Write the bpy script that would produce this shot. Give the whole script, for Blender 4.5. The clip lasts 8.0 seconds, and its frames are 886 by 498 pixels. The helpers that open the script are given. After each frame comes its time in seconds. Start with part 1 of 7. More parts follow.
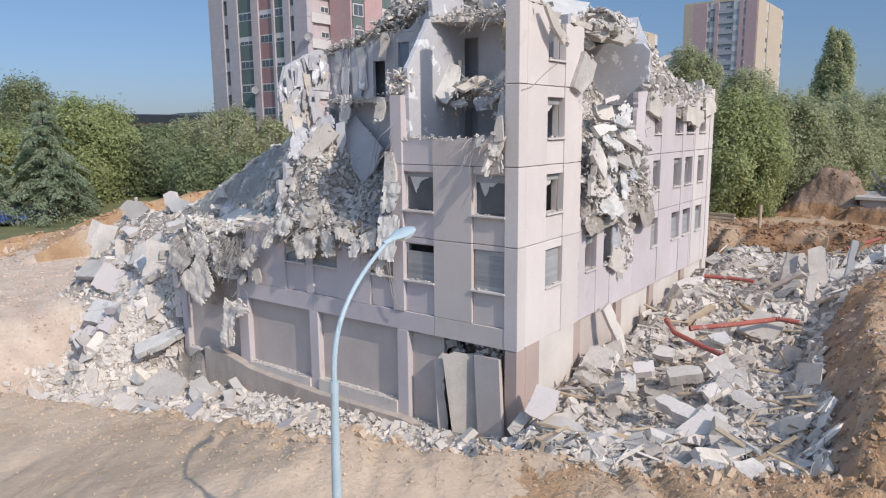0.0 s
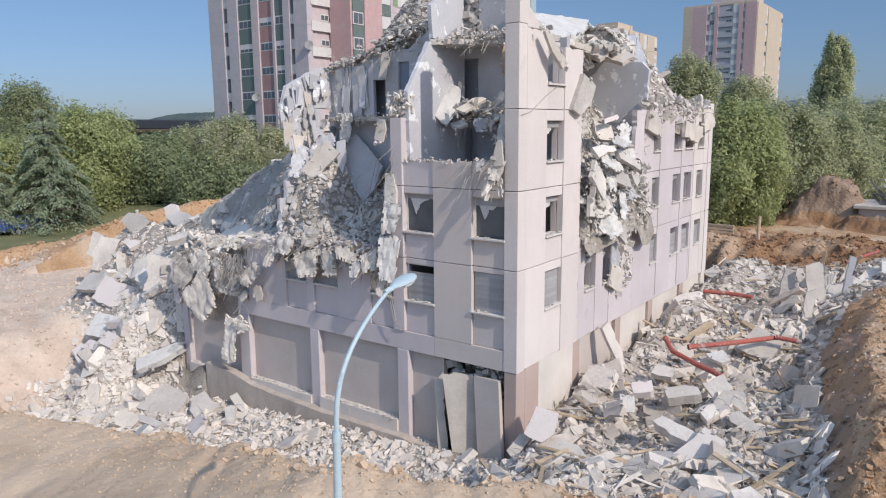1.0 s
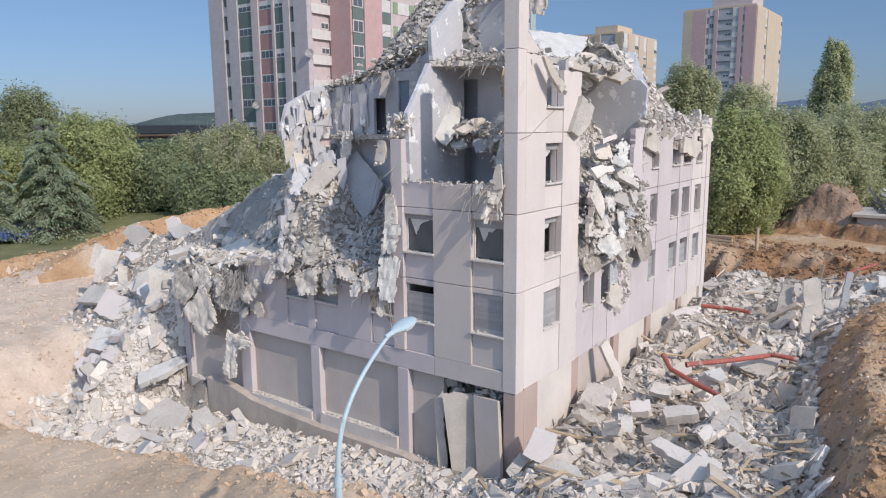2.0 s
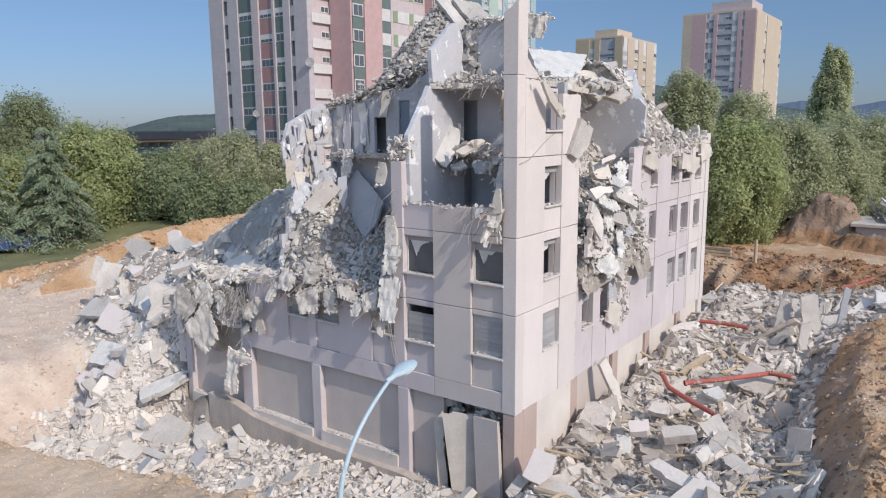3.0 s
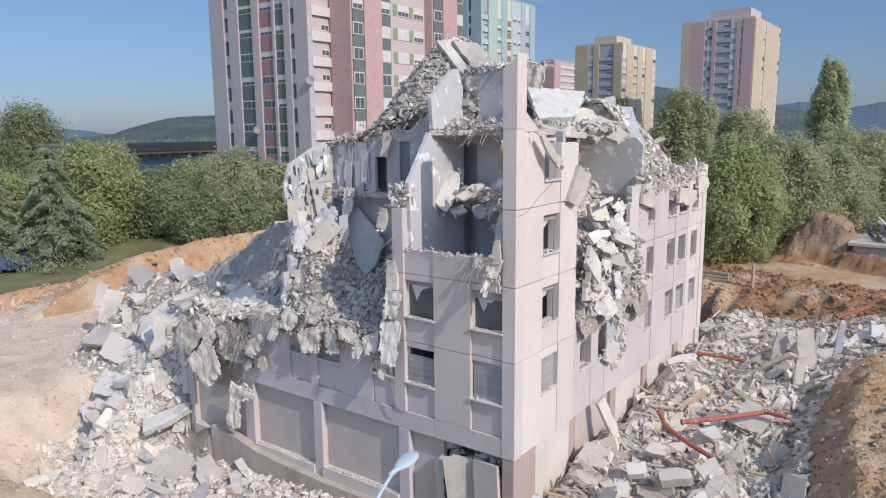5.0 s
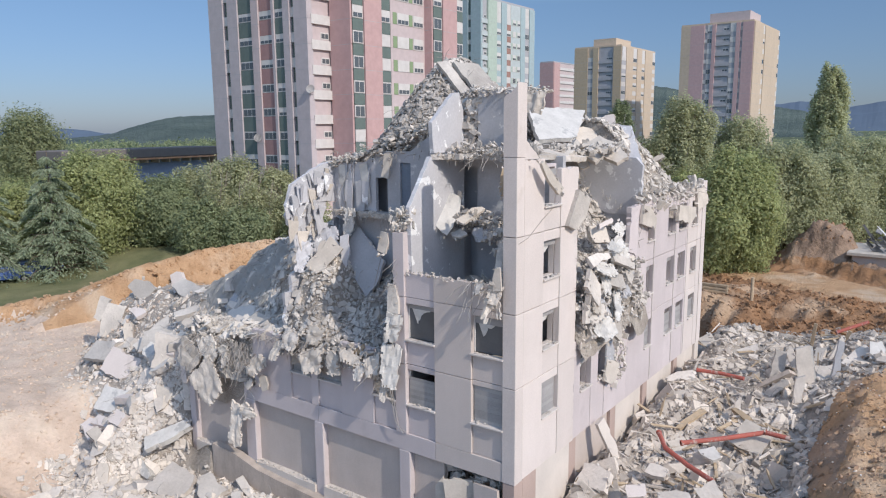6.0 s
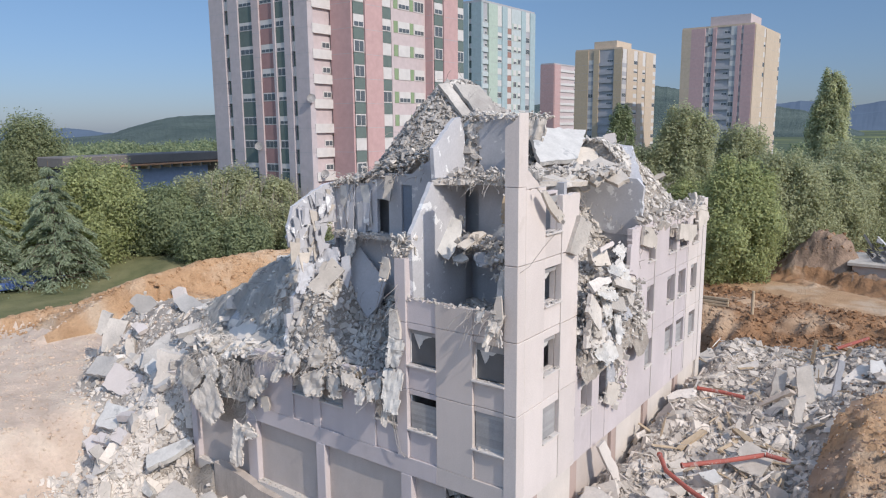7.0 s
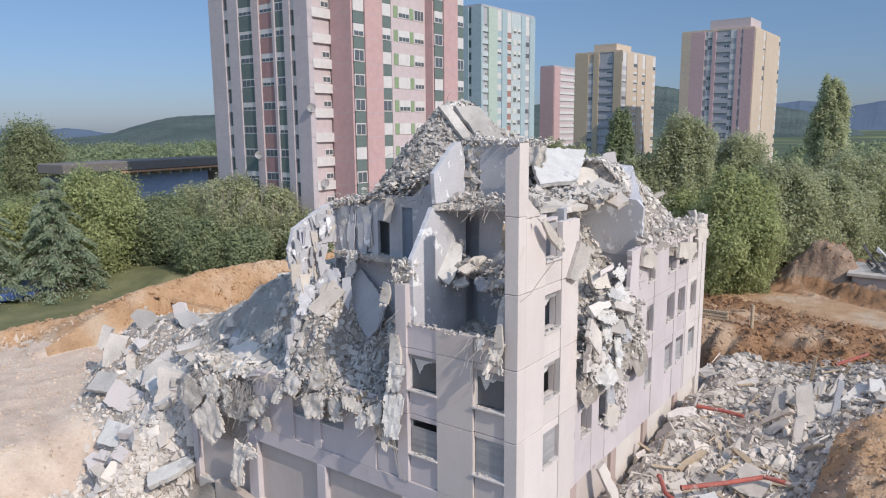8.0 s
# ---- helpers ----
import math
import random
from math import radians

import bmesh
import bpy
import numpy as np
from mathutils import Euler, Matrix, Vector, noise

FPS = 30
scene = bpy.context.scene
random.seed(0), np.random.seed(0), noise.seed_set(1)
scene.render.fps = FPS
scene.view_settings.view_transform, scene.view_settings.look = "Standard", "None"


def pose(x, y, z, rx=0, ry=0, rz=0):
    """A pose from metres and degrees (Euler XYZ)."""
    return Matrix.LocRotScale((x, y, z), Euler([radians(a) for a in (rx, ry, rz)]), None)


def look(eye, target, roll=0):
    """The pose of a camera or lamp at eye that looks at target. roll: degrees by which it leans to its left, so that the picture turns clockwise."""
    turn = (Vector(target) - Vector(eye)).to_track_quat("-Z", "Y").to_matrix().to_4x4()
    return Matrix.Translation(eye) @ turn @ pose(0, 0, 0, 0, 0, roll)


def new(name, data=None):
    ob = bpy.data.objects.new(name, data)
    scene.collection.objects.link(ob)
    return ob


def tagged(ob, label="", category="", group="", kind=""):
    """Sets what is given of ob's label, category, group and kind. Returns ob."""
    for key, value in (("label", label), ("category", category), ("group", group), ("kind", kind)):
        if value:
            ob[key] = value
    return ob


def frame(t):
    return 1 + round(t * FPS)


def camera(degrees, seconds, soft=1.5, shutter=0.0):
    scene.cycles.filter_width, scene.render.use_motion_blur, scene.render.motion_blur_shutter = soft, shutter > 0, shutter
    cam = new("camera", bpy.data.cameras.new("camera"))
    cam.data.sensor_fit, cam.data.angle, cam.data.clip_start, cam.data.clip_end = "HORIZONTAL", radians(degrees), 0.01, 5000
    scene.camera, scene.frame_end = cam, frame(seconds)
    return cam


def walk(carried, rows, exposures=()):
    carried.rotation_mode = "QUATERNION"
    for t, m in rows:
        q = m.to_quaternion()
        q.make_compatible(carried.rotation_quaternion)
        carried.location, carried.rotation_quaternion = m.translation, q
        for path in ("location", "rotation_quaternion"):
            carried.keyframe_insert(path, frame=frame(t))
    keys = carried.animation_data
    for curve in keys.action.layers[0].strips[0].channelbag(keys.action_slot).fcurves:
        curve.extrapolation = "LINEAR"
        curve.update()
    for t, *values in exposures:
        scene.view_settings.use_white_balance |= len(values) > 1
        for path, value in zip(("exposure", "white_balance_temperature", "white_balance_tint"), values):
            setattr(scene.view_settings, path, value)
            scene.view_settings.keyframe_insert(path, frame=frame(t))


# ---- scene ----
from mathutils.geometry import tessellate_polygon

cam = camera(63.8, 8.0, 1.15)
PATH = [
    (0, (12.171, -20.328, 9.337), (11.0, -18.743, 8.999), -0.5),
    (0.5, (12.16, -20.334, 9.731), (10.989, -18.749, 9.39), -0.5),
    (1, (12.196, -20.367, 10.136), (11.025, -18.781, 9.798), -0.5),
    (1.5, (12.233, -20.405, 10.527), (11.062, -18.819, 10.189), -0.5),
    (3, (12.324, -20.503, 11.687), (11.153, -18.917, 11.353), -0.5),
    (3.5, (12.341, -20.536, 12.08), (11.169, -18.95, 11.748), -0.5),
    (4, (12.357, -20.577, 12.493), (11.186, -18.99, 12.163), -0.5),
    (4.5, (12.382, -20.586, 12.947), (11.211, -18.999, 12.616), -0.5),
    (6, (12.339, -20.598, 14.376), (11.17, -19.01, 14.042), -0.5),
    (6.5, (12.296, -20.573, 14.863), (11.126, -18.986, 14.528), -0.5),
    (7, (12.263, -20.541, 15.385), (11.093, -18.954, 15.049), -0.5),
    (7.5, (12.214, -20.524, 15.902), (11.045, -18.937, 15.564), -0.5),
    (8, (12.2, -20.486, 16.378), (11.03, -18.898, 16.041), -0.5),
]
walk(cam, [(t, look(eye, target, roll)) for t, eye, target, roll in PATH])

# ---- light: clear late-summer day, sun from the right over the open end of the block ----
SUN = Vector((4.5, -1.0, 3.45)).normalized()
sun = new("sun", bpy.data.lights.new("sun", "SUN"))
sun.data.energy, sun.data.angle, sun.data.color = 3.22, radians(0.53), (1.0, 0.915, 0.815)
sun.matrix_world = look(SUN * 200, (0, 0, 0))
world = bpy.data.worlds.new("sky")
scene.world = world
world.use_nodes = True
wn = world.node_tree
sky = wn.nodes.new("ShaderNodeTexSky")
sky.sky_type, sky.sun_disc = "NISHITA", False
sky.sun_elevation, sky.sun_rotation = math.asin(SUN.z), math.atan2(SUN.x, SUN.y)
sky.air_density, sky.dust_density, sky.ozone_density = 1.0, 0.4, 3.0
coord, parts = wn.nodes.new("ShaderNodeTexCoord"), wn.nodes.new("ShaderNodeSeparateXYZ")
wn.links.new(coord.outputs["Generated"], parts.inputs[0])
haze = wn.nodes.new("ShaderNodeValToRGB")  # summer haze: the glare of the clear-sky model dims towards the horizon
haze.color_ramp.elements[0].position, haze.color_ramp.elements[0].color = 0.0, (0.165, 0.195, 0.30, 1)
haze.color_ramp.elements[1].position, haze.color_ramp.elements[1].color = 0.42, (1.25, 1.09, 0.915, 1)
mid = haze.color_ramp.elements.new(0.16)
mid.color = (0.245, 0.272, 0.325, 1)
wn.links.new(parts.outputs["Z"], haze.inputs[0])
tone = wn.nodes.new("ShaderNodeMix")
tone.data_type, tone.blend_type = "RGBA", "MULTIPLY"
tone.inputs[0].default_value = 1.0
wn.links.new(sky.outputs[0], tone.inputs[6])
wn.links.new(haze.outputs[0], tone.inputs[7])
wn.links.new(tone.outputs[2], wn.nodes["Background"].inputs[0])
wn.nodes["Background"].inputs[1].default_value = 0.28
scene.view_settings.exposure = 0.0


# ---- materials ----
def surf(name, a, b, big=0.6, fine=14.0, rough=0.9, bump=0.3, vary=0.0, third=None, metal=0.0, spec=0.3, bump_size=0.02):
    """Two tones mixed by large stains, fine grain and relief; vary: brightness from piece to piece."""
    m = bpy.data.materials.new(name)
    m.use_nodes = True
    nt = m.node_tree
    n, l = nt.nodes, nt.links
    bsdf = n["Principled BSDF"]
    geo = n.new("ShaderNodeTexCoord")
    n1 = n.new("ShaderNodeTexNoise")
    n1.inputs["Scale"].default_value, n1.inputs["Detail"].default_value = big, 6
    n2 = n.new("ShaderNodeTexNoise")
    n2.inputs["Scale"].default_value, n2.inputs["Detail"].default_value, n2.inputs["Roughness"].default_value = fine, 6, 0.62
    world_pos = n.new("ShaderNodeNewGeometry")
    for q in (n1, n2):
        l.new(world_pos.outputs["Position"], q.inputs["Vector"])
    r1 = n.new("ShaderNodeMapRange")
    r1.inputs[1].default_value, r1.inputs[2].default_value = 0.32, 0.68
    l.new(n1.outputs["Fac"], r1.inputs[0])
    mix = n.new("ShaderNodeMix")
    mix.data_type = "RGBA"
    mix.inputs[6].default_value, mix.inputs[7].default_value = (*a, 1), (*b, 1)
    l.new(r1.outputs[0], mix.inputs[0])
    out = mix.outputs[2]
    if third:
        n3 = n.new("ShaderNodeTexNoise")
        n3.inputs["Scale"].default_value, n3.inputs["Detail"].default_value = big * 0.37, 4
        l.new(world_pos.outputs["Position"], n3.inputs["Vector"])
        r3 = n.new("ShaderNodeMapRange")
        r3.inputs[1].default_value, r3.inputs[2].default_value = 0.5, 0.66
        l.new(n3.outputs["Fac"], r3.inputs[0])
        m3 = n.new("ShaderNodeMix")
        m3.data_type = "RGBA"
        m3.inputs[7].default_value = (*third, 1)
        l.new(out, m3.inputs[6])
        l.new(r3.outputs[0], m3.inputs[0])
        out = m3.outputs[2]
    hsv = n.new("ShaderNodeHueSaturation")
    l.new(out, hsv.inputs["Color"])
    grain = n.new("ShaderNodeMapRange")
    grain.inputs[1].default_value, grain.inputs[2].default_value = 0.25, 0.75
    grain.inputs[3].default_value, grain.inputs[4].default_value = 0.91, 1.09
    l.new(n2.outputs["Fac"], grain.inputs[0])
    value = grain.outputs[0]
    if vary:
        oi = n.new("ShaderNodeObjectInfo")
        add = n.new("ShaderNodeMath")
        add.operation = "ADD"
        l.new(oi.outputs["Random"], add.inputs[0])
        l.new(world_pos.outputs["Random Per Island"], add.inputs[1])
        fr = n.new("ShaderNodeMath")
        fr.operation = "FRACT"
        l.new(add.outputs[0], fr.inputs[0])
        rng = n.new("ShaderNodeMapRange")
        rng.inputs[3].default_value, rng.inputs[4].default_value = 1 - vary, 1 + vary
        l.new(fr.outputs[0], rng.inputs[0])
        mul = n.new("ShaderNodeMath")
        mul.operation = "MULTIPLY"
        l.new(value, mul.inputs[0])
        l.new(rng.outputs[0], mul.inputs[1])
        value = mul.outputs[0]
    l.new(value, hsv.inputs["Value"])
    l.new(hsv.outputs[0], bsdf.inputs["Base Color"])
    bsdf.inputs["Roughness"].default_value, bsdf.inputs["Metallic"].default_value = rough, metal
    bsdf.inputs["Specular IOR Level"].default_value = spec
    if bump:
        bp = n.new("ShaderNodeBump")
        bp.inputs["Strength"].default_value, bp.inputs["Distance"].default_value = bump, bump_size
        l.new(n2.outputs["Fac"], bp.inputs["Height"])
        l.new(bp.outputs[0], bsdf.inputs["Normal"])
    return m


CONCRETE = surf("broken_concrete", (0.555, 0.513, 0.473), (0.445, 0.412, 0.382), 0.9, 7, 0.95, 0.9, 0.2, (0.64, 0.592, 0.54), bump_size=0.05)
EARTHY = surf("earth_stained_concrete", (0.56, 0.50, 0.445), (0.43, 0.38, 0.335), 0.9, 7, 0.95, 0.9, 0.24, (0.66, 0.60, 0.54), bump_size=0.05)
ROOFDUST = surf("grey_roof_debris", (0.465, 0.43, 0.40), (0.35, 0.322, 0.298), 0.9, 7, 0.95, 0.9, 0.24, (0.56, 0.52, 0.48), bump_size=0.05)
DUSTY = surf("dust_covered_concrete", (0.63, 0.575, 0.525), (0.53, 0.48, 0.435), 0.9, 7, 0.95, 0.8, 0.17, (0.69, 0.635, 0.58), bump_size=0.04)
SLABC = surf("slab_concrete", (0.62, 0.563, 0.505), (0.50, 0.452, 0.402), 1.4, 12, 0.93, 0.4, 0.16, bump_size=0.02)
FINES = surf("rubble_fines", (0.42, 0.372, 0.328), (0.30, 0.266, 0.234), 1.7, 8, 1.0, 0.9, 0.0, (0.49, 0.438, 0.385), bump_size=0.12)
CREAM = surf("cream_render", (0.645, 0.58, 0.552), (0.595, 0.535, 0.508), 0.5, 22, 0.9, 0.12, 0.05)
BEIGE = surf("beige_render", (0.58, 0.515, 0.485), (0.53, 0.47, 0.44), 0.5, 22, 0.9, 0.12, 0.05)
LILAC = surf("lilac_render", (0.58, 0.52, 0.525), (0.528, 0.472, 0.475), 0.5, 22, 0.9, 0.12, 0.05)
PINKBASE = surf("pink_base_render", (0.47, 0.36, 0.32), (0.41, 0.32, 0.285), 0.7, 20, 0.92, 0.2)
PALEBASE = surf("pale_base_render", (0.66, 0.60, 0.55), (0.58, 0.53, 0.49), 0.7, 20, 0.92, 0.2)
INFILL = surf("grey_infill_render", (0.55, 0.482, 0.445), (0.49, 0.428, 0.392), 0.8, 18, 0.93, 0.3)
PLINTH = surf("stained_plinth_concrete", (0.52, 0.445, 0.39), (0.42, 0.36, 0.315), 0.8, 12, 0.95, 0.3)
PLAIN_PLASTER = surf("lilac_grey_plaster", (0.535, 0.53, 0.555), (0.47, 0.465, 0.49), 0.9, 10, 0.85, 0.2, 0.0, (0.58, 0.575, 0.6))
def flecked(m, colour, size, low, high):
    """Adds patches with sharp edges of another tone, where the paint has come away."""
    n, l = m.node_tree.nodes, m.node_tree.links
    bsdf = n["Principled BSDF"]
    src = bsdf.inputs["Base Color"].links[0].from_socket
    g = n.new("ShaderNodeNewGeometry")
    q = n.new("ShaderNodeTexNoise")
    q.inputs["Scale"].default_value, q.inputs["Detail"].default_value, q.inputs["Roughness"].default_value = size, 5, 0.62
    l.new(g.outputs["Position"], q.inputs["Vector"])
    r = n.new("ShaderNodeMapRange")
    r.inputs[1].default_value, r.inputs[2].default_value = low, high
    l.new(q.outputs["Fac"], r.inputs[0])
    x = n.new("ShaderNodeMix")
    x.data_type = "RGBA"
    x.inputs[7].default_value = (*colour, 1)
    l.new(src, x.inputs[6])
    l.new(r.outputs[0], x.inputs[0])
    l.new(x.outputs[2], bsdf.inputs["Base Color"])
    return m


def weathered(m, low, size=1.6):
    """Rain streaks that run down a wall, and blotches of dust."""
    n, l = m.node_tree.nodes, m.node_tree.links
    bsdf = n["Principled BSDF"]
    src = bsdf.inputs["Base Color"].links[0].from_socket
    g, q, mp = n.new("ShaderNodeNewGeometry"), n.new("ShaderNodeTexNoise"), n.new("ShaderNodeMapping")
    mp.inputs["Scale"].default_value = (size, size, size * 0.22)
    q.inputs["Scale"].default_value, q.inputs["Detail"].default_value, q.inputs["Roughness"].default_value = 1.0, 7, 0.66
    l.new(g.outputs["Position"], mp.inputs["Vector"])
    l.new(mp.outputs[0], q.inputs["Vector"])
    r = n.new("ShaderNodeMapRange")
    r.inputs[1].default_value, r.inputs[2].default_value = 0.36, 0.58
    r.inputs[3].default_value, r.inputs[4].default_value = low, 1.0
    l.new(q.outputs["Fac"], r.inputs[0])
    h = n.new("ShaderNodeHueSaturation")
    l.new(src, h.inputs["Color"])
    l.new(r.outputs[0], h.inputs["Value"])
    l.new(h.outputs[0], bsdf.inputs["Base Color"])
    return m


PLASTER = flecked(PLAIN_PLASTER, (0.78, 0.78, 0.79), 1.5, 0.60, 0.63)
GREYWALL = surf("darker_grey_wall", (0.45, 0.45, 0.475), (0.38, 0.38, 0.40), 0.8, 10, 0.9, 0.3)
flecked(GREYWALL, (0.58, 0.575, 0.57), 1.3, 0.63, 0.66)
WHITE = surf("white_membrane", (0.63, 0.607, 0.578), (0.52, 0.50, 0.476), 1.3, 8, 0.7, 0.5)
flecked(WHITE, (0.42, 0.41, 0.40), 1.1, 0.56, 0.62)
flecked(CREAM, (0.56, 0.50, 0.46), 0.7, 0.60, 0.72)
for facade_paint, streak in ((CREAM, 0.965), (BEIGE, 0.975), (LILAC, 0.965), (INFILL, 0.95), (PALEBASE, 0.95), (PINKBASE, 0.96)):
    weathered(facade_paint, streak)
weathered(PLINTH, 0.84, 1.8)
flecked(LILAC, (0.48, 0.43, 0.43), 0.8, 0.62, 0.76)
SHUTTER = surf("grey_roller_shutter", (0.36, 0.35, 0.35), (0.29, 0.285, 0.285), 0.8, 12, 0.7, 0.2, 0.1)
FRAMEW = surf("white_window_frame", (0.72, 0.70, 0.68), (0.62, 0.60, 0.58), 1.0, 12, 0.6, 0.1)
# Dusty glass, kept opaque; its blue-grey stands in for the lit room behind.
PANE = surf("dusty_window_pane", (0.10, 0.112, 0.125), (0.07, 0.08, 0.09), 1.2, 9, 0.3, 0.05, spec=0.6)
SILL = surf("concrete_sill", (0.62, 0.57, 0.54), (0.54, 0.50, 0.47), 1.5, 20, 0.9, 0.2)
WOOD = surf("pale_timber", (0.47, 0.37, 0.26), (0.37, 0.285, 0.20), 2.5, 18, 0.85, 0.3, 0.2)
REDPIPE = surf("red_painted_pipe", (0.45, 0.125, 0.095), (0.34, 0.105, 0.085), 1.5, 14, 0.7, 0.2)
flecked(REDPIPE, (0.46, 0.36, 0.32), 3.0, 0.56, 0.66)
LAMPBLUE = surf("pale_blue_paint", (0.42, 0.515, 0.565), (0.37, 0.46, 0.51), 3.0, 30, 0.45, 0.03)
SOIL = surf("tan_soil", (0.555, 0.418, 0.30), (0.475, 0.352, 0.248), 0.7, 7.0, 1.0, 0.7, 0.0, (0.585, 0.446, 0.328), bump_size=0.08)
PALESOIL = surf("pale_sandy_soil", (0.61, 0.485, 0.395), (0.51, 0.40, 0.32), 1.1, 5, 1.0, 0.9, 0.0, (0.64, 0.53, 0.43), bump_size=0.1)
ORANGE = surf("orange_clay", (0.54, 0.35, 0.21), (0.43, 0.265, 0.15), 0.9, 5, 1.0, 1.0, 0.0, (0.57, 0.43, 0.31), bump_size=0.22)
DARKSOIL = surf("dark_brown_soil", (0.43, 0.30, 0.215), (0.30, 0.21, 0.15), 0.6, 3.5, 1.0, 1.0, 0.0, (0.47, 0.29, 0.16), bump_size=0.16)
REAR = surf("red_brown_broken_earth", (0.34, 0.19, 0.10), (0.215, 0.125, 0.073), 0.9, 3.5, 1.0, 0.8, 0.0, (0.44, 0.31, 0.21), bump_size=0.2)
MOUND = surf("brown_mound_earth", (0.32, 0.225, 0.165), (0.215, 0.15, 0.11), 0.9, 3.5, 1.0, 0.9, 0.0, (0.37, 0.27, 0.20), bump_size=0.2)
# Patchy grass; the dark tone also paints in dappled tree shade.
GRASS = surf("mown_grass", (0.20, 0.195, 0.095), (0.115, 0.125, 0.06), 0.45, 6, 1.0, 0.9, 0.0, (0.24, 0.22, 0.12), bump_size=0.12)
FIELD = surf("far_fields", (0.085, 0.105, 0.055), (0.055, 0.075, 0.04), 0.01, 0.2, 1.0, 0.3, 0.0, (0.17, 0.19, 0.07))
ASPHALT = surf("grey_asphalt", (0.17, 0.165, 0.16), (0.13, 0.125, 0.12), 0.3, 12, 0.95, 0.3)


# ---- mesh helpers ----
def mesh_of(bm, name):
    me = bpy.data.meshes.new(name)
    bm.to_mesh(me)
    bm.free()
    return me


def part(name, bm, material, parent, label="", kind=""):
    """One mesh object under a thing or a part."""
    ob = new(name, mesh_of(bm, name) if isinstance(bm, bmesh.types.BMesh) else bm)
    if material and not ob.data.materials:
        ob.data.materials.append(material)
    ob.parent = parent
    return tagged(ob, label=label, kind=kind)


def thing(name, label, category, at=(0, 0, 0), group="", kind=""):
    ob = new(name)
    ob.empty_display_size = 0.2
    ob.location = at
    return tagged(ob, label, category, group, kind)


def add_box(bm, lo, hi, bevel=0.0):
    lo, hi = Vector(lo), Vector(hi)
    r = bmesh.ops.create_cube(bm, size=1.0, matrix=Matrix.Translation((lo + hi) / 2) @ Matrix.Diagonal((*(hi - lo), 1)))
    if bevel:
        edges = list({e for v in r["verts"] for e in v.link_edges})
        bmesh.ops.bevel(bm, geom=edges, offset=bevel, segments=1, affect="EDGES")
    return bm


def box(lo, hi, bevel=0.0):
    return add_box(bmesh.new(), lo, hi, bevel)


def add_tube(bm, pts, r0, r1=None, sides=6):
    """A tube along points, tapering from r0 to r1."""
    pts = [Vector(p) for p in pts]
    r1 = r0 if r1 is None else r1
    rings = []
    for i, p in enumerate(pts):
        d = (pts[min(i + 1, len(pts) - 1)] - pts[max(i - 1, 0)]).normalized()
        u = d.cross((0, 0, 1) if abs(d.z) < 0.9 else (1, 0, 0)).normalized()
        v = d.cross(u)
        r = r0 + (r1 - r0) * i / max(1, len(pts) - 1)
        rings.append([bm.verts.new(p + (u * math.cos(a) + v * math.sin(a)) * r) for a in [2 * math.pi * k / sides for k in range(sides)]])
    for a, b in zip(rings, rings[1:]):
        for k in range(sides):
            bm.faces.new((a[k], a[(k + 1) % sides], b[(k + 1) % sides], b[k]))
    bm.faces.new(rings[0][::-1])
    bm.faces.new(rings[-1])
    return bm


def tube(pts, r0, r1=None, sides=6):
    return add_tube(bmesh.new(), pts, r0, r1, sides)


def ragged(outline, ragged_edges, thick, m, rng, rough=0.16, step=0.22):
    """A slab of wall with a torn outline: 2D corners, the edges that are broken, a thickness, and the pose that stands it up.
    The local x and y are those of the outline; the wall grows along local z."""
    pts = []
    n = len(outline)
    for i in range(n):
        a, b = Vector(outline[i]), Vector(outline[(i + 1) % n])
        pts.append(a)
        if i in ragged_edges:
            d = b - a
            k = max(1, int(d.length / step))
            nor = Vector((d.y, -d.x)).normalized()
            drift = 0.0
            for j in range(1, k):
                drift = max(-1.3, min(1.3, 0.4 * drift + rng.gauss(0, 0.75)))
                pts.append(a + d * ((j + rng.uniform(-0.3, 0.3)) / k) + nor * (0.45 * drift + rng.gauss(0, 0.3) - (rng.random() < 0.16) * rng.uniform(0.2, 2.4)) * rough * min(1.0, 2.6 * min(j, k - j) / k))
    bm = bmesh.new()
    front = [bm.verts.new((p.x, p.y, 0)) for p in pts]
    back = []
    for p in pts:
        j = rough * 0.5
        back.append(bm.verts.new((p.x + rng.uniform(-j, j) * 0.6, p.y + rng.uniform(-j, j) * 0.6, thick)))
    for a, b, c in tessellate_polygon([[Vector((p.x, p.y, 0)) for p in pts]]):
        bm.faces.new((front[a], front[b], front[c]))
        bm.faces.new((back[c], back[b], back[a]))
    k = len(pts)
    for i in range(k):
        bm.faces.new((front[(i + 1) % k], front[i], back[i], back[(i + 1) % k]))
    bmesh.ops.recalc_face_normals(bm, faces=bm.faces)
    bm.transform(m)
    return bm


# stands outlines up: local x along world x (front) or along world y (end), local y up
FRONT = Matrix(((1, 0, 0, 0), (0, 0, 1, 0), (0, 1, 0, 0), (0, 0, 0, 1)))
SIDE = Matrix(((0, 0, 1, 0), (1, 0, 0, 0), (0, 1, 0, 0), (0, 0, 0, 1)))


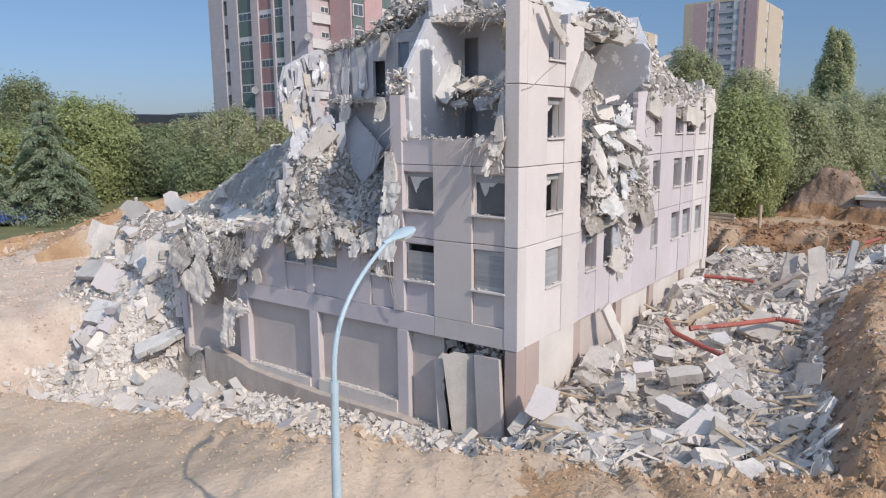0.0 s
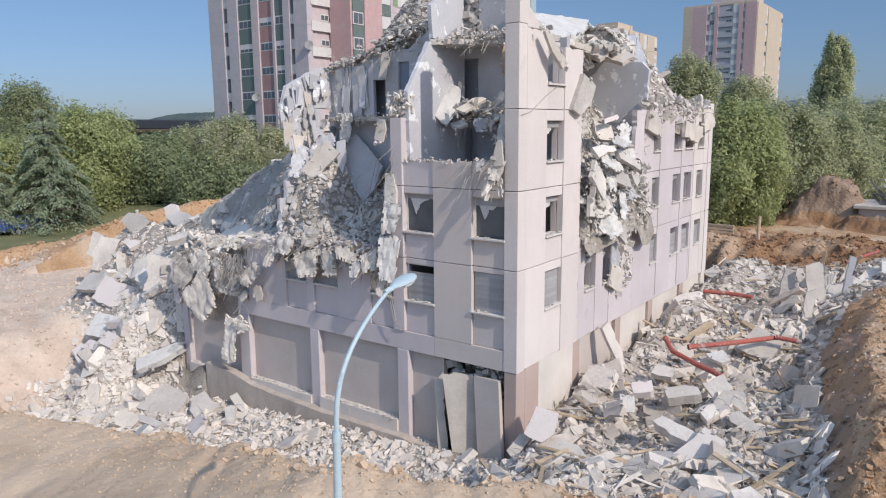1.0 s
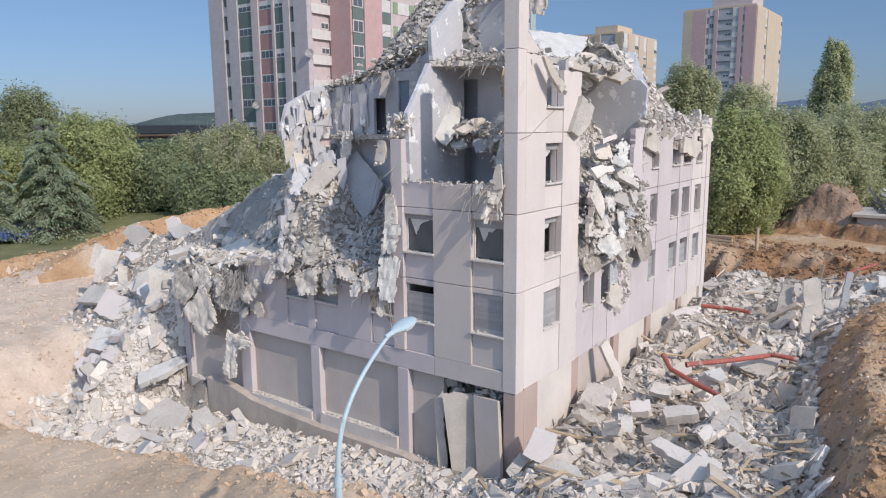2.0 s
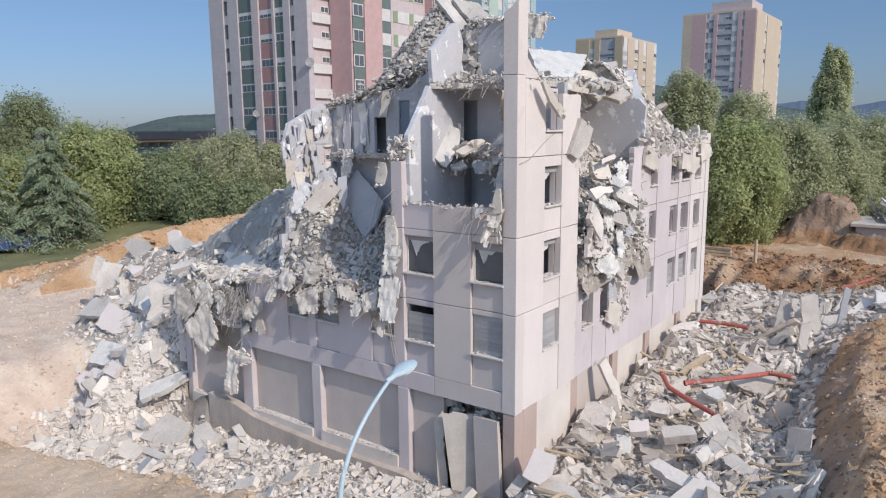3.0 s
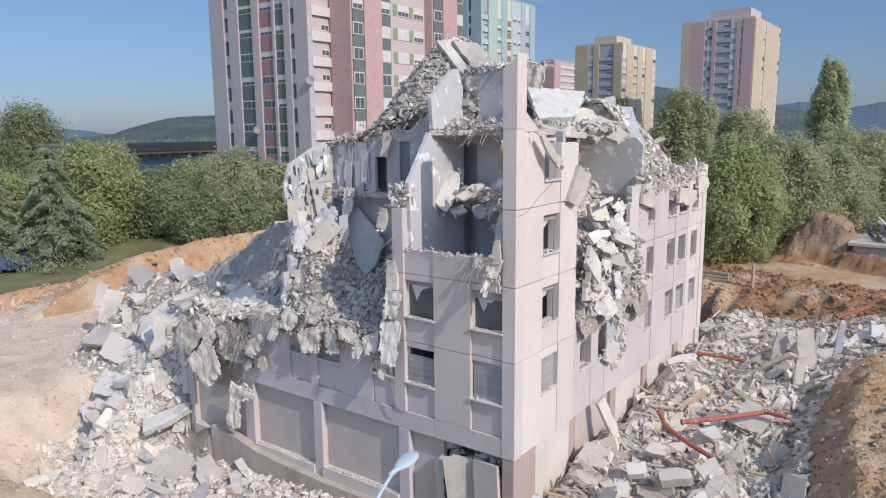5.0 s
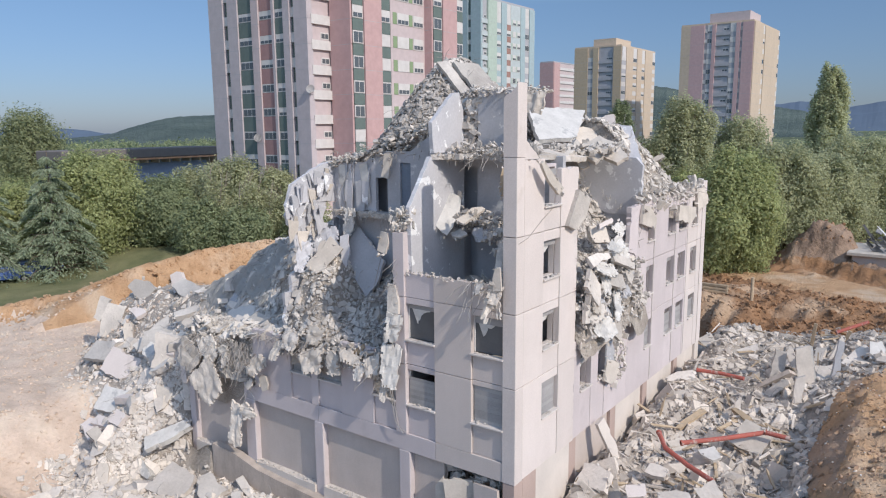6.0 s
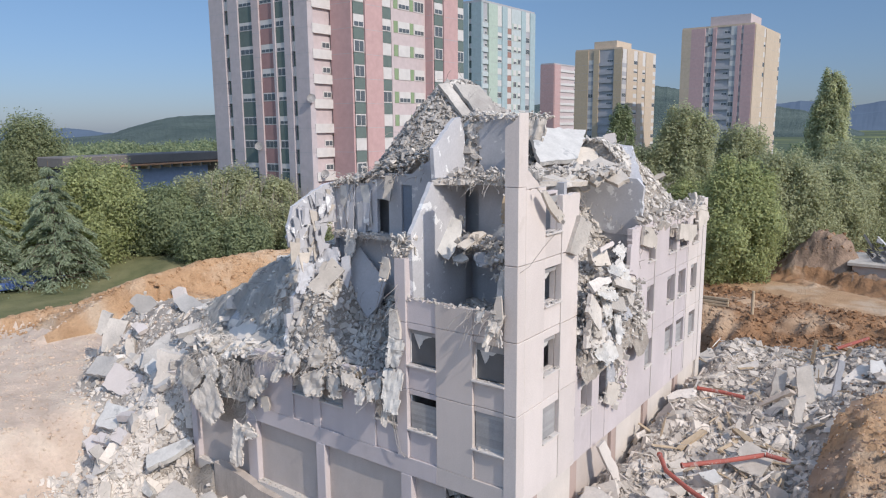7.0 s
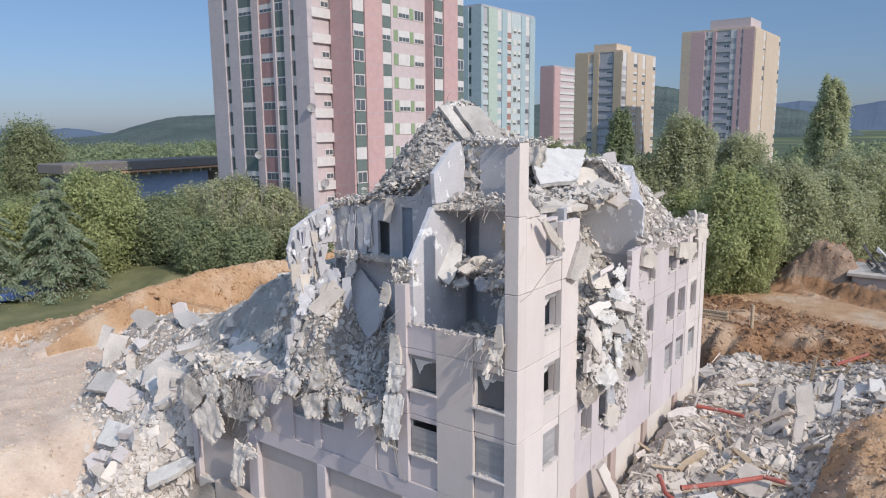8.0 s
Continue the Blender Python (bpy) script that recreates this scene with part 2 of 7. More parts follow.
# ---- rubble pieces: some dozens of broken shapes, used again and again ----
def broken_piece(rng, dims, cuts, upright=0.45):
    """An angular lump: an uneven box with corners and edges knocked off."""
    bm = bmesh.new()
    bmesh.ops.create_cube(bm, size=2.0)
    for v in bm.verts:
        v.co = Vector((v.co.x * rng.uniform(0.55, 1.0), v.co.y * rng.uniform(0.55, 1.0), v.co.z * rng.uniform(0.6, 1.0)))
    for _ in range(cuts):
        n = Vector((rng.gauss(0, 1), rng.gauss(0, 1), rng.gauss(0, upright))).normalized()
        r = bmesh.ops.bisect_plane(bm, geom=bm.verts[:] + bm.edges[:] + bm.faces[:], plane_co=n * rng.uniform(0.5, 0.92), plane_no=n, clear_outer=True)
        edges = [e for e in r["geom_cut"] if isinstance(e, bmesh.types.BMEdge)]
        if len(edges) > 2:
            bmesh.ops.contextual_create(bm, geom=edges)
    bmesh.ops.transform(bm, matrix=Matrix.Diagonal((*dims, 1)), verts=bm.verts)
    bmesh.ops.triangulate(bm, faces=bm.faces)
    bmesh.ops.recalc_face_normals(bm, faces=bm.faces)
    return bm


prng = random.Random(11)
PIECES = []
for i in range(14):
    PIECES.append(mesh_of(broken_piece(prng, (0.5, prng.uniform(0.28, 0.46), prng.uniform(0.05, 0.15)), 3 + i % 2), "slab_piece"))
for i in range(12):
    PIECES.append(mesh_of(broken_piece(prng, (0.5, prng.uniform(0.3, 0.45), prng.uniform(0.15, 0.3)), 4, 1.0), "block_piece"))
for i in range(5):
    PIECES.append(mesh_of(broken_piece(prng, (0.5, prng.uniform(0.035, 0.15), prng.uniform(0.025, 0.08)), 1), "shard_piece"))
ARRAYS = []
for me in PIECES:
    co = np.empty(len(me.vertices) * 3)
    me.vertices.foreach_get("co", co)
    ARRAYS.append((co.reshape(-1, 3), np.array([tuple(p.vertices) for p in me.polygons])))
for i in range(9):  # plain clods
    corners = [((-1) ** a * 0.5 * prng.uniform(0.5, 1.0), (-1) ** b * 0.42 * prng.uniform(0.5, 1.0), (-1) ** c * 0.32 * prng.uniform(0.5, 1.0)) for a in (0, 1) for b in (0, 1) for c in (0, 1)]
    ARRAYS.append((np.array(corners), np.array([(0, 4, 6), (0, 6, 2), (1, 3, 7), (1, 7, 5), (0, 1, 5), (0, 5, 4), (2, 6, 7), (2, 7, 3), (0, 2, 3), (0, 3, 1), (4, 5, 7), (4, 7, 6)])))
PIECE_MATS = {}


def piece_mesh(i, material):
    key = (i, material.name)
    if key not in PIECE_MATS:
        me = PIECES[i].copy()
        me.materials.append(material)
        PIECE_MATS[key] = me
    return PIECE_MATS[key]


def triangles(name, verts, tris, material):
    """A mesh from arrays of places and triangles."""
    me = bpy.data.meshes.new(name)
    me.vertices.add(len(verts))
    me.vertices.foreach_set("co", np.ascontiguousarray(verts, dtype=np.float32).ravel())
    me.loops.add(len(tris) * 3)
    me.loops.foreach_set("vertex_index", np.ascontiguousarray(tris, dtype=np.int32).ravel())
    me.polygons.add(len(tris))
    me.polygons.foreach_set("loop_start", np.arange(0, len(tris) * 3, 3, dtype=np.int32))
    me.polygons.foreach_set("use_smooth", np.zeros(len(tris), dtype=bool))
    me.update(calc_edges=True)
    me.validate()
    me.materials.append(material)
    return me


def joined(name, placed, material):
    vs, ts, k = [], [], 0
    for i, m in placed:
        v, t = ARRAYS[i]
        a = np.array(m)
        vs.append(v @ a[:3, :3].T + a[:3, 3])
        ts.append(t + k)
        k += len(v)
    return triangles(name, np.concatenate(vs), np.concatenate(ts), material)


def settle(rng, height, x, y, size, tilt, sink=0.25):
    """The pose of a piece lying on a surface."""
    e = max(0.15, size * 0.4)
    z = height(x, y)
    nx, ny = (height(x - e, y) - height(x + e, y)) / (2 * e), (height(x, y - e) - height(x, y + e)) / (2 * e)
    nx, ny = max(-1.5, min(1.5, nx)), max(-1.5, min(1.5, ny))
    q = Vector((nx + rng.gauss(0, tilt), ny + rng.gauss(0, tilt), 1)).to_track_quat("Z", "X").to_matrix().to_4x4()
    s = (size * rng.uniform(0.8, 1.2), size * rng.uniform(0.7, 1.15), size * rng.uniform(0.7, 1.3))
    return Matrix.Translation((x, y, z + size * (0.12 - sink * rng.random() * 0.6))) @ q @ pose(0, 0, 0, 0, 0, rng.uniform(0, 360)) @ Matrix.Diagonal((*s, 1))


def rubble(parent, height, spots, seed, big, small, sizes=(0.35, 1.6), small_sizes=(0.07, 0.6), tilt=0.5, material=None, shards=2.2, blocks=False):
    """Pieces of rubble on a surface: the large ones singly, the small ones as loose stuff. spots(rng) gives x, y."""
    rng = random.Random(seed)
    material = material or CONCRETE
    for _ in range(big):
        x, y = spots(rng)
        s = sizes[0] * (sizes[1] / sizes[0]) ** (rng.random() ** 1.8)
        i = rng.choices(range(31), [3.2] * 14 + [1.0 if s < 0.8 else 1.8 if blocks else 0.15] * 12 + [shards if s < 1.0 else 0.5] * 5)[0]
        ob = new("concrete_chunk", piece_mesh(i, SLABC if rng.random() < 0.35 else material))
        ob.matrix_local = settle(rng, height, x, y, s, tilt)
        ob.parent = parent
    placed = []
    for _ in range(small):
        x, y = spots(rng)
        s = small_sizes[0] * (small_sizes[1] / small_sizes[0]) ** (rng.random() ** 1.9)
        i = rng.choices(range(31), [2.0] * 14 + [2.2] * 12 + [3.0] * 5)[0]
        if s < 0.2 and i < 26:
            i = 31 + i % 9
        placed.append((i, settle(rng, height, x, y, s, tilt * 1.3)))
    ob = new("small_rubble", joined("small_rubble", placed, material))
    ob.parent = parent
    tagged(ob, kind="stuff")


def fbm(x, y, s, octaves=4, seed=0.0):
    return noise.fractal(Vector((x * s, y * s, seed)), 1.0, 2.0, octaves)


def smooth(a, b, x):
    t = max(0.0, min(1.0, (x - a) / (b - a)))
    return t * t * (3 - 2 * t)


def line(x, pts):
    """Straight from point to point."""
    if x <= pts[0][0]:
        return pts[0][1]
    for (a, u), (b, v) in zip(pts, pts[1:]):
        if x <= b:
            return u + (v - u) * (x - a) / (b - a)
    return pts[-1][1]


# ---- ground: one sheet from the pit to the horizon ----
RIDGE = ((-58.0, -12.0, 0.9), (-48.0, 2.5, 0.95), (-45.5, 6.5, 1.6), (-41.8, 10.5, 3.5), (-41.8, 18.0, 4.1), (-38.8, 24.0, 4.5), (-35.0, 32.0, 4.6))


def pit_edge(x):
    return line(x, ((-40, -9.5), (-18, -9.0), (-9, -7.6), (0.7, -8.6), (3.9, -6.6), (6.3, -5.6), (8.7, -5.0), (11, -3.5), (14, -3.0)))


def left_heap(x, y):
    crest = line(x, ((-37, -1.0), (-34, 1.8), (-31, 4.0), (-25, 4.4), (-19, 6.9), (-12, 9.9)))
    return crest - 1.02 * max(0.0, 4.0 - y) - 0.3 * max(0.0, y - 7)


def behind_ridge(x, y):
    for (ax, ay, az), (bx, by, bz) in zip(RIDGE, RIDGE[1:]):
        if ay <= y < by:
            return x < -30 and (bx - ax) * (y - ay) - (by - ay) * (x + 0.9 - ax) > 0
    return False


def terrain(x, y):
    bumpy = fbm(x, y, 0.35, 4, 3.0)
    front = line(x, ((-60, 0.2), (-30, -1.1), (-18, -1.0), (-9, -0.15), (0.7, 1.95), (6, 1.6), (12, 1.9), (40, 1.5))) - 0.05 * max(0.0, -12 - y)
    front = max(front, 0.0) if y < -14 else front
    floor_z = line(x, ((-22, -3.5), (-13, -2.9), (-1, -1.9), (4, -0.7), (9, 0.1))) + (0.085 * min(max(0.0, y), 24) if x > -1 else 0)
    if -19.5 < x < 1.5 and y < 0:
        floor_z += 0.3 * math.exp(-(((y + 0.4) / 1.7) ** 2))
    if x > 0.5:
        floor_z += 0.45 * smooth(3, -3, y) * smooth(0.5, 3, x)
    f = smooth(-0.3, 2.1, y - pit_edge(x) + 0.5 * fbm(x, y, 0.6, 3, 9.0))
    z = front * (1 - f) + floor_z * f
    pile = 0.0
    if x > 0.3:
        pile = 0.7 * fbm(x, y, 0.22, 3, 5.0) + 0.8 * math.exp(-(((x - 6.0) / 2.2) ** 2 + ((y - 18) / 4.0) ** 2))
        pile += 0.9 * math.exp(-(((x - 1.2) / 1.2) ** 2)) * smooth(-1, 4, y)
        z += pile * f
    # banks round the pit
    g = smooth(-23.0, -28.5, x)
    z = z * (1 - g) + (max(0.9, line(x, ((-70, 0.9), (-42, 0.0), (-28, -0.45)))) if behind_ridge(x, y) else line(x, ((-70, 0.0), (-42, -0.1), (-28, -0.45)))) * g
    g = max(0.0, min(1.0, (x - 7.4 - 2.0 * smooth(12, -3, y) + 0.35 * fbm(x, y, 0.5, 3, 2.0)) / (2.3 - 0.6 * smooth(12, -3, y)))) * smooth(-5, 0, y) * smooth(32, 26, y)
    z = z * (1 - g) + (line(y, ((-4, 1.9), (6, 2.5), (16, 2.7), (24, 2.6), (30, 1.8))) - 0.5 * smooth(12.2, 16, x)) * g
    g = smooth(26.0, 32.0, y - 0.25 * x + 1.5 * fbm(x, y, 0.2, 3, 1.0))
    rear = line(y, ((30, 2.6), (36, 2.2), (42, 0.9), (70, 0.9), (90, 0.5)))
    z = z * (1 - g) + rear * g
    w = abs(fbm(x, y, 0.5, 4, 31.0))
    z += max(0.0, 4.1 - 1.05 * math.hypot((x - 0.6) * 0.95, y - 56.5) - 0.55 * w) + max(0.0, 2.6 - 0.9 * math.hypot(x - 3.0, y - 57) - 0.5 * w)
    z += (1.1 - 0.9 * w) * smooth(50.6, 52.0, y + 0.3 * (x - 6)) * smooth(2, 4, x) * smooth(60, 56, y)
    # earth ridge behind the heap
    best = -9.0
    for (ax, ay, az), (bx, by, bz) in zip(RIDGE, RIDGE[1:]):
        dx, dy = bx - ax, by - ay
        t = max(0.0, min(1.0, ((x - ax) * dx + (y - ay) * dy) / (dx * dx + dy * dy)))
        d = math.hypot(x - ax - t * dx, y - ay - t * dy)
        front = dx * (y - ay) - dy * (x - ax) < 0  # the cut face is steep, the grass behind slopes gently away
        best = max(best, az + (bz - az) * t - (1.5 if front else 0.4) * d - 0.12 * fbm(x, y, 0.5, 3, 7.0) - (0.9 * abs(fbm(x, y, 0.8, 3, 17.0)) + 1.1 * abs(fbm(x, y, 1.9, 3, 18.0))) * front * smooth(0.0, 0.8, d) - 0.35 * abs(fbm(x, y, 1.5, 2, 19.0)))
    z = max(z, best)
    if -37 < x < (-19.4 if y > -0.1 else -17) and y < 20:
        z = max(z, left_heap(x, y) - 6.5 * smooth(-22.5, -18.2, x) * smooth(1.2, -1.2, y) + 0.35 * fbm(x, y, 0.45, 3, 4.0))
    if -19.4 <= x <= 0.2 and 0.35 < y < 21.5:
        z = -3.2
    near = smooth(220, 60, math.hypot(x, y))
    z = z * near + 0.4 * (1 - near) - 14 * smooth(250, 1500, math.hypot(x, y))
    rough_earth = smooth(26, 30, y) * smooth(80, 72, y) * smooth(-12, -6, x) * smooth(20, 14, x)
    t = on_track(x, y) * smooth(30, 34, y)
    z = z * (1 - t) + 1.05 * t
    rough_earth *= 1 - t
    if y < -2 and -24 < x < 16:  # bucket drags and clods on the near bank
        u, v = 0.8 * x + 0.6 * y, -0.6 * x + 0.8 * y
        edge = smooth(-3.2, 0.6, y - pit_edge(x)) * smooth(1.8, 0.6, y - pit_edge(x))
        drag = abs(noise.fractal(Vector((u * 1.15, v * 0.16, 41.0)), 1.0, 2.0, 4))
        clod = abs(noise.fractal(Vector((u * 2.4, v * 1.5, 43.0)), 0.8, 2.0, 3))
        keep = smooth(-19, -15.5, y) * smooth(1.8, 0.9, y - pit_edge(x))
        z += keep * ((0.16 - 0.5 * drag) * (0.35 + 0.65 * edge) * smooth(-16, -2, x) + (0.05 - 0.15 * clod) * (0.25 + 0.75 * edge))
    if x > 6.5 and -5 < y < 28:  # loose clods of the side slope
        z += smooth(6.5, 8.5, x) * (0.5 * abs(fbm(x, y, 0.75, 4, 51.0)) + 0.22 * abs(fbm(x, y, 2.2, 3, 52.0)) - 0.16)
    z += rough_earth * (0.35 * fbm(x, y, 0.3, 4, 21.0) + 0.45 * abs(fbm(x, y, 0.8, 4, 22.0)) - 0.2)
    return z + bumpy * (0.16 if y > pit_edge(x) else 0.10) * near


def on_track(x, y):
    """The flat sandy track behind the pit."""
    lo = line(x, ((-8, 46.5), (-2, 45.5), (2, 43.5), (8, 39.8), (14, 38)))
    hi = line(x, ((-8, 49.5), (0, 50.0), (4, 49.0), (8, 47.6), (14, 46)))
    return smooth(lo - 0.8, lo + 0.4, y) * smooth(hi + 0.8, hi - 0.4, y)


def in_pit(x, y):
    return y > pit_edge(x) + 0.6 and (x > -23.5 or (x > -36 and left_heap(x, y) > terrain_low(x))) and x < 8.1 + 2.0 * smooth(12, -3, y) + 0.05 * max(0, y - 10) + 1.5 * smooth(15, 19, y) and y < 27 + 0.25 * x


def terrain_low(x):
    return line(x, ((-42, -0.1), (-28, -0.45), (-23, -3)))


def stretched(a, b, step, far):
    mid = list(np.arange(a, b, step))
    lo, hi, s = [], [], step
    while mid[-1] + sum(hi) < far:
        s *= 1.22
        hi.append(s)
    up = list(mid[-1] + np.cumsum(hi))
    s = step
    while mid[0] - sum(lo) > -far:
        s *= 1.22
        lo.append(s)
    down = list(mid[0] - np.cumsum(lo))[::-1]
    return down + mid + up


gx, gy = stretched(-48, 15, 0.36, 3500), stretched(-14, 36, 0.36, 3500)
def refined(grid, lo, hi, step):
    return [v for v in grid if v < lo] + list(np.arange(lo, hi, step)) + [v for v in grid if v > hi]


gx, gy = refined(gx, -20, 13.2, 0.16), refined(gy, -14, -2.6, 0.15)
gy = [y for y in gy if y < 36] + list(np.arange(36.3, 74, 0.42)) + [y for y in gy if y > 75]
gv = [(x, y, terrain(x, y)) for y in gy for x in gx]
nx = len(gx)
gq = [(j * nx + i, j * nx + i + 1, (j + 1) * nx + i + 1, (j + 1) * nx + i) for j in range(len(gy) - 1) for i in range(nx - 1)]
gm = bpy.data.meshes.new("ground")
gm.from_pydata(gv, [], gq)
GM = [SOIL, PALESOIL, ORANGE, DARKSOIL, GRASS, FIELD, FINES, REAR, ASPHALT, MOUND]
for m in GM:
    gm.materials.append(m)
index = []
for a, b, c, d in gq:
    x, y = (gv[a][0] + gv[c][0]) / 2, (gv[a][1] + gv[c][1]) / 2
    w = fbm(x, y, 0.5, 3, 12.0)
    if -3.5 < x < 24 and 98 < y < 150:
        k = 8
    elif math.hypot(x, y) > 130:
        k = 5
    elif x < -58 or y > 75 or x > 40 or behind_ridge(x + 0.5 * w, y):
        k = 4
    elif in_pit(x, y):
        k = 6
    elif y < pit_edge(x) + 0.6 and x < 22:
        k = 2 if x + 3 * w > 4.5 and y > pit_edge(x) - 2.5 + 2 * w else 0
    elif y < 27 and x > 7.0:
        k = 3 if x < 9.45 + 1.1 * smooth(12, -3, y) + 0.45 * w else 2
    elif x < -36 or (x < -22 and y > 8):
        k = 2 if gv[a][2] > line(x, ((-58, 0.25), (-48, 0.3), (-42, 0.45), (-34, 0.6), (-28, 0.5))) + 0.25 * w else 1
    elif x < -22:
        k = 1
    else:
        w2 = fbm(x, y, 0.13, 3, 15.0)
        k = 7 if y < 74 and x < 16 else 4
        if on_track(x, y) > 0.4 + 0.2 * w2:
            k = 2
        elif 52 < y < 66 and terrain(x, y) > 1.7 + w:
            k = 9
    index.append(k)
gm.polygons.foreach_set("material_index", index)
gm.polygons.foreach_set("use_smooth", [True] * len(gq))
ground = tagged(new("ground", gm), "excavated tan and orange earth with grass beyond", "ground", kind="structure")

# ---- the half-demolished block ----
rng = random.Random(5)
block = thing("apartment_block", "half-demolished concrete apartment block in cream and lilac render", "building")
EX = 0.28  # outer face of the end wall
TOPS = (5.3, 8.0, 10.7, 13.4, 16.1)


def storeys(z0, z1):
    cuts = [z0] + [t for t in TOPS if z0 + 0.15 < t < z1 - 0.15] + [z1]
    return [(a + (0.012 if i else 0), b - 0.012) for i, (a, b) in enumerate(zip(cuts, cuts[1:]))]


def front_panel(x0, x1, z0, z1, y0=0.0, mat_=None, torn=(), name="facade_panel", thick=0.24, rough=0.045):
    for a, b in storeys(z0, z1):
        top = abs(b - z1) < 0.02
        edges = [e for e in torn if e != 2 or top]
        if edges:
            bm = ragged(((x0, a), (x1, a), (x1, b), (x0, b)), edges, thick, Matrix.Translation((0, y0, 0)) @ FRONT, rng, rough, 0.14)
        else:
            bm = box((x0 + 0.004, y0, a), (x1 - 0.004, y0 + thick, b), 0.012)
        part(name, bm, mat_, block)


def end_panel(y0, y1, z0, z1, x1=EX, mat_=None, torn=(), name="facade_panel", thick=0.24, rough=0.045):
    for a, b in storeys(z0, z1):
        top = abs(b - z1) < 0.02
        edges = [e for e in torn if e != 2 or top]
        if edges:
            bm = ragged(((y0, a), (y1, a), (y1, b), (y0, b)), edges, thick, Matrix.Translation((x1 - thick, 0, 0)) @ SIDE, rng, rough, 0.14)
        else:
            bm = box((x1 - thick, y0 + 0.004, a), (x1, y1 - 0.004, b), 0.012)
        part(name, bm, mat_, block)


def window(along, a, b, z0, z1, style, mat_sill=None):
    """A window in the front (along x) or in the end wall (along y): reveal, frame, sill, and a shutter where it is down."""
    def put(name, u0, u1, d0, d1, w0, w1, mat_, parent, bev=0.008, label=""):
        if along == "x":
            bm = box((u0, d0, w0), (u1, d1, w1), bev)
        else:
            bm = box((EX - d1, u0, w0), (EX - d0, u1, w1), bev)
        return part(name, bm, mat_, parent, label)
    win = new("window")
    win.parent = block
    put("window_sill", a - 0.03, b + 0.03, -0.07, 0.2, z0 - 0.07, z0, SILL, win)
    back = 0.2 if along == "x" else 0.44
    if along == "y":  # thick wall: jambs and head behind the outer panel
        for u0, u1 in ((a - 0.12, a), (b, b + 0.12)):
            put("jamb", u0, u1, 0.275, 0.5, z0, z1, CREAM if a < 4 else LILAC, win)
        put("lintel", a - 0.12, b + 0.12, 0.275, 0.5, z1 + 0.003, z1 + 0.12, LILAC, win)
        put("inner_sill", a - 0.12, b + 0.12, 0.275, 0.5, z0 - 0.12, z0 - 0.003, SILL, win)
    for u0, u1 in ((a, a + 0.05), (b - 0.05, b)) if along == "x" or style != "open" else ((a, a + 0.03),):
        put("window_frame", u0, u1, back, back + 0.06, z0, z1, FRAMEW, win)
    put("window_frame", a + 0.05, b - 0.05, back, back + 0.06, z1 - 0.05, z1, FRAMEW, win)
    if style != "open":
        low = z1 - (0.02 if style == "shut" else 0.3)
        n = 9
        h = (low - z0) / n
        for k in range(n):
            put("shutter_slat", a + 0.05, b - 0.05, 0.14 + 0.003 * (k % 2), 0.165, z0 + k * h + 0.002, z0 + (k + 1) * h - 0.002, SHUTTER, win, 0.0)
    else:
        # opaque pane, added so the closed room behind doesn't read black
        if along == "x":
            put("pane", a + 0.05, b - 0.05, 0.232, 0.238, z0 + 0.02, z1 - 0.05, PANE, win)
        put("shutter_slat", a + 0.05, b - 0.05, 0.19, 0.2, z1 - rng.uniform(0.1, 0.3), z1 - 0.05, SHUTTER, win, 0.0)
        hang = ragged(((0.02, 0.35), (0.2, 0.7), (0.62, 0.9), (0.55, 1.02), (-0.28, 1.04)), (0, 1, 3), 0.02, (Matrix.Translation((b - 0.95, 0.2, z0 + 0.28)) @ FRONT) if along == "x" else (Matrix.Translation((EX - 0.24, a + 0.1, z0 + 0.2)) @ SIDE), rng, 0.08, 0.12)
        part("curtain_scrap", hang, WHITE, win)
    for _ in range(5):
        u, s = rng.uniform(a + 0.1, b - 0.1), rng.uniform(0.08, 0.22)
        p = (u, rng.uniform(-0.02, 0.12), z0) if along == "x" else (EX - rng.uniform(-0.02, 0.12), u, z0)
        ob = new("concrete_chunk", piece_mesh(rng.randrange(31), CONCRETE))
        ob.parent = win
        ob.matrix_local = Matrix.Translation(p) @ pose(0, 0, 0.03, 0, 0, rng.uniform(0, 360)) @ Matrix.Scale(s, 4)


# front wall: strips, recessed window columns, bottom band
for x0, x1, top, mat_, torn in ((-3.28, -1.6, 8.95, BEIGE, (2,)), (-8.25, -6.43, 5.6, LILAC, (2,)), (-10.08, -9.65, 5.0, LILAC, (2,)), (-13.95, -11.39, 5.25, LILAC, (2, 3))):
    front_panel(x0, x1, 2.43, top, 0.0, mat_, torn)
front_panel(-5.2, -4.66, 2.43, 10.5, -0.05, LILAC, (), "pilaster", 0.5)
COLUMNS = ((-1.6, -0.26, 8.95, BEIGE, ((3.68, 5.1, "shut"), (6.33, 7.74, "open"))), (-4.66, -3.28, 8.95, LILAC, ((3.68, 5.08, "half"), (6.33, 7.74, "open"))),
           (-6.43, -5.2, 5.15, LILAC, ((3.72, 5.05, "shut"),)), (-9.65, -8.25, 4.95, LILAC, ((3.72, 4.9, "shut"),)), (-11.39, -10.08, 5.0, LILAC, ((3.72, 4.9, "shut"),)))
for x0, x1, top, mat_, wins in COLUMNS:
    z = 2.43
    for sill, head, style in wins:
        front_panel(x0, x1, z, sill - 0.07, 0.09, mat_, (), "spandrel", 0.16)
        window("x", x0, x1, sill, head, style)
        z = head
    if top - z > 0.3:
        front_panel(x0, x1, z, top, 0.05, mat_, (2,), "spandrel", 0.2)
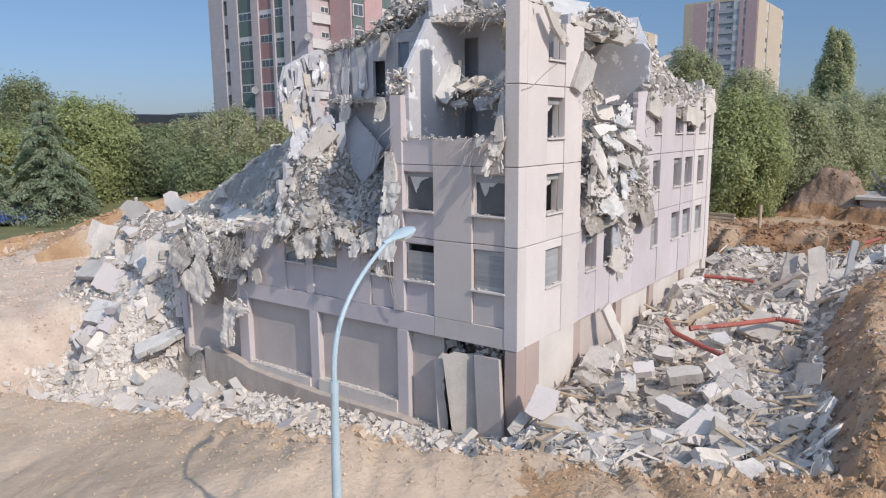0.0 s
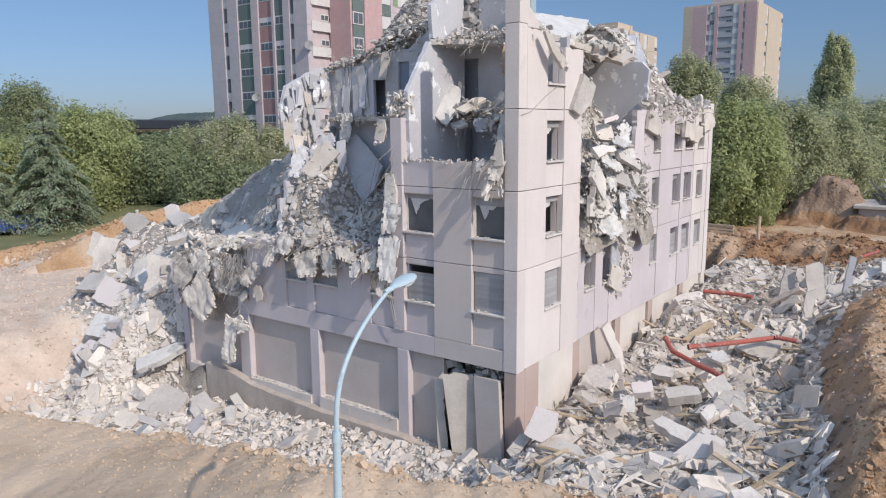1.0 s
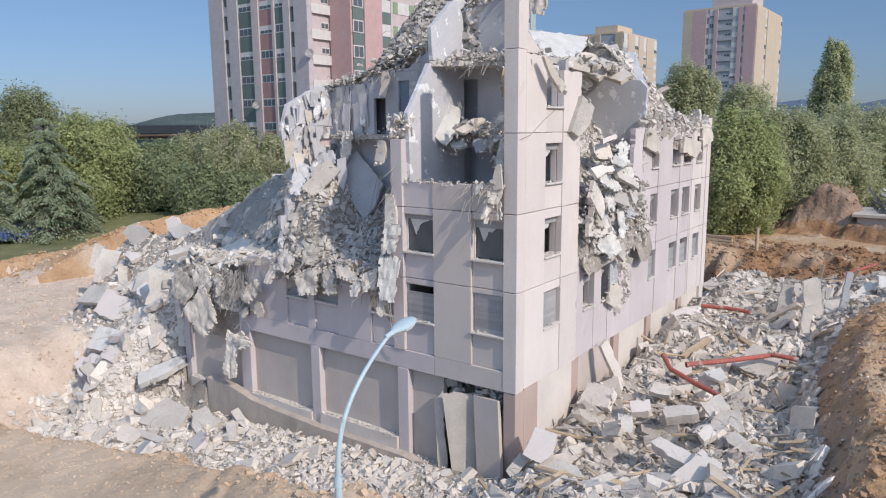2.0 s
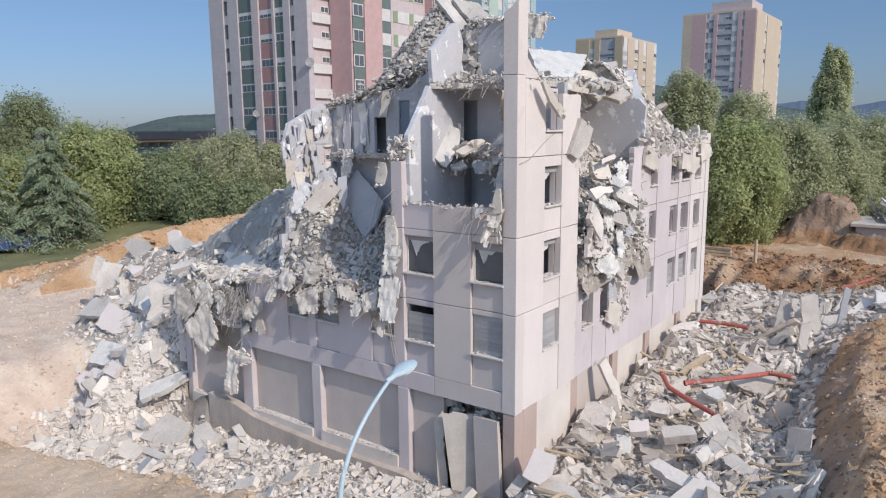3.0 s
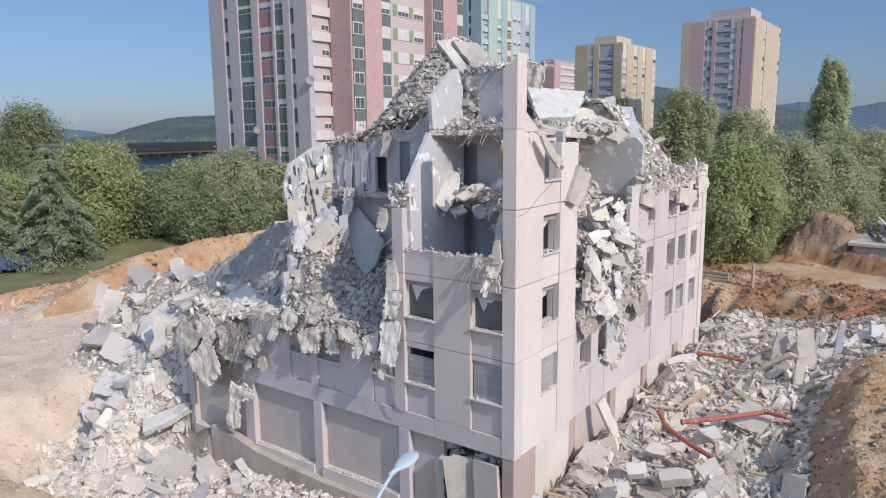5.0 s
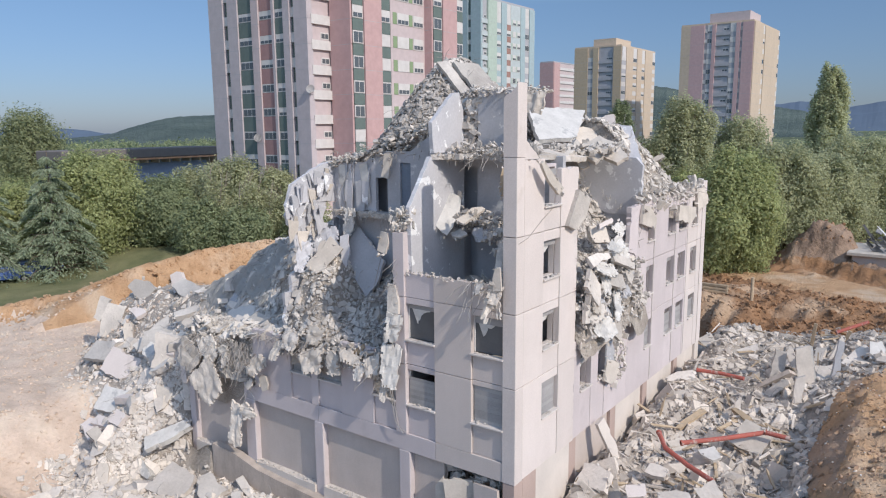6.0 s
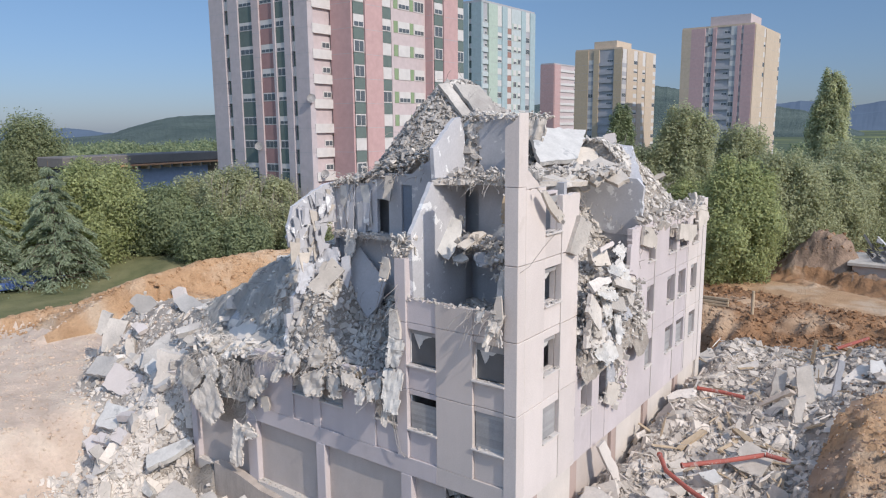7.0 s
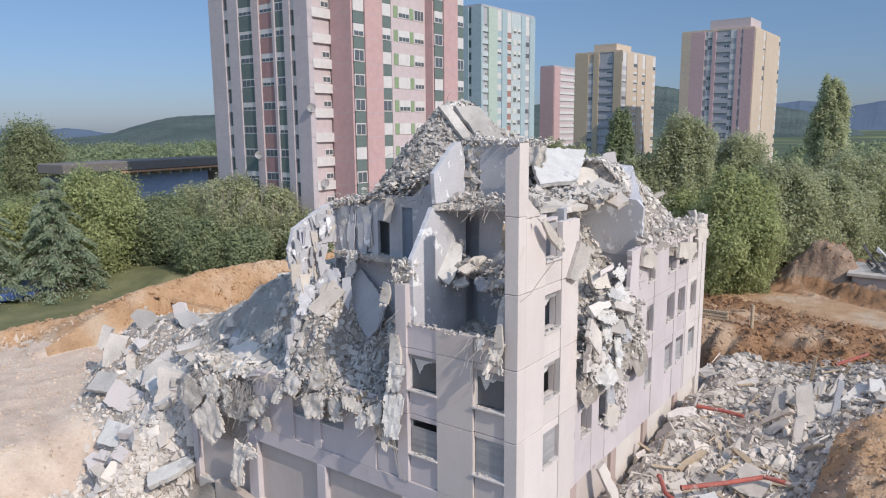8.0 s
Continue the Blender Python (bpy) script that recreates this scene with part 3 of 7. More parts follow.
for x0, x1, mat_ in ((-3.28, 0.02, BEIGE), (-9.72, -3.28, LILAC), (-14.78, -9.72, LILAC)):
    front_panel(x0, x1, 1.685, 2.43, 0.0, mat_, (3,) if x0 < -14 else (), "band_beam", 0.3)
# corner pier, standing alone at the top
for a, b in storeys(1.7, 13.4):
    part("corner_pier", box((-0.26, -0.02, a), (EX, 0.5, b), 0.015), CREAM, block)
part("corner_pier", ragged(((-0.26, 13.41), (EX, 13.41), (EX, 15.85), (0.1, 15.6), (-0.26, 15.35)), (2, 3), 0.62, Matrix.Translation((0, -0.02, 0)) @ FRONT, rng, 0.05, 0.12), CREAM, block)
part("corner_pier", box((-0.24, 0.0, -3.4), (EX - 0.02, 0.6, 1.685), 0.02), PINKBASE, block)

# ground floor: columns, recessed infill, plinth
for x0, x1 in ((-19.3, -18.85), (-14.78, -14.07), (-10.0, -9.45), (-5.1, -4.54)):
    part("column", box((x0, -0.01, -3.6), (x1, 0.45, 1.683), 0.03), LILAC, block)
for x0, x1 in ((-18.85, -14.78), (-14.07, -10.0), (-9.45, -5.1), (-4.54, -3.04)):
    part("infill_panel", box((x0 + 0.004, 0.27, -3.5), (x1 - 0.004, 0.5, 1.9)), INFILL, block)
for x0, x1, zt in ((-18.85, -14.78, -1.5), (-14.07, -10.0, -1.35), (-9.45, -5.1, -1.25), (-4.54, -3.04, -1.9)):
    part("plinth_ledge", ragged(((x0, -3.6), (x1, -3.6), (x1, zt), (x0, zt)), (2,), 0.36, Matrix.Translation((0, -0.1, 0)) @ FRONT, rng, 0.02, 0.5), PALEBASE, block)
part("plinth", ragged(((-17.0, -3.8), (-2.6, -3.8), (-2.6, -2.1), (-4.6, -1.75), (-9.5, -1.75), (-13.6, -1.55), (-15.2, -1.2), (-17.0, -1.1)), (3, 4, 5), 0.42, Matrix.Translation((0, -0.44, 0)) @ FRONT, rng, 0.02, 0.6), PLINTH, block)
for outline, torn, thick, at, turn, mat_ in ((((0, 0), (1.1, 0), (1.15, 3.4), (0.0, 3.5)), (2,), 0.1, (-2.2, -0.30, -2.3), (-5, -8, 24), SLABC), (((0, 0), (1.1, 0), (1.15, 3.45), (0.02, 3.55)), (), 0.16, (-1.12, -0.30, -2.25), (-5, -8, -6), INFILL),
                                              (((0, 0), (0.4, 0), (0.35, 3.3), (0.0, 2.9)), (1, 3), 0.1, (-2.98, -0.2, -2.2), (-4, -4, 20), SLABC)):
    part("leaning_panel", ragged(outline, torn, thick, Matrix.Translation(at) @ pose(0, 0, 0, *turn) @ FRONT, rng, 0.04), mat_, block)
part("inner_wall", box((-3.0, 1.6, -3.2), (0.0, 1.8, 1.7)), INFILL, block)

# end wall
FARCOLS = ((12.37, 13.27), (15.25, 16.4), (16.98, 18.2), (19.1, 20.2))
end_panel(0.5, 1.92, 1.74, 13.3, EX, CREAM, (2,))
end_panel(3.19, 4.63, 1.74, 12.9, EX, CREAM, (1, 2))
z = 1.74
for sill, head, style in ((3.62, 4.97, "shut"), (6.28, 7.66, "open"), (8.93, 10.32, "open"), (11.6, 12.95, "open")):
    end_panel(1.92, 3.19, z, sill - 0.07, EX - 0.02, CREAM, (), "spandrel")
    window("y", 1.92, 3.19, sill, head, style)
    z = head
part("facade_panel", ragged(((0.5, 13.31), (1.5, 13.31), (1.1, 13.62), (0.5, 14.05)), (1, 2), 0.24, Matrix.Translation((EX - 0.24, 0, 0)) @ SIDE, rng, 0.05, 0.12), CREAM, block)
# lower end wall under the torn gap
end_panel(4.63, 5.25, 1.74, 5.9, EX - 0.02, LILAC, (2,))
end_panel(6.3, 7.0, 1.74, 5.6, EX - 0.02, LILAC, (2,))
end_panel(7.7, 10.2, 1.74, 5.2, EX - 0.02, LILAC, (2, 3))
end_panel(10.2, 12.37, 1.74, 10.8, EX - 0.02, LILAC, (2, 3))
for a, b in ((5.25, 6.3), (7.0, 7.7)):
    end_panel(a, b, 1.74, 3.58, EX - 0.04, LILAC, (), "spandrel")
    window("y", a, b, 3.65, 4.9, "open")
for (a, b), mat_ in zip(FARCOLS, (LILAC, LILAC, LILAC, CREAM)):
    z = 1.74
    for sill, head, style in ((3.62, 4.95, "half"), (6.3, 7.68, "open"), (8.95, 10.3, "open")):
        end_panel(a, b, z, sill - 0.07, EX - 0.03, mat_, (), "spandrel")
        window("y", a, b, sill, head, style)
        z = head
    end_panel(a, b, z, 10.95, EX - 0.03, mat_, (2,), "spandrel")
for a, b, mat_, top in ((13.27, 15.25, LILAC, 10.95), (16.4, 16.98, LILAC, 10.95), (18.2, 18.45, LILAC, 10.95), (18.45, 19.1, CREAM, 10.9), (20.2, 20.9, CREAM, 10.9)):
    end_panel(a, b, 1.74, top, EX - 0.02, mat_, (2,))
for a, b in storeys(1.74, 11.3):
    part("corner_pier", box((-0.3, 20.9, a), (EX, 21.6, b), 0.015), CREAM, block)
# thin upright joints
for y in (3.22, 13.3, 16.43, 18.43, 20.92):
    part("joint_strip", box((EX - 0.02, y - 0.02, 1.9), (EX + 0.006, y + 0.02, 12.6 if y < 4 else 10.6)), SILL, block)
# end wall's ground floor
for a, b, mat_, x1 in ((0.6, 1.6, PINKBASE, 0.26), (1.6, 4.4, PALEBASE, 0.24), (4.4, 5.1, PINKBASE, 0.2), (5.1, 8.6, INFILL, 0.06), (8.6, 9.2, PINKBASE, 0.22), (9.2, 12.6, PALEBASE, 0.1), (12.6, 13.2, PINKBASE, 0.22),
                       (13.2, 17.2, PALEBASE, 0.1), (17.2, 17.8, PINKBASE, 0.22), (17.8, 20.9, PALEBASE, 0.1), (20.9, 21.6, PALEBASE, 0.24)):
    part("base_panel", box((x1 - 0.3, a + 0.004, -3.4), (x1, b - 0.004, 1.735), 0.012), mat_, block)

# floors and inner walls
for z in (2.6, 5.3, 8.0, 10.7):
    part("floor_slab", box((-4.9, 4.2, z - 0.2), (-0.0, 21.4, z)) if z < 10 else box((-12, 12.6, z - 0.2), (0.0, 21.4, z)), SLABC, block)
    if z < 10:
        part("floor_slab", box((-11.8, 0.26, z - 0.2), (0.0, 4.2, z)) if z < 5 else box((-4.9, 0.3, z - 0.2), (0.0, 4.2, z)), SLABC, block)
# guessed, mostly unseen walls, added to shut out light so the windows stay dark
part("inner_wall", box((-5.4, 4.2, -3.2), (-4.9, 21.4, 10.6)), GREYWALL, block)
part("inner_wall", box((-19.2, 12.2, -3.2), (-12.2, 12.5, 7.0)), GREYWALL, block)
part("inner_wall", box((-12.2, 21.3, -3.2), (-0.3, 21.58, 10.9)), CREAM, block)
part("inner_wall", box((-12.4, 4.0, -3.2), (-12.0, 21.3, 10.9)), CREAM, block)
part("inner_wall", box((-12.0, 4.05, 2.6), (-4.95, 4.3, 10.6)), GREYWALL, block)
Y = 3.8
def room_wall(outline, torn, mat_, y=Y, thick=0.18, rough=0.1):
    part("inner_wall", ragged(outline, torn, thick, Matrix.Translation((0, y, 0)) @ FRONT, rng, rough), mat_, block)
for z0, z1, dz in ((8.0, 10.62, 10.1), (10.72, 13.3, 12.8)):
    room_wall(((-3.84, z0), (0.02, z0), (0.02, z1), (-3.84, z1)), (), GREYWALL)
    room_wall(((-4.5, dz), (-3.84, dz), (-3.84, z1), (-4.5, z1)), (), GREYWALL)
room_wall(((-3.8, 13.4), (-1.95, 13.4), (-1.6, 14.3), (-2.2, 14.9), (-1.9, 15.5), (-2.3, 15.85), (-3.8, 15.85)), (1, 2, 3, 4), GREYWALL, rough=0.05)
# torn cross wall between the rooms, lit from the side
def cross_wall(outline, torn, mat_, x, thick=0.18, rough=0.2):
    part("cross_wall", ragged(outline, torn, thick, Matrix.Translation((x - thick, 0, 0)) @ SIDE, rng, rough), mat_, block)
cross_wall(((0.3, 8.0), (3.8, 8.0), (3.8, 13.3), (1.5, 13.3), (0.95, 12.52), (0.16, 11.45), (0.22, 10.4)), (3, 4, 5), PLASTER, -4.5, rough=0.03)
cross_wall(((1.72, 13.42), (3.8, 13.42), (3.75, 15.1), (3.45, 15.8), (3.05, 15.75), (1.62, 14.62)), (2, 3, 4, 5), PLASTER, -4.5, rough=0.06)
cross_wall(((0.3, 2.6), (3.8, 2.6), (3.8, 8.0), (0.3, 8.0)), (), GREYWALL, -5.0)
cross_wall(((0.8, 10.15), (1.3, 9.95), (1.7, 9.75), (2.35, 9.5), (2.9, 10.2), (3.14, 11.0), (3.8, 11.0), (3.8, 12.9), (3.05, 12.82), (2.49, 12.6), (1.07, 11.96), (0.66, 10.6)), (0, 1, 2, 3, 4, 8, 9, 10, 11), PLASTER, -12.0, rough=0.13)
cross_wall(((0.35, 5.0), (3.8, 5.0), (3.8, 9.7), (3.0, 9.35), (2.3, 8.7), (1.5, 8.15), (0.8, 7.8), (0.4, 7.1)), (2, 3, 4, 5, 6, 7), PLASTER, -12.0, rough=0.14)
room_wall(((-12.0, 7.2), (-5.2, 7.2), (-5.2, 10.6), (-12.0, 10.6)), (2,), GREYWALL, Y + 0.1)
# one wall: plaster tone at its left end, darker grey to the right
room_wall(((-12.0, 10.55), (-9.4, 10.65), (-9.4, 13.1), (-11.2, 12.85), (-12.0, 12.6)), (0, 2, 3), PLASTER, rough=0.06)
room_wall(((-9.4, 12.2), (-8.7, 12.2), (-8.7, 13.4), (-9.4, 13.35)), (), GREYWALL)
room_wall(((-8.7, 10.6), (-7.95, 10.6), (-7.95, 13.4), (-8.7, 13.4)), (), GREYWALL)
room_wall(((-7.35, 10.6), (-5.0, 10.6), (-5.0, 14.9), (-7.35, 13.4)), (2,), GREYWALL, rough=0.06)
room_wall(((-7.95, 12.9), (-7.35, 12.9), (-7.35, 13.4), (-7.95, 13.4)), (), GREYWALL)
part("door_leaf", box((-7.93, Y + 0.1, 10.6), (-7.37, Y + 0.15, 12.9)), surf("dusty_blue_door", (0.20, 0.24, 0.30), (0.16, 0.19, 0.24), 1, 10), block)
room_wall(((-4.9, 4.0), (0.0, 4.0), (0.0, 8.0), (-4.9, 8.0)), (), GREYWALL)
# grey party wall over the gap
room_wall(((-3.9, 10.45), (0.1, 10.2), (0.15, 12.6), (-0.2, 12.95), (-3.9, 13.2)), (0, 1, 3), PLASTER, 11.7, 0.22, 0.08)
room_wall(((-3.4, 8.2), (0.1, 8.0), (0.1, 10.3), (-3.4, 10.5)), (0, 2), GREYWALL, 11.75)
# broken ends of floors in the open rooms
def broken_slab(corners, z, thick, torn, mat_=None):
    part("floor_slab", ragged(corners, torn, thick, Matrix.Translation((0, 0, z - thick)), rng, 0.2, 0.2), mat_ or CONCRETE, block)
broken_slab(((-4.5, 1.6), (-3.2, 2.6), (-0.5, 2.9), (-0.3, 3.78), (-4.5, 3.78)), 13.38, 0.2, (0, 1))
broken_slab(((-4.2, 3.2), (-2.0, 2.9), (-0.3, 2.9), (-0.3, 3.78), (-4.3, 3.78)), 10.68, 0.2, (0, 1))
broken_slab(((-11.9, 3.4), (-9.0, 3.2), (-5.2, 3.3), (-5.2, 3.9), (-11.9, 3.9)), 10.62, 0.2, (0, 1))
broken_slab(((-10.4, 3.9), (-0.1, 3.98), (-0.1, 4.7), (-3.6, 5.2), (-4.0, 11.6), (-10.6, 12.0)), 13.3, 0.22, (0, 2, 3))
part("inner_wall", box((-12.0, 4.9, 10.4), (-3.4, 5.1, 13.1)), GREYWALL, block)
part("inner_wall", box((-5.0, 4.9, 8.0), (-3.4, 5.1, 10.3)), GREYWALL, block)
part("inner_wall", box((-11.9, 11.75, 10.6), (-4.1, 12.0, 13.2)), GREYWALL, block)


# ---- rubble on and in the block ----
def bed(parent, height, x0, x1, y0, y1, step=0.22, material=None, skirt=1.2):
    """The fine debris under the pieces: a closed crust over the surface."""
    nx_, ny_ = int((x1 - x0) / step) + 1, int((y1 - y0) / step) + 1
    vs, ts = [], []
    for j in range(ny_):
        for i in range(nx_):
            x, y = x0 + (x1 - x0) * i / (nx_ - 1), y0 + (y1 - y0) * j / (ny_ - 1)
            edge = i in (0, nx_ - 1) or j in (0, ny_ - 1)
            vs.append((x, y, height(x, y) + 0.1 * fbm(x, y, 1.9, 3, 6.0) - 0.08 - (skirt if edge else 0)))
    for j in range(ny_ - 1):
        for i in range(nx_ - 1):
            a = j * nx_ + i
            ts += [(a, a + 1, a + nx_ + 1), (a, a + nx_ + 1, a + nx_)]
    ob = new("debris_crust", triangles("debris_crust", np.array(vs), np.array(ts), material or FINES))
    ob.parent = parent
    tagged(ob, kind="stuff")


def within(x0, x1, y0, y1):
    return lambda r: (r.uniform(x0, x1), r.uniform(y0, y1))


def h_roof(x, y):
    z = 13.3 + 3.7 * math.exp(-(((x + 7.6) / 2.2) ** 2 + ((y - 6.8) / 2.4) ** 2)) + 2.1 * smooth(5.5, 9.5, y) * math.exp(-(((x + 5.5) / 4.5) ** 2))
    z += 2.35 * smooth(-6.4, -4.6, x) * smooth(-1.8, -3.2, x) * smooth(3.6, 4.6, y) * smooth(9, 6, y)
    z -= (z - 13.2) * smooth(-5.6, -4.6, x) * smooth(4.9, 5.8, y) * smooth(13.5, 12.5, y)
    return z - 1.1 * smooth(-8.8, -12.2, x) + 0.25 * fbm(x, y, 0.8, 3, 2.0) + 0.8 * math.exp(-(((x + 10.6) / 1.5) ** 2 + ((y - 6.3) / 1.5) ** 2))


def h_room(x, y):
    return 5.3 + 0.62 * y + 1.7 * smooth(-9.2, -10.4, x) * smooth(0.0, 1.2, y) * smooth(4.2, 2.2, y) - 0.5 * smooth(-7.5, -5.5, x) + 0.25 * fbm(x, y, 0.9, 3, 8.0)


def h_left(x, y):
    z = 4.55 + 0.22 * max(0.0, x + 17) + 1.15 * max(0.0, y - 2.3) + 0.3 * max(0.0, x + 19) * smooth(2.3, 4.0, y) - 0.7 * max(0.0, 0.7 - y)
    return min(z, line(x, ((-19.6, 7.2), (-18, 8.2), (-15, 9.2), (-12, 10.0))) - 0.3 * max(0.0, y - 7)) + 0.22 * fbm(x, y, 0.8, 4, 4.0)


def h_gap(x, y):
    return 8.0 - 1.15 * min(x, 0) + 0.5 * smooth(5, 9, y) - 1.6 * smooth(-0.2, 0.75, x) + 0.3 * fbm(x, y, 0.9, 3, 5.0) - 0.8 * math.exp(-(((y - 10.8) / 0.9) ** 2))


def h_far(x, y):
    return 10.75 + 1.9 * smooth(0.2, -2.4, x) * smooth(22, 15.5, y) + 0.25 * fbm(x, y, 0.8, 3, 7.0) + 2.0 * smooth(20.5, 12.2, y) * smooth(0.5, -1.2, x)


HEAPS = []
for name, label, fn, area, big, small, sizes in (
        ("rubble_heap", "grey concrete rubble piled on the top floor", h_roof, (-12.2, -3.0, 4.0, 12.4), 170, 12500, (0.2, 0.75)),
        ("rubble_heap", "broken concrete and bent bars filling a collapsed room", h_room, (-11.9, -5.25, 0.05, 3.8), 150, 2200, (0.22, 0.9)),
        ("rubble_heap", "collapsed floors sloping down as grey rubble", h_left, (-19.6, -12.15, 0.2, 12.0), 230, 6000, (0.3, 1.25)),
        ("rubble_heap", "rubble and white sheeting spilling from the torn end wall", h_gap, (-3.8, 0.7, 4.8, 11.7), 130, 6000, (0.2, 0.75)),
        ("rubble_heap", "light grey rubble lying on the lower roof", h_far, (-6.0, 0.15, 12.0, 21.2), 240, 5200, (0.2, 0.75))):
    heap = thing(name, label, "rubble", group="rubble heaps")
    HEAPS.append(heap)
    bed(heap, fn, *area, skirt=3.2 if fn is h_left else 1.2)
    spots = (lambda r: (r.uniform(-19.6, -12.2), 0.2 + 11.8 * r.random() ** 1.9)) if fn is h_left else within(*area)
    rubble(heap, fn, spots, sum(map(ord, label)), big, small, sizes, small_sizes=(0.05, 0.42) if fn is h_roof else (0.06, 0.5), material=ROOFDUST if fn is h_roof else CONCRETE)

# torn floor ends and debris hanging over the left bay
broken_slab(((-19.2, 0.05), (-14.2, 0.0), (-14.0, 4.0), (-19.2, 4.0)), 2.62, 0.2, (0, 3))
broken_slab(((-18.6, 0.9), (-14.2, 0.5), (-13.8, 4.0), (-18.6, 4.0)), 4.6, 0.2, (0, 3))
r = random.Random(19)
def thin(r):
    return r.randrange(14) if r.random() < 0.45 else 26 + r.randrange(5) if r.random() < 0.3 else 14 + r.randrange(12)


face = []
for _ in range(900):
    x, f = r.uniform(-19.4, -13.9), r.random()
    z = 2.6 + f * 2.6 * (0.6 + 0.4 * math.sin(x * 1.3))
    face.append((thin(r), Matrix.Translation((x, r.uniform(-0.15, 0.35) + 0.35 * f, z)) @ pose(0, 0, 0, r.uniform(0, 360), r.uniform(0, 360), r.uniform(0, 360)) @ Matrix.Scale(0.12 + 0.6 * r.random() ** 2.5, 4)))
for _ in range(500):
    x = r.uniform(-11.9, -5.3)
    face.append((thin(r), Matrix.Translation((x, r.uniform(-0.2, 0.3), 5.0 + r.uniform(-0.5, 0.6))) @ pose(0, 0, 0, r.uniform(0, 360), r.uniform(0, 360), 0) @ Matrix.Scale(0.1 + 0.4 * r.random() ** 2.5, 4)))
for _ in range(110):  # stones wedged between the top walls
    face.append((14 + r.randrange(12), Matrix.Translation((r.uniform(-4.45, -3.75), r.uniform(3.8, 4.6), r.uniform(13.4, 15.7))) @ pose(0, 0, 0, r.uniform(0, 360), r.uniform(0, 360), 0) @ Matrix.Scale(0.25 + 0.6 * r.random(), 4)))
for _ in range(420):  # on the broken ledges of the open rooms
    k = r.random() < 0.6
    face.append((thin(r), Matrix.Translation((r.uniform(-4.4, -0.5), r.uniform(2.5, 3.7), (13.45 if k else 10.75) + r.random() ** 2 * 0.35)) @ pose(0, 0, 0, r.uniform(0, 360), r.uniform(0, 360), 0) @ Matrix.Scale(0.1 + 0.3 * r.random() ** 2, 4)))
for _ in range(900):  # rubble hanging down out of the torn end wall
    y = r.uniform(4.7, 10.9)
    face.append((thin(r), Matrix.Translation((r.uniform(0.15, 0.75), y, 5.6 + r.random() * 2.9)) @ pose(0, 0, 0, r.uniform(0, 360), r.uniform(0, 360), 0) @ Matrix.Scale(0.08 + 0.45 * r.random() ** 2.5, 4)))
for _ in range(160):
    face.append((thin(r), Matrix.Translation((r.uniform(0.2, 0.5), r.uniform(8.4, 9.6), r.uniform(3.0, 5.8))) @ pose(0, 0, 0, r.uniform(0, 360), r.uniform(0, 360), 0) @ Matrix.Scale(0.08 + 0.4 * r.random() ** 2.5, 4)))
for _ in range(420):  # crumbled edge above the lower end wall
    face.append((thin(r), Matrix.Translation((r.uniform(-0.1, 0.35), r.uniform(11.5, 20.9), 10.9 + r.gauss(0, 0.25))) @ pose(0, 0, 0, r.uniform(0, 360), r.uniform(0, 360), 0) @ Matrix.Scale(0.1 + 0.5 * r.random() ** 2.5, 4)))
for _ in range(230):  # broken head of the pilaster
    face.append((thin(r), Matrix.Translation((-4.93 + r.gauss(0, 0.27), 0.2 + r.gauss(0, 0.18), 10.5 + r.random() * 0.85)) @ pose(0, 0, 0, r.uniform(0, 360), r.uniform(0, 360), 0) @ Matrix.Scale(0.07 + 0.3 * r.random() ** 3, 4)))
def strewn(n, a, b, spread, size):
    """Small pieces along a broken edge."""
    a, b = Vector(a), Vector(b)
    for _ in range(n):
        p = a.lerp(b, r.random()) + Vector((0, r.gauss(0, spread[0]), r.gauss(0, spread[1])))
        face.append((thin(r), Matrix.Translation(p) @ pose(0, 0, 0, r.gauss(0, 28), r.gauss(0, 28), r.uniform(0, 360)) @ Matrix.Scale(0.8 * size * (0.3 + r.random() ** 2.5), 4)))


for x0, x1, zt in ((-18.85, -14.78, -1.5), (-14.07, -10.0, -1.35), (-9.45, -5.1, -1.25), (-4.54, -3.04, -1.9)):
    strewn(110, (x0, 0.02, zt + 0.03), (x1, 0.02, zt + 0.03), (0.08, 0.03), 0.16)
strewn(150, (-4.5, 1.75, 13.3), (-3.2, 2.65, 13.3), (0.1, 0.09), 0.28)
strewn(330, (-3.2, 2.75, 13.36), (-0.5, 2.95, 13.3), (0.1, 0.1), 0.28)
strewn(150, (-4.2, 3.1, 10.6), (-0.4, 2.9, 10.6), (0.1, 0.1), 0.28)
strewn(220, (-11.9, 3.35, 10.52), (-5.3, 3.3, 10.52), (0.08, 0.09), 0.26)
strewn(420, (-4.3, 3.95, 15.85), (-0.9, 4.1, 15.75), (0.2, 0.08), 0.34)
strewn(500, (-12.0, 3.9, 12.85), (-9.0, 4.0, 13.35), (0.25, 0.12), 0.34)
strewn(700, (-9.2, 4.1, 13.35), (-5.0, 4.1, 14.9), (0.25, 0.3), 0.4)
strewn(160, (-4.65, 0.1, 8.95), (-0.3, 0.1, 8.95), (0.08, 0.05), 0.2)
for _ in range(760):  # debris under and behind the white roof slab
    x, y = r.uniform(-4.6, -0.4), r.uniform(5.2, 11.2)
    face.append((thin(r), Matrix.Translation((x, y, 13.3 + max(0.0, 0.45 * (y - 8.0)) * smooth(-3.0, -4.0, x) * r.random() + 0.35 * r.random() ** 2)) @ pose(0, 0, 0, r.gauss(0, 30), r.gauss(0, 30), r.uniform(0, 360)) @ Matrix.Scale(0.12 + 0.55 * r.random() ** 2.2, 4)))
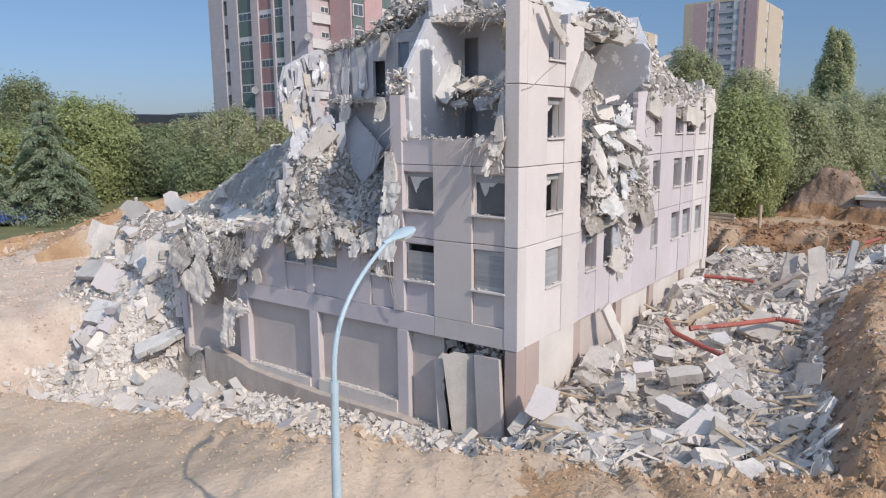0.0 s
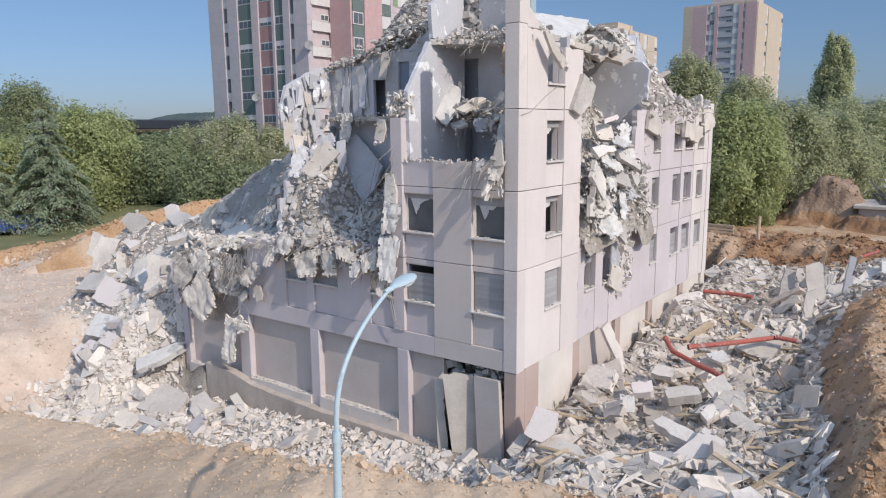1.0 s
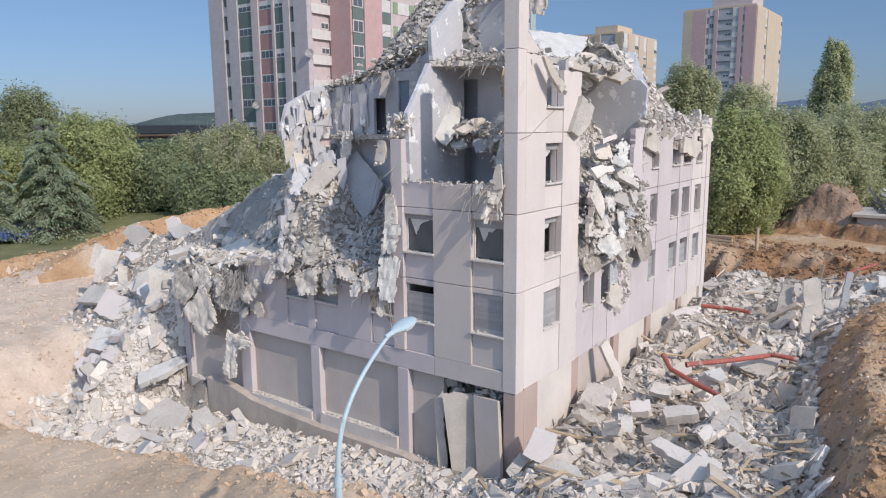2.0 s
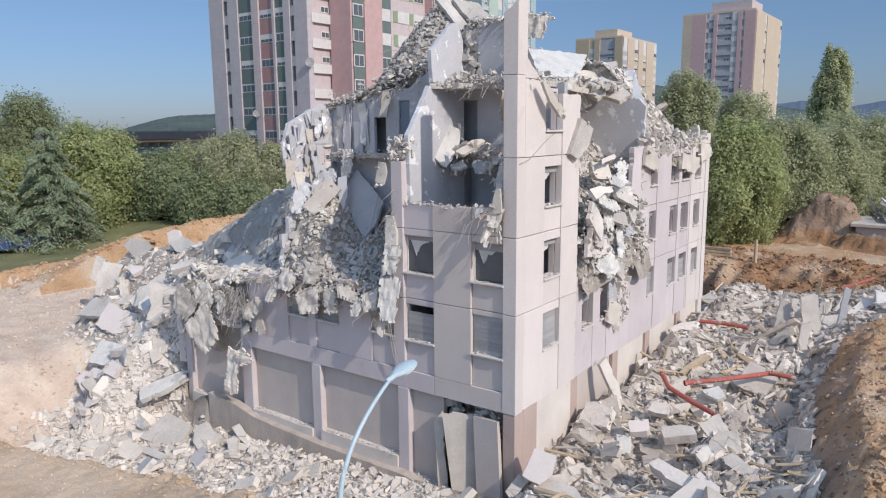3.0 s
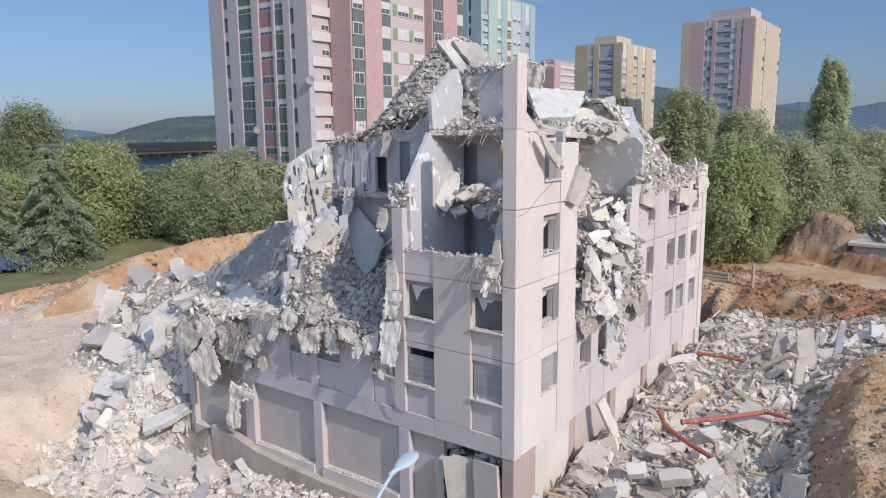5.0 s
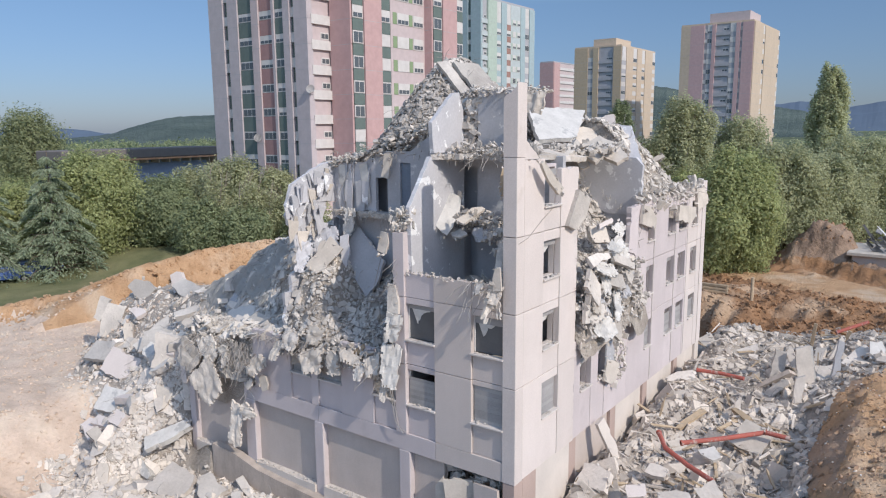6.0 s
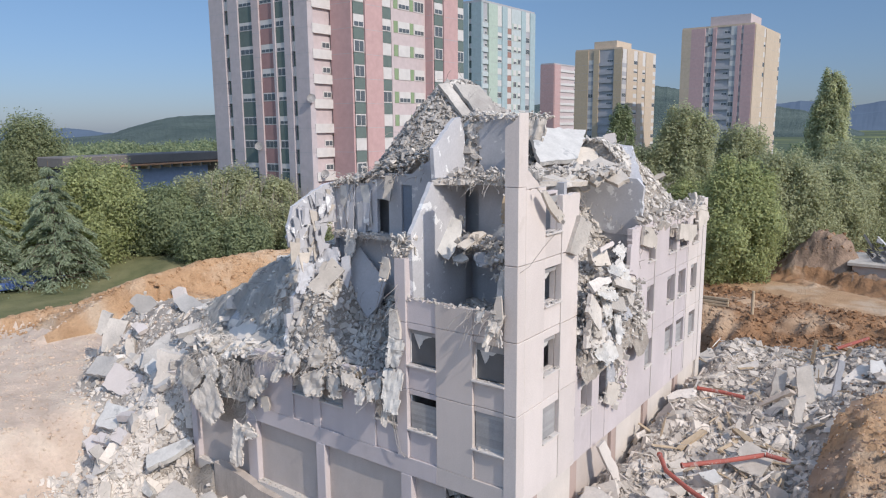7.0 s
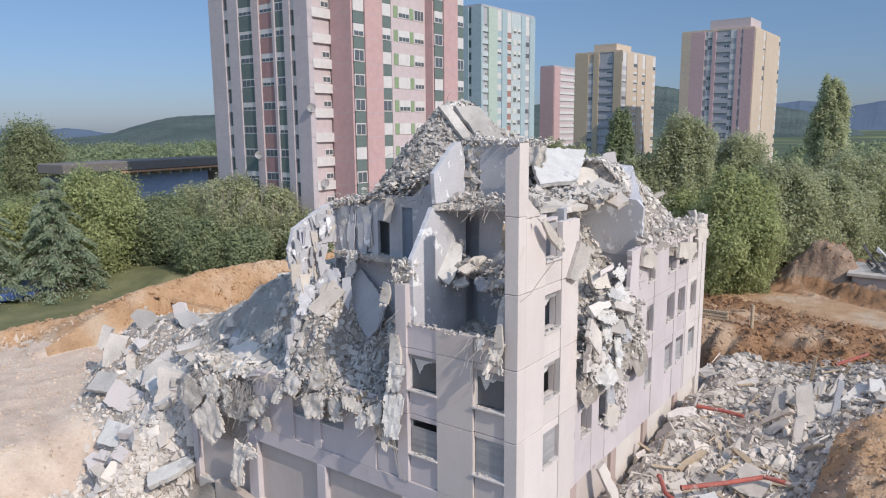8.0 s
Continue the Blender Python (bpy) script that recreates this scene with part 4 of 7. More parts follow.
for _ in range(2600):  # on the upper part of that slope
    x, y = r.uniform(-19.4, -12.3), r.uniform(2.5, 11.5)
    k = 0.06 + 0.5 * r.random() ** 3
    face.append((31 + r.randrange(9) if k < 0.15 else thin(r), settle(r, h_left, x, y, k, 0.6)))
for _ in range(700):  # over the slope of collapsed floors
    x, y = r.uniform(-19.5, -12.5), r.uniform(0.3, 4.5)
    face.append((thin(r), settle(r, h_left, x, y, 0.12 + 0.55 * r.random() ** 2, 0.5)))
for _ in range(150):
    face.append((thin(r), Matrix.Translation((r.uniform(-2.95, -0.35), r.uniform(0.35, 1.3), 1.62 - r.random() ** 1.6 * 1.3)) @ pose(0, 0, 0, r.uniform(0, 360), r.uniform(0, 360), 0) @ Matrix.Scale(0.12 + 0.5 * r.random() ** 2, 4)))
for _ in range(130):
    face.append((thin(r), Matrix.Translation((r.uniform(-3.0, -0.3), r.uniform(-0.9, -0.1), -2.45 + r.random() ** 2 * 0.7)) @ pose(0, 0, 0, r.gauss(0, 30), r.gauss(0, 30), r.uniform(0, 360)) @ Matrix.Scale(0.12 + 0.45 * r.random() ** 2, 4)))
for _ in range(420):
    x, y = r.uniform(-4.2, -0.4), r.uniform(0.3, 3.6)
    face.append((thin(r), Matrix.Translation((x, y, 8.02 + (0.25 + 0.6 * smooth(-2.6, -0.8, x)) * smooth(0.2, 2.5, y) * r.random() ** 0.7)) @ pose(0, 0, 0, r.gauss(0, 30), r.gauss(0, 30), r.uniform(0, 360)) @ Matrix.Scale(0.12 + 0.5 * r.random() ** 2.2, 4)))
for _ in range(160):
    face.append((thin(r), Matrix.Translation((r.uniform(-2.6, -0.35), r.uniform(2.0, 3.3), 10.55 - r.random() ** 2 * 0.9)) @ pose(0, 0, 0, r.uniform(0, 360), r.uniform(0, 360), 0) @ Matrix.Scale(0.1 + 0.35 * r.random() ** 2, 4)))
ob = new("small_rubble", joined("small_rubble", face, CONCRETE))
ob.parent = block
tagged(ob, kind="stuff")

# ---- rubble in the pit ----
def in_yard(r):
    while True:
        x, y = r.uniform(0.4, 10.6), r.uniform(-5.6, 27) if r.random() < 0.55 else r.uniform(-5.6, 14)
        if in_pit(x, y) and y > pit_edge(x) + 1.2:
            return x, y


def at_front(r):
    while True:
        x, y = r.uniform(-22, 2), r.uniform(-7.5, -0.5)
        if y > pit_edge(x) + 1.3:
            return x, y


def at_left(r):
    while True:
        x, y = r.uniform(-36, -19.0), r.uniform(-6.5, 13) if r.random() < 0.35 else r.uniform(-6.5, 4)
        if r.random() < 0.5:
            x, y = r.uniform(-25.5, -19.2), r.uniform(-5.0, 2.5)
        if (terrain(x, y) < left_heap(x, y) + 0.7 and (x > -31 or y > 1.5)) or (x > -25 and y < 0):
            return x, y


for label, spots, big, small, sizes in (
        ("broken concrete slabs and blocks strewn beside the end wall", in_yard, 295, 17000, (0.35, 1.7)),
        ("small pale rubble along the foot of the front wall", at_front, 290, 11000, (0.25, 1.0)),
        ("large heap of broken slabs against the earth bank", at_left, 295, 10500, (0.4, 1.5))):
    heap = thing("rubble_heap", label, "rubble", group="rubble heaps")
    HEAPS.append(heap)
    rubble(heap, terrain, spots, sum(map(ord, label)), big, small, sizes, shards=2.4 if spots is in_yard else 1.8, material=EARTHY if spots is in_yard else DUSTY, small_sizes=(0.06, 0.75) if spots is in_yard else (0.06, 0.6), blocks=spots is not at_front)

r = random.Random(93)
for material, n, long in ((DUSTY, 110, (0.5, 1.5)), (WOOD, 90, (0.5, 1.6)), (EARTHY, 110, (0.5, 1.5))):
    placed = []
    for _ in range(n):
        x, y = in_yard(r)
        k = r.uniform(*long)
        placed.append((26 + r.randrange(5), settle(r, terrain, x, y, k, 0.35, 0.0) @ Matrix.Translation((0, 0, 0.12 / k)) @ Matrix.Diagonal((1, 0.55, 0.6, 1))))
    ob = new("shard_litter", joined("shard_litter", placed, material))
    ob.parent = HEAPS[5]
    tagged(ob, kind="stuff")


# ---- stones and clods on the bare earth ----
def clods(label, n, spots, sizes, material, seed):
    r = random.Random(seed)
    placed = []
    for _ in range(n):
        x, y = spots(r)
        if on_track(x, y) > 0.2 and y > 34:
            continue
        q = sizes[0] * (sizes[1] / sizes[0]) ** (r.random() ** 2.2)
        placed.append((31 + r.randrange(9), settle(r, terrain, x, y, q, 0.5)))
    tagged(new("loose_stones", joined("loose_stones", placed, material)), label, "stones", kind="stuff")


def on_plateau(r):
    x = r.uniform(-20, 12)
    return x, pit_edge(x) + 0.9 - abs(r.gauss(0, 2.6))


def on_edge(r):
    x = r.uniform(-4, 10.5) if r.random() < 0.85 else r.uniform(-20, -4)
    return x, pit_edge(x) + r.gauss(0.2, 0.5)


clods("clods of dry tan earth on the bank", 8500, on_plateau, (0.02, 0.1), SOIL, 71)
clods("clods of dry tan earth along the pit edge", 1700, on_edge, (0.05, 0.3), SOIL, 72)
clods("stones in the dark earth slope", 2200, within(8.2, 11.2, -4, 26), (0.04, 0.26), DARKSOIL, 73)
clods("pale stones in the dark earth slope", 450, within(8.2, 11.0, -4, 26), (0.03, 0.12), CONCRETE, 74)
clods("pale stones on the sandy bank", 6500, within(-44, -23.5, -9, 8), (0.03, 0.26), PALESOIL, 75)
clods("clods of orange clay on the crest", 1200, within(10.6, 13, -4, 26), (0.06, 0.35), ORANGE, 76)
def on_ridge(r):
    k = r.randrange(len(RIDGE) - 1)
    a, b = Vector(RIDGE[k]), Vector(RIDGE[k + 1])
    p, d = a.lerp(b, r.random()), (b - a).normalized()
    q = abs(r.gauss(0, 1.3))
    return p.x + d.y * q, p.y - d.x * q


clods("clods of orange clay on the cut bank", 2200, on_ridge, (0.06, 0.4), ORANGE, 79)
clods("clods of broken red-brown earth", 7000, within(-6, 12, 27, 46), (0.06, 0.45), REAR, 77)
clods("clods of broken red-brown earth on the mound", 1400, within(-7, 12, 55, 72), (0.1, 0.6), REAR, 78)


# ---- torn slabs, hung or fallen ----
srng = random.Random(77)


def loose(name, parent, at, size, turn, material):
    """A broken slab: its middle, width, height and thickness, and the turn of its face."""
    w, h, t = size[0] / 2, size[1] / 2, size[2]
    j = lambda v: v * srng.uniform(0.72, 1.04)
    outline = [(-j(w), -j(h)), (j(w), -j(h)), (j(w), j(h)), (-j(w), j(h))]
    for k in (srng.randrange(4),):
        c, p, q = Vector(outline[k]), Vector(outline[k - 1]), Vector(outline[(k + 1) % 4])  # one corner broken away
        outline[k:k + 1] = (tuple(c.lerp(p, srng.uniform(0.15, 0.6))), tuple(c.lerp(q, srng.uniform(0.15, 0.5))))
    n = len(outline)
    if parent in HEAPS[5:]:
        material = {SLABC: CONCRETE if at[0] < -24 else DUSTY, GREYWALL: SLABC}.get(material, material)
        t = t + (0.12 if parent is HEAPS[7] else 0.0)
        at = (at[0], at[1], max(at[2], terrain(at[0], at[1]) + 0.22 + 0.1 * size[1]) + (0.2 if parent is HEAPS[7] else 0.0))
    if name == "hanging_slab" and (at[0] < -5.5 and at[1] < 0.2 and size[1] > 0.5):
        return crumpled(name, parent, (at[0], at[1] - 0.1, at[2]), (size[0], size[1], t), turn, material)
    if name == "hanging_slab":
        t *= 0.75
    m = pose(*at, *turn) @ Matrix.Translation((0, 0, -t))
    ob = part(name, ragged(outline, range(n), t, m, srng, min(0.06, 0.06 * size[1]), 0.27), material, parent)
    for _ in range(srng.randint(5, 11)):  # crumbs clinging to the torn edges
        a = srng.uniform(0, 6.283)
        p = pose(*at, *turn) @ Vector((math.cos(a) * w * srng.uniform(0.75, 1.1), math.sin(a) * h * srng.uniform(0.75, 1.1), srng.uniform(-t, 0.06)))
        CRUMBS.setdefault(parent.name, []).append((srng.randrange(31), Matrix.Translation(p) @ pose(0, 0, 0, srng.uniform(0, 360), srng.uniform(0, 360), 0) @ Matrix.Scale(srng.uniform(0.07, 0.3) * min(1.0, 0.5 + size[1] / 2), 4)))
    return ob


def crumpled(name, parent, at, size, turn, material):
    """A torn sheet of wall or floor with folds, notched edges and a hanging tail: its middle, width, height and thickness."""
    w, h = size[0] / 2, size[1] / 2
    nx_, ny_ = max(5, int(size[0] / 0.09)), max(5, int(size[1] / 0.09))
    seed = srng.uniform(0, 90)
    bm = bmesh.new()
    lean = srng.uniform(-0.25, 0.25)
    vs = {}
    for j in range(ny_ + 1):
        v = 2 * j / ny_ - 1
        wide = (0.88 + 0.11 * fbm(v * 1.7, seed, 1.0, 3, 1.0)) * (1 - 0.3 * max(0.0, -v))
        for i in range(nx_ + 1):
            u = 2 * i / nx_ - 1
            ragged_end = 1 + 0.14 * fbm(u * 2.5, seed, 1.2, 3, 2.0)
            x, y = u * w * wide + lean * v * w + srng.uniform(-0.02, 0.02), v * h * ragged_end + srng.uniform(-0.02, 0.02)
            z = 0.16 * abs(fbm(u * 0.9 + seed, v * 0.8, 1.0, 2, 3.0)) * min(1.0, w + h) + 0.035 * fbm(x * 3.1, y * 3.1 + seed, 1.0, 3, 4.0)
            vs[i, j] = bm.verts.new((x, y, z))
    for j in range(ny_):
        for i in range(nx_):
            rim = i in (0, nx_ - 1) or j in (0, ny_ - 1)
            if not (rim and srng.random() < 0.3):
                bm.faces.new((vs[i, j], vs[i + 1, j], vs[i + 1, j + 1], vs[i, j + 1]))
    bmesh.ops.delete(bm, geom=[v for v in bm.verts if not v.link_faces], context="VERTS")
    bmesh.ops.solidify(bm, geom=bm.faces[:], thickness=min(0.09, size[2]))
    bm.transform(pose(*at, *turn))
    return part(name, bm, material, parent)


CRUMBS = {}
loose("fallen_slab", HEAPS[7], (-26.19, 0.25, 0.11), (2.73, 1.68, 0.15), (59, 13, 13), CREAM)
loose("fallen_slab", HEAPS[7], (-24.94, -2.37, -2.49), (1.75, 1.21, 0.15), (28, 13, -11), CREAM)
loose("fallen_slab", HEAPS[7], (-25.39, 2.13, 2.05), (4.05, 1.03, 0.3), (26, -32, 66), SLABC)
loose("fallen_slab", HEAPS[7], (-30.54, 2.07, 2.1), (2.6, 1.4, 0.2), (48, -63, 77), SLABC)
loose("fallen_slab", HEAPS[7], (-33.0, 2.81, 2.6), (1.8, 0.69, 0.2), (57, -68, 64), SLABC)
loose("fallen_slab", HEAPS[7], (-25.61, 4.35, 4.19), (3.4, 1.3, 0.2), (30, 8, -10), SLABC)
loose("fallen_slab", HEAPS[7], (-24.45, -1.25, -1.37), (3.11, 1.80, 0.4), (46, 2, 14), WHITE)
loose("fallen_slab", HEAPS[7], (-19.81, -1.14, -1.27), (2.58, 1.05, 0.2), (26, -19, 55), WHITE)
loose("fallen_slab", HEAPS[7], (-28.9, 0.75, 0.65), (3.4, 1.61, 0.15), (34, -4, 7), SLABC)
loose("fallen_slab", HEAPS[7], (-24.12, 1.42, 1.33), (2.67, 1.63, 0.25), (38, -15, 37), SLABC)
loose("fallen_slab", HEAPS[7], (-21.63, 0.32, 0.37), (2.23, 1.84, 0.5), (34, -76, 87), SLABC)
loose("fallen_slab", HEAPS[7], (-29.72, 3.80, 3.5), (1.9, 1.3, 0.2), (60, 33, 3), SLABC)
loose("fallen_slab", HEAPS[7], (-27.22, 4.87, 4.77), (1.39, 0.97, 0.2), (-54, -56, 170), CREAM)
loose("fallen_slab", HEAPS[7], (-23.78, -2.12, -2.20), (2.72, 0.64, 0.2), (37, 0, 9), CREAM)
loose("fallen_slab", HEAPS[7], (-27.81, 1.65, 1.54), (1.19, 0.59, 0.15), (-16, -70, 152), GREYWALL)
loose("fallen_slab", HEAPS[7], (-28.22, 2.62, 2.54), (1.35, 0.76, 0.15), (28, 19, -10), CREAM)
loose("fallen_slab", HEAPS[7], (-22.18, 2.33, 3.95), (2.18, 0.67, 0.25), (29, -15, 36), SLABC)
loose("fallen_slab", HEAPS[6], (-13.18, -0.01, -2.57), (1.16, 0.88, 0.6), (23, 32, -33), CREAM)
loose("fallen_slab", HEAPS[6], (-17.21, -3.73, -2.97), (3.29, 0.41, 0.2), (31, -5, -4), SLABC)
loose("fallen_slab", HEAPS[6], (-17.81, -4.28, -3.00), (1.26, 1.02, 0.25), (27, 14, 29), SLABC)
loose("fallen_slab", HEAPS[6], (-17.94, -2.11, -2.80), (2.85, 1.79, 0.25), (24, 4, 6), SLABC)
loose("fallen_slab", HEAPS[6], (-15.67, -1.72, -2.73), (2.05, 1.28, 0.3), (17, 10, -11), SLABC)
loose("fallen_slab", HEAPS[6], (-19.61, 0.14, -2.44), (2.12, 0.66, 0.25), (-22, -77, 145), SLABC)
loose("fallen_slab", HEAPS[6], (-14.10, -0.78, -2.64), (1.85, 0.46, 0.12), (14, 17, -14), SLABC)
loose("fallen_slab", HEAPS[6], (-5.97, 0.03, -2.50), (0.91, 0.44, 0.15), (57, -68, 50), CREAM)
loose("fallen_slab", HEAPS[5], (1.37, 4.39, 0.55), (1.58, 1.14, 0.3), (37, -12, -3), SLABC)
loose("fallen_slab", HEAPS[5], (5.36, 1.55, 0.41), (1.97, 0.56, 0.4), (21, 2, -22), SLABC)
loose("fallen_slab", HEAPS[5], (5.66, 5.35, 0.65), (1.05, 0.90, 0.2), (40, 39, -30), SLABC)
loose("fallen_slab", HEAPS[5], (4.60, 4.63, 0.61), (1.33, 0.67, 0.4), (21, -12, 29), SLABC)
loose("fallen_slab", HEAPS[5], (4.79, 8.38, 0.91), (0.78, 0.76, 0.15), (19, 25, -40), WHITE)
loose("fallen_slab", HEAPS[5], (5.92, 10.67, 1.03), (1.70, 1.46, 0.2), (19, -32, 66), GREYWALL)
loose("fallen_slab", HEAPS[5], (3.16, 4.24, 0.55), (0.81, 0.61, 0.3), (30, -7, 23), CREAM)
loose("fallen_slab", HEAPS[5], (3.33, 6.09, 0.68), (0.88, 0.66, 0.25), (30, 6, 1), SLABC)
loose("fallen_slab", HEAPS[5], (5.86, 3.37, 0.53), (0.62, 0.52, 0.3), (25, -20, 48), SLABC)
loose("fallen_slab", HEAPS[5], (4.61, 13.24, 1.21), (1.11, 0.32, 0.2), (17, -78, 91), SLABC)
loose("fallen_slab", HEAPS[5], (3.21, 2.65, 0.48), (0.68, 0.53, 0.15), (-0, -66, 117), WHITE)
loose("fallen_slab", HEAPS[5], (2.95, 2.01, 0.39), (0.96, 0.62, 0.2), (53, -30, -9), GREYWALL)
loose("fallen_slab", HEAPS[5], (3.04, 11.45, 1.04), (1.75, 0.32, 0.15), (17, -26, 55), WOOD)
loose("fallen_slab", HEAPS[5], (4.92, 12.80, 1.19), (1.20, 0.30, 0.25), (26, 16, -29), WOOD)
loose("fallen_slab", HEAPS[5], (1.17, 15.49, 1.28), (1.56, 0.73, 0.2), (22, -10, 24), SLABC)
loose("fallen_slab", HEAPS[5], (2.05, 12.92, 1.14), (1.00, 0.67, 0.2), (20, -13, 33), GREYWALL)
loose("fallen_slab", HEAPS[5], (1.48, -0.35, 0.23), (1.14, 0.96, 0.25), (23, -57, 84), CREAM)
loose("fallen_slab", HEAPS[5], (0.66, -0.54, -0.59), (0.94, 0.45, 0.25), (45, -44, 56), SLABC)
loose("leaning_slab", HEAPS[5], (1.05, 6.59, 1.24), (2.35, 0.44, 0.2), (-63, -65, -143), PALEBASE)
loose("leaning_slab", HEAPS[5], (6.82, 18.02, 2.38), (2.22, 0.50, 0.22), (-40, -75, 143), WHITE)
loose("leaning_slab", HEAPS[5], (5.84, 18.82, 2.43), (1.17, 0.40, 0.22), (-45, -64, 151), SLABC)
loose("leaning_slab", HEAPS[5], (7.64, 20.98, 2.68), (1.57, 0.28, 0.22), (64, -62, 42), GREYWALL)
loose("leaning_slab", HEAPS[5], (5.62, 16.29, 1.49), (1.60, 0.50, 0.22), (52, -45, 15), GREYWALL)
loose("leaning_slab", HEAPS[5], (6.75, 15.67, 1.26), (2.31, 0.44, 0.22), (33, -83, 75), SLABC)
loose("leaning_slab", HEAPS[5], (9.42, 20.91, 0.95), (1.36, 0.87, 0.22), (6, -42, 99), WHITE)
loose("leaning_slab", HEAPS[5], (2.84, 22.31, 1.37), (1.60, 0.54, 0.22), (26, -19, 33), SLABC)
loose("leaning_slab", HEAPS[5], (7.46, 18.49, 1.62), (1.75, 0.97, 0.22), (-9, -36, 105), SLABC)
loose("leaning_slab", HEAPS[5], (8.62, 20.89, 1.90), (1.88, 0.78, 0.22), (14, -29, 63), SLABC)
loose("leaning_slab", HEAPS[5], (0.45, 22.94, 0.71), (1.63, 0.94, 0.22), (27, 26, -41), GREYWALL)
loose("fallen_slab", HEAPS[3], (0.56, 5.89, 7.58), (1.99, 0.78, 0.35), (-44, -59, -148), GREYWALL)
loose("fallen_slab", HEAPS[3], (0.61, 6.35, 6.82), (1.22, 0.69, 0.3), (68, 2, 73), GREYWALL)
crumpled("white_sheet", HEAPS[3], (0.62, 6.6, 8.3), (0.9, 1.7, 0.05), (70, 12, 84), WHITE)
crumpled("white_sheet", HEAPS[3], (0.45, 8.6, 8.9), (1.2, 0.8, 0.05), (58, -10, 70), WHITE)
crumpled("hanging_slab", HEAPS[3], (0.7, 5.5, 7.7), (0.9, 1.5, 0.09), (68, 20, 80), SLABC)
crumpled("hanging_slab", HEAPS[3], (0.66, 8.4, 7.6), (1.1, 1.2, 0.09), (72, -14, 86), GREYWALL)
# slanting slabs jammed in the torn end wall
for y, z, w, h, tilt, lean, mat_ in ((5.2, 8.1, 1.5, 0.95, 50, 74, CONCRETE), (5.35, 7.0, 1.6, 0.9, 8, 78, CONCRETE), (8.1, 8.72, 2.2, 0.5, 20, 62, CONCRETE), (7.3, 8.0, 1.6, 0.8, 12, 58, CONCRETE), (5.7, 9.25, 1.4, 0.5, -10, 50, CONCRETE), (8.9, 7.95, 0.9, 0.8, 60, 72, CONCRETE), (7.8, 5.75, 0.8, 0.8, 40, 80, CONCRETE)):
    loose("jammed_slab", HEAPS[3], (0.82, y, z), (w, h, 0.16), (lean, tilt, 80), mat_)
for y, z, w, h, tilt, lean in ((6.2, 8.6, 2.0, 0.5, 14, 60), (7.35, 7.0, 0.7, 1.7, 32, 66), (7.1, 9.55, 1.2, 0.6, -20, 55)):
    crumpled("white_sheet", HEAPS[3], (0.9, y, z), (w, h, 0.05), (lean, tilt, 82), WHITE)
crumpled("white_sheet", HEAPS[3], (0.91, 6.17, 6.20), (1.42, 0.97, 0.06), (67, -18, 81), WHITE)
crumpled("white_sheet", HEAPS[3], (0.73, 7.42, 7.00), (1.34, 0.80, 0.05), (-20, -67, -175), WHITE)
crumpled("white_sheet", HEAPS[3], (0.54, 7.01, 8.49), (1.30, 0.39, 0.05), (68, -8, 77), WHITE)
crumpled("white_sheet", HEAPS[3], (0.22, 8.93, 9.99), (0.82, 0.70, 0.05), (-60, -44, -129), WHITE)
loose("hanging_slab", block, (0.42, 7.94, 4.63), (1.57, 0.84, 0.1), (32, -87, 145), GREYWALL)
loose("hanging_slab", block, (0.49, 7.99, 3.67), (1.59, 1.01, 0.12), (-87, -22, -94), SLABC)
loose("hanging_slab", block, (0.50, 4.46, 11.20), (1.80, 1.31, 0.3), (84, -60, 92), CONCRETE)
loose("hanging_slab", block, (0.75, 1.55, 12.66), (1.95, 0.42, 0.14), (-86, -39, -95), SLABC)
loose("fallen_slab", HEAPS[3], (0.30, 7.34, 10.39), (1.12, 0.24, 0.15), (68, -13, 79), CREAM)
loose("fallen_slab", HEAPS[3], (-0.02, 7.37, 9.89), (1.36, 0.80, 0.2), (68, 6, 71), SLABC)
loose("fallen_slab", HEAPS[3], (0.30, 9.70, 8.38), (1.74, 0.68, 0.2), (68, 1, 73), SLABC)
loose("hanging_slab", block, (0.30, 10.46, 9.63), (2.17, 0.97, 0.25), (77, -77, 99), LILAC)
loose("fallen_slab", HEAPS[3], (0.57, 7.32, 8.01), (1.33, 0.53, 0.15), (68, 9, 70), SLABC)
loose("fallen_slab", HEAPS[3], (0.40, 9.70, 7.89), (1.08, 0.77, 0.3), (68, -16, 80), GREYWALL)
loose("hanging_slab", block, (0.50, 11.93, 10.15), (1.69, 0.95, 0.2), (-87, -13, -94), SLABC)
loose("hanging_slab", block, (0.50, 17.41, 9.74), (2.90, 1.05, 0.25), (-87, -9, -93), SLABC)
loose("hanging_slab", block, (0.45, 20.41, 10.43), (1.92, 1.25, 0.3), (87, -5, 87), SLABC)
loose("fallen_slab", HEAPS[0], (-0.98, 10.35, 13.38), (2.62, 1.08, 0.2), (33, 19, -18), SLABC)
loose("fallen_slab", HEAPS[0], (-1.16, 8.60, 13.29), (1.49, 0.60, 0.2), (36, 23, -10), SLABC)
loose("fallen_slab", HEAPS[0], (-1.36, 8.47, 12.81), (0.63, 0.47, 0.2), (-46, -52, 163), SLABC)
loose("fallen_slab", HEAPS[4], (-3.12, 15.10, 14.61), (0.99, 0.84, 0.7), (-30, -70, 140), CREAM)
loose("fallen_slab", HEAPS[4], (-0.96, 16.84, 12.77), (0.66, 0.31, 0.3), (69, -31, 30), SLABC)
loose("hanging_slab", block, (-9.64, -0.25, 4.57), (1.49, 1.10, 0.2), (83, -10, 8), SLABC)
loose("hanging_slab", block, (-8.29, -0.30, 4.73), (1.19, 0.66, 0.15), (-43, -81, 140), SLABC)
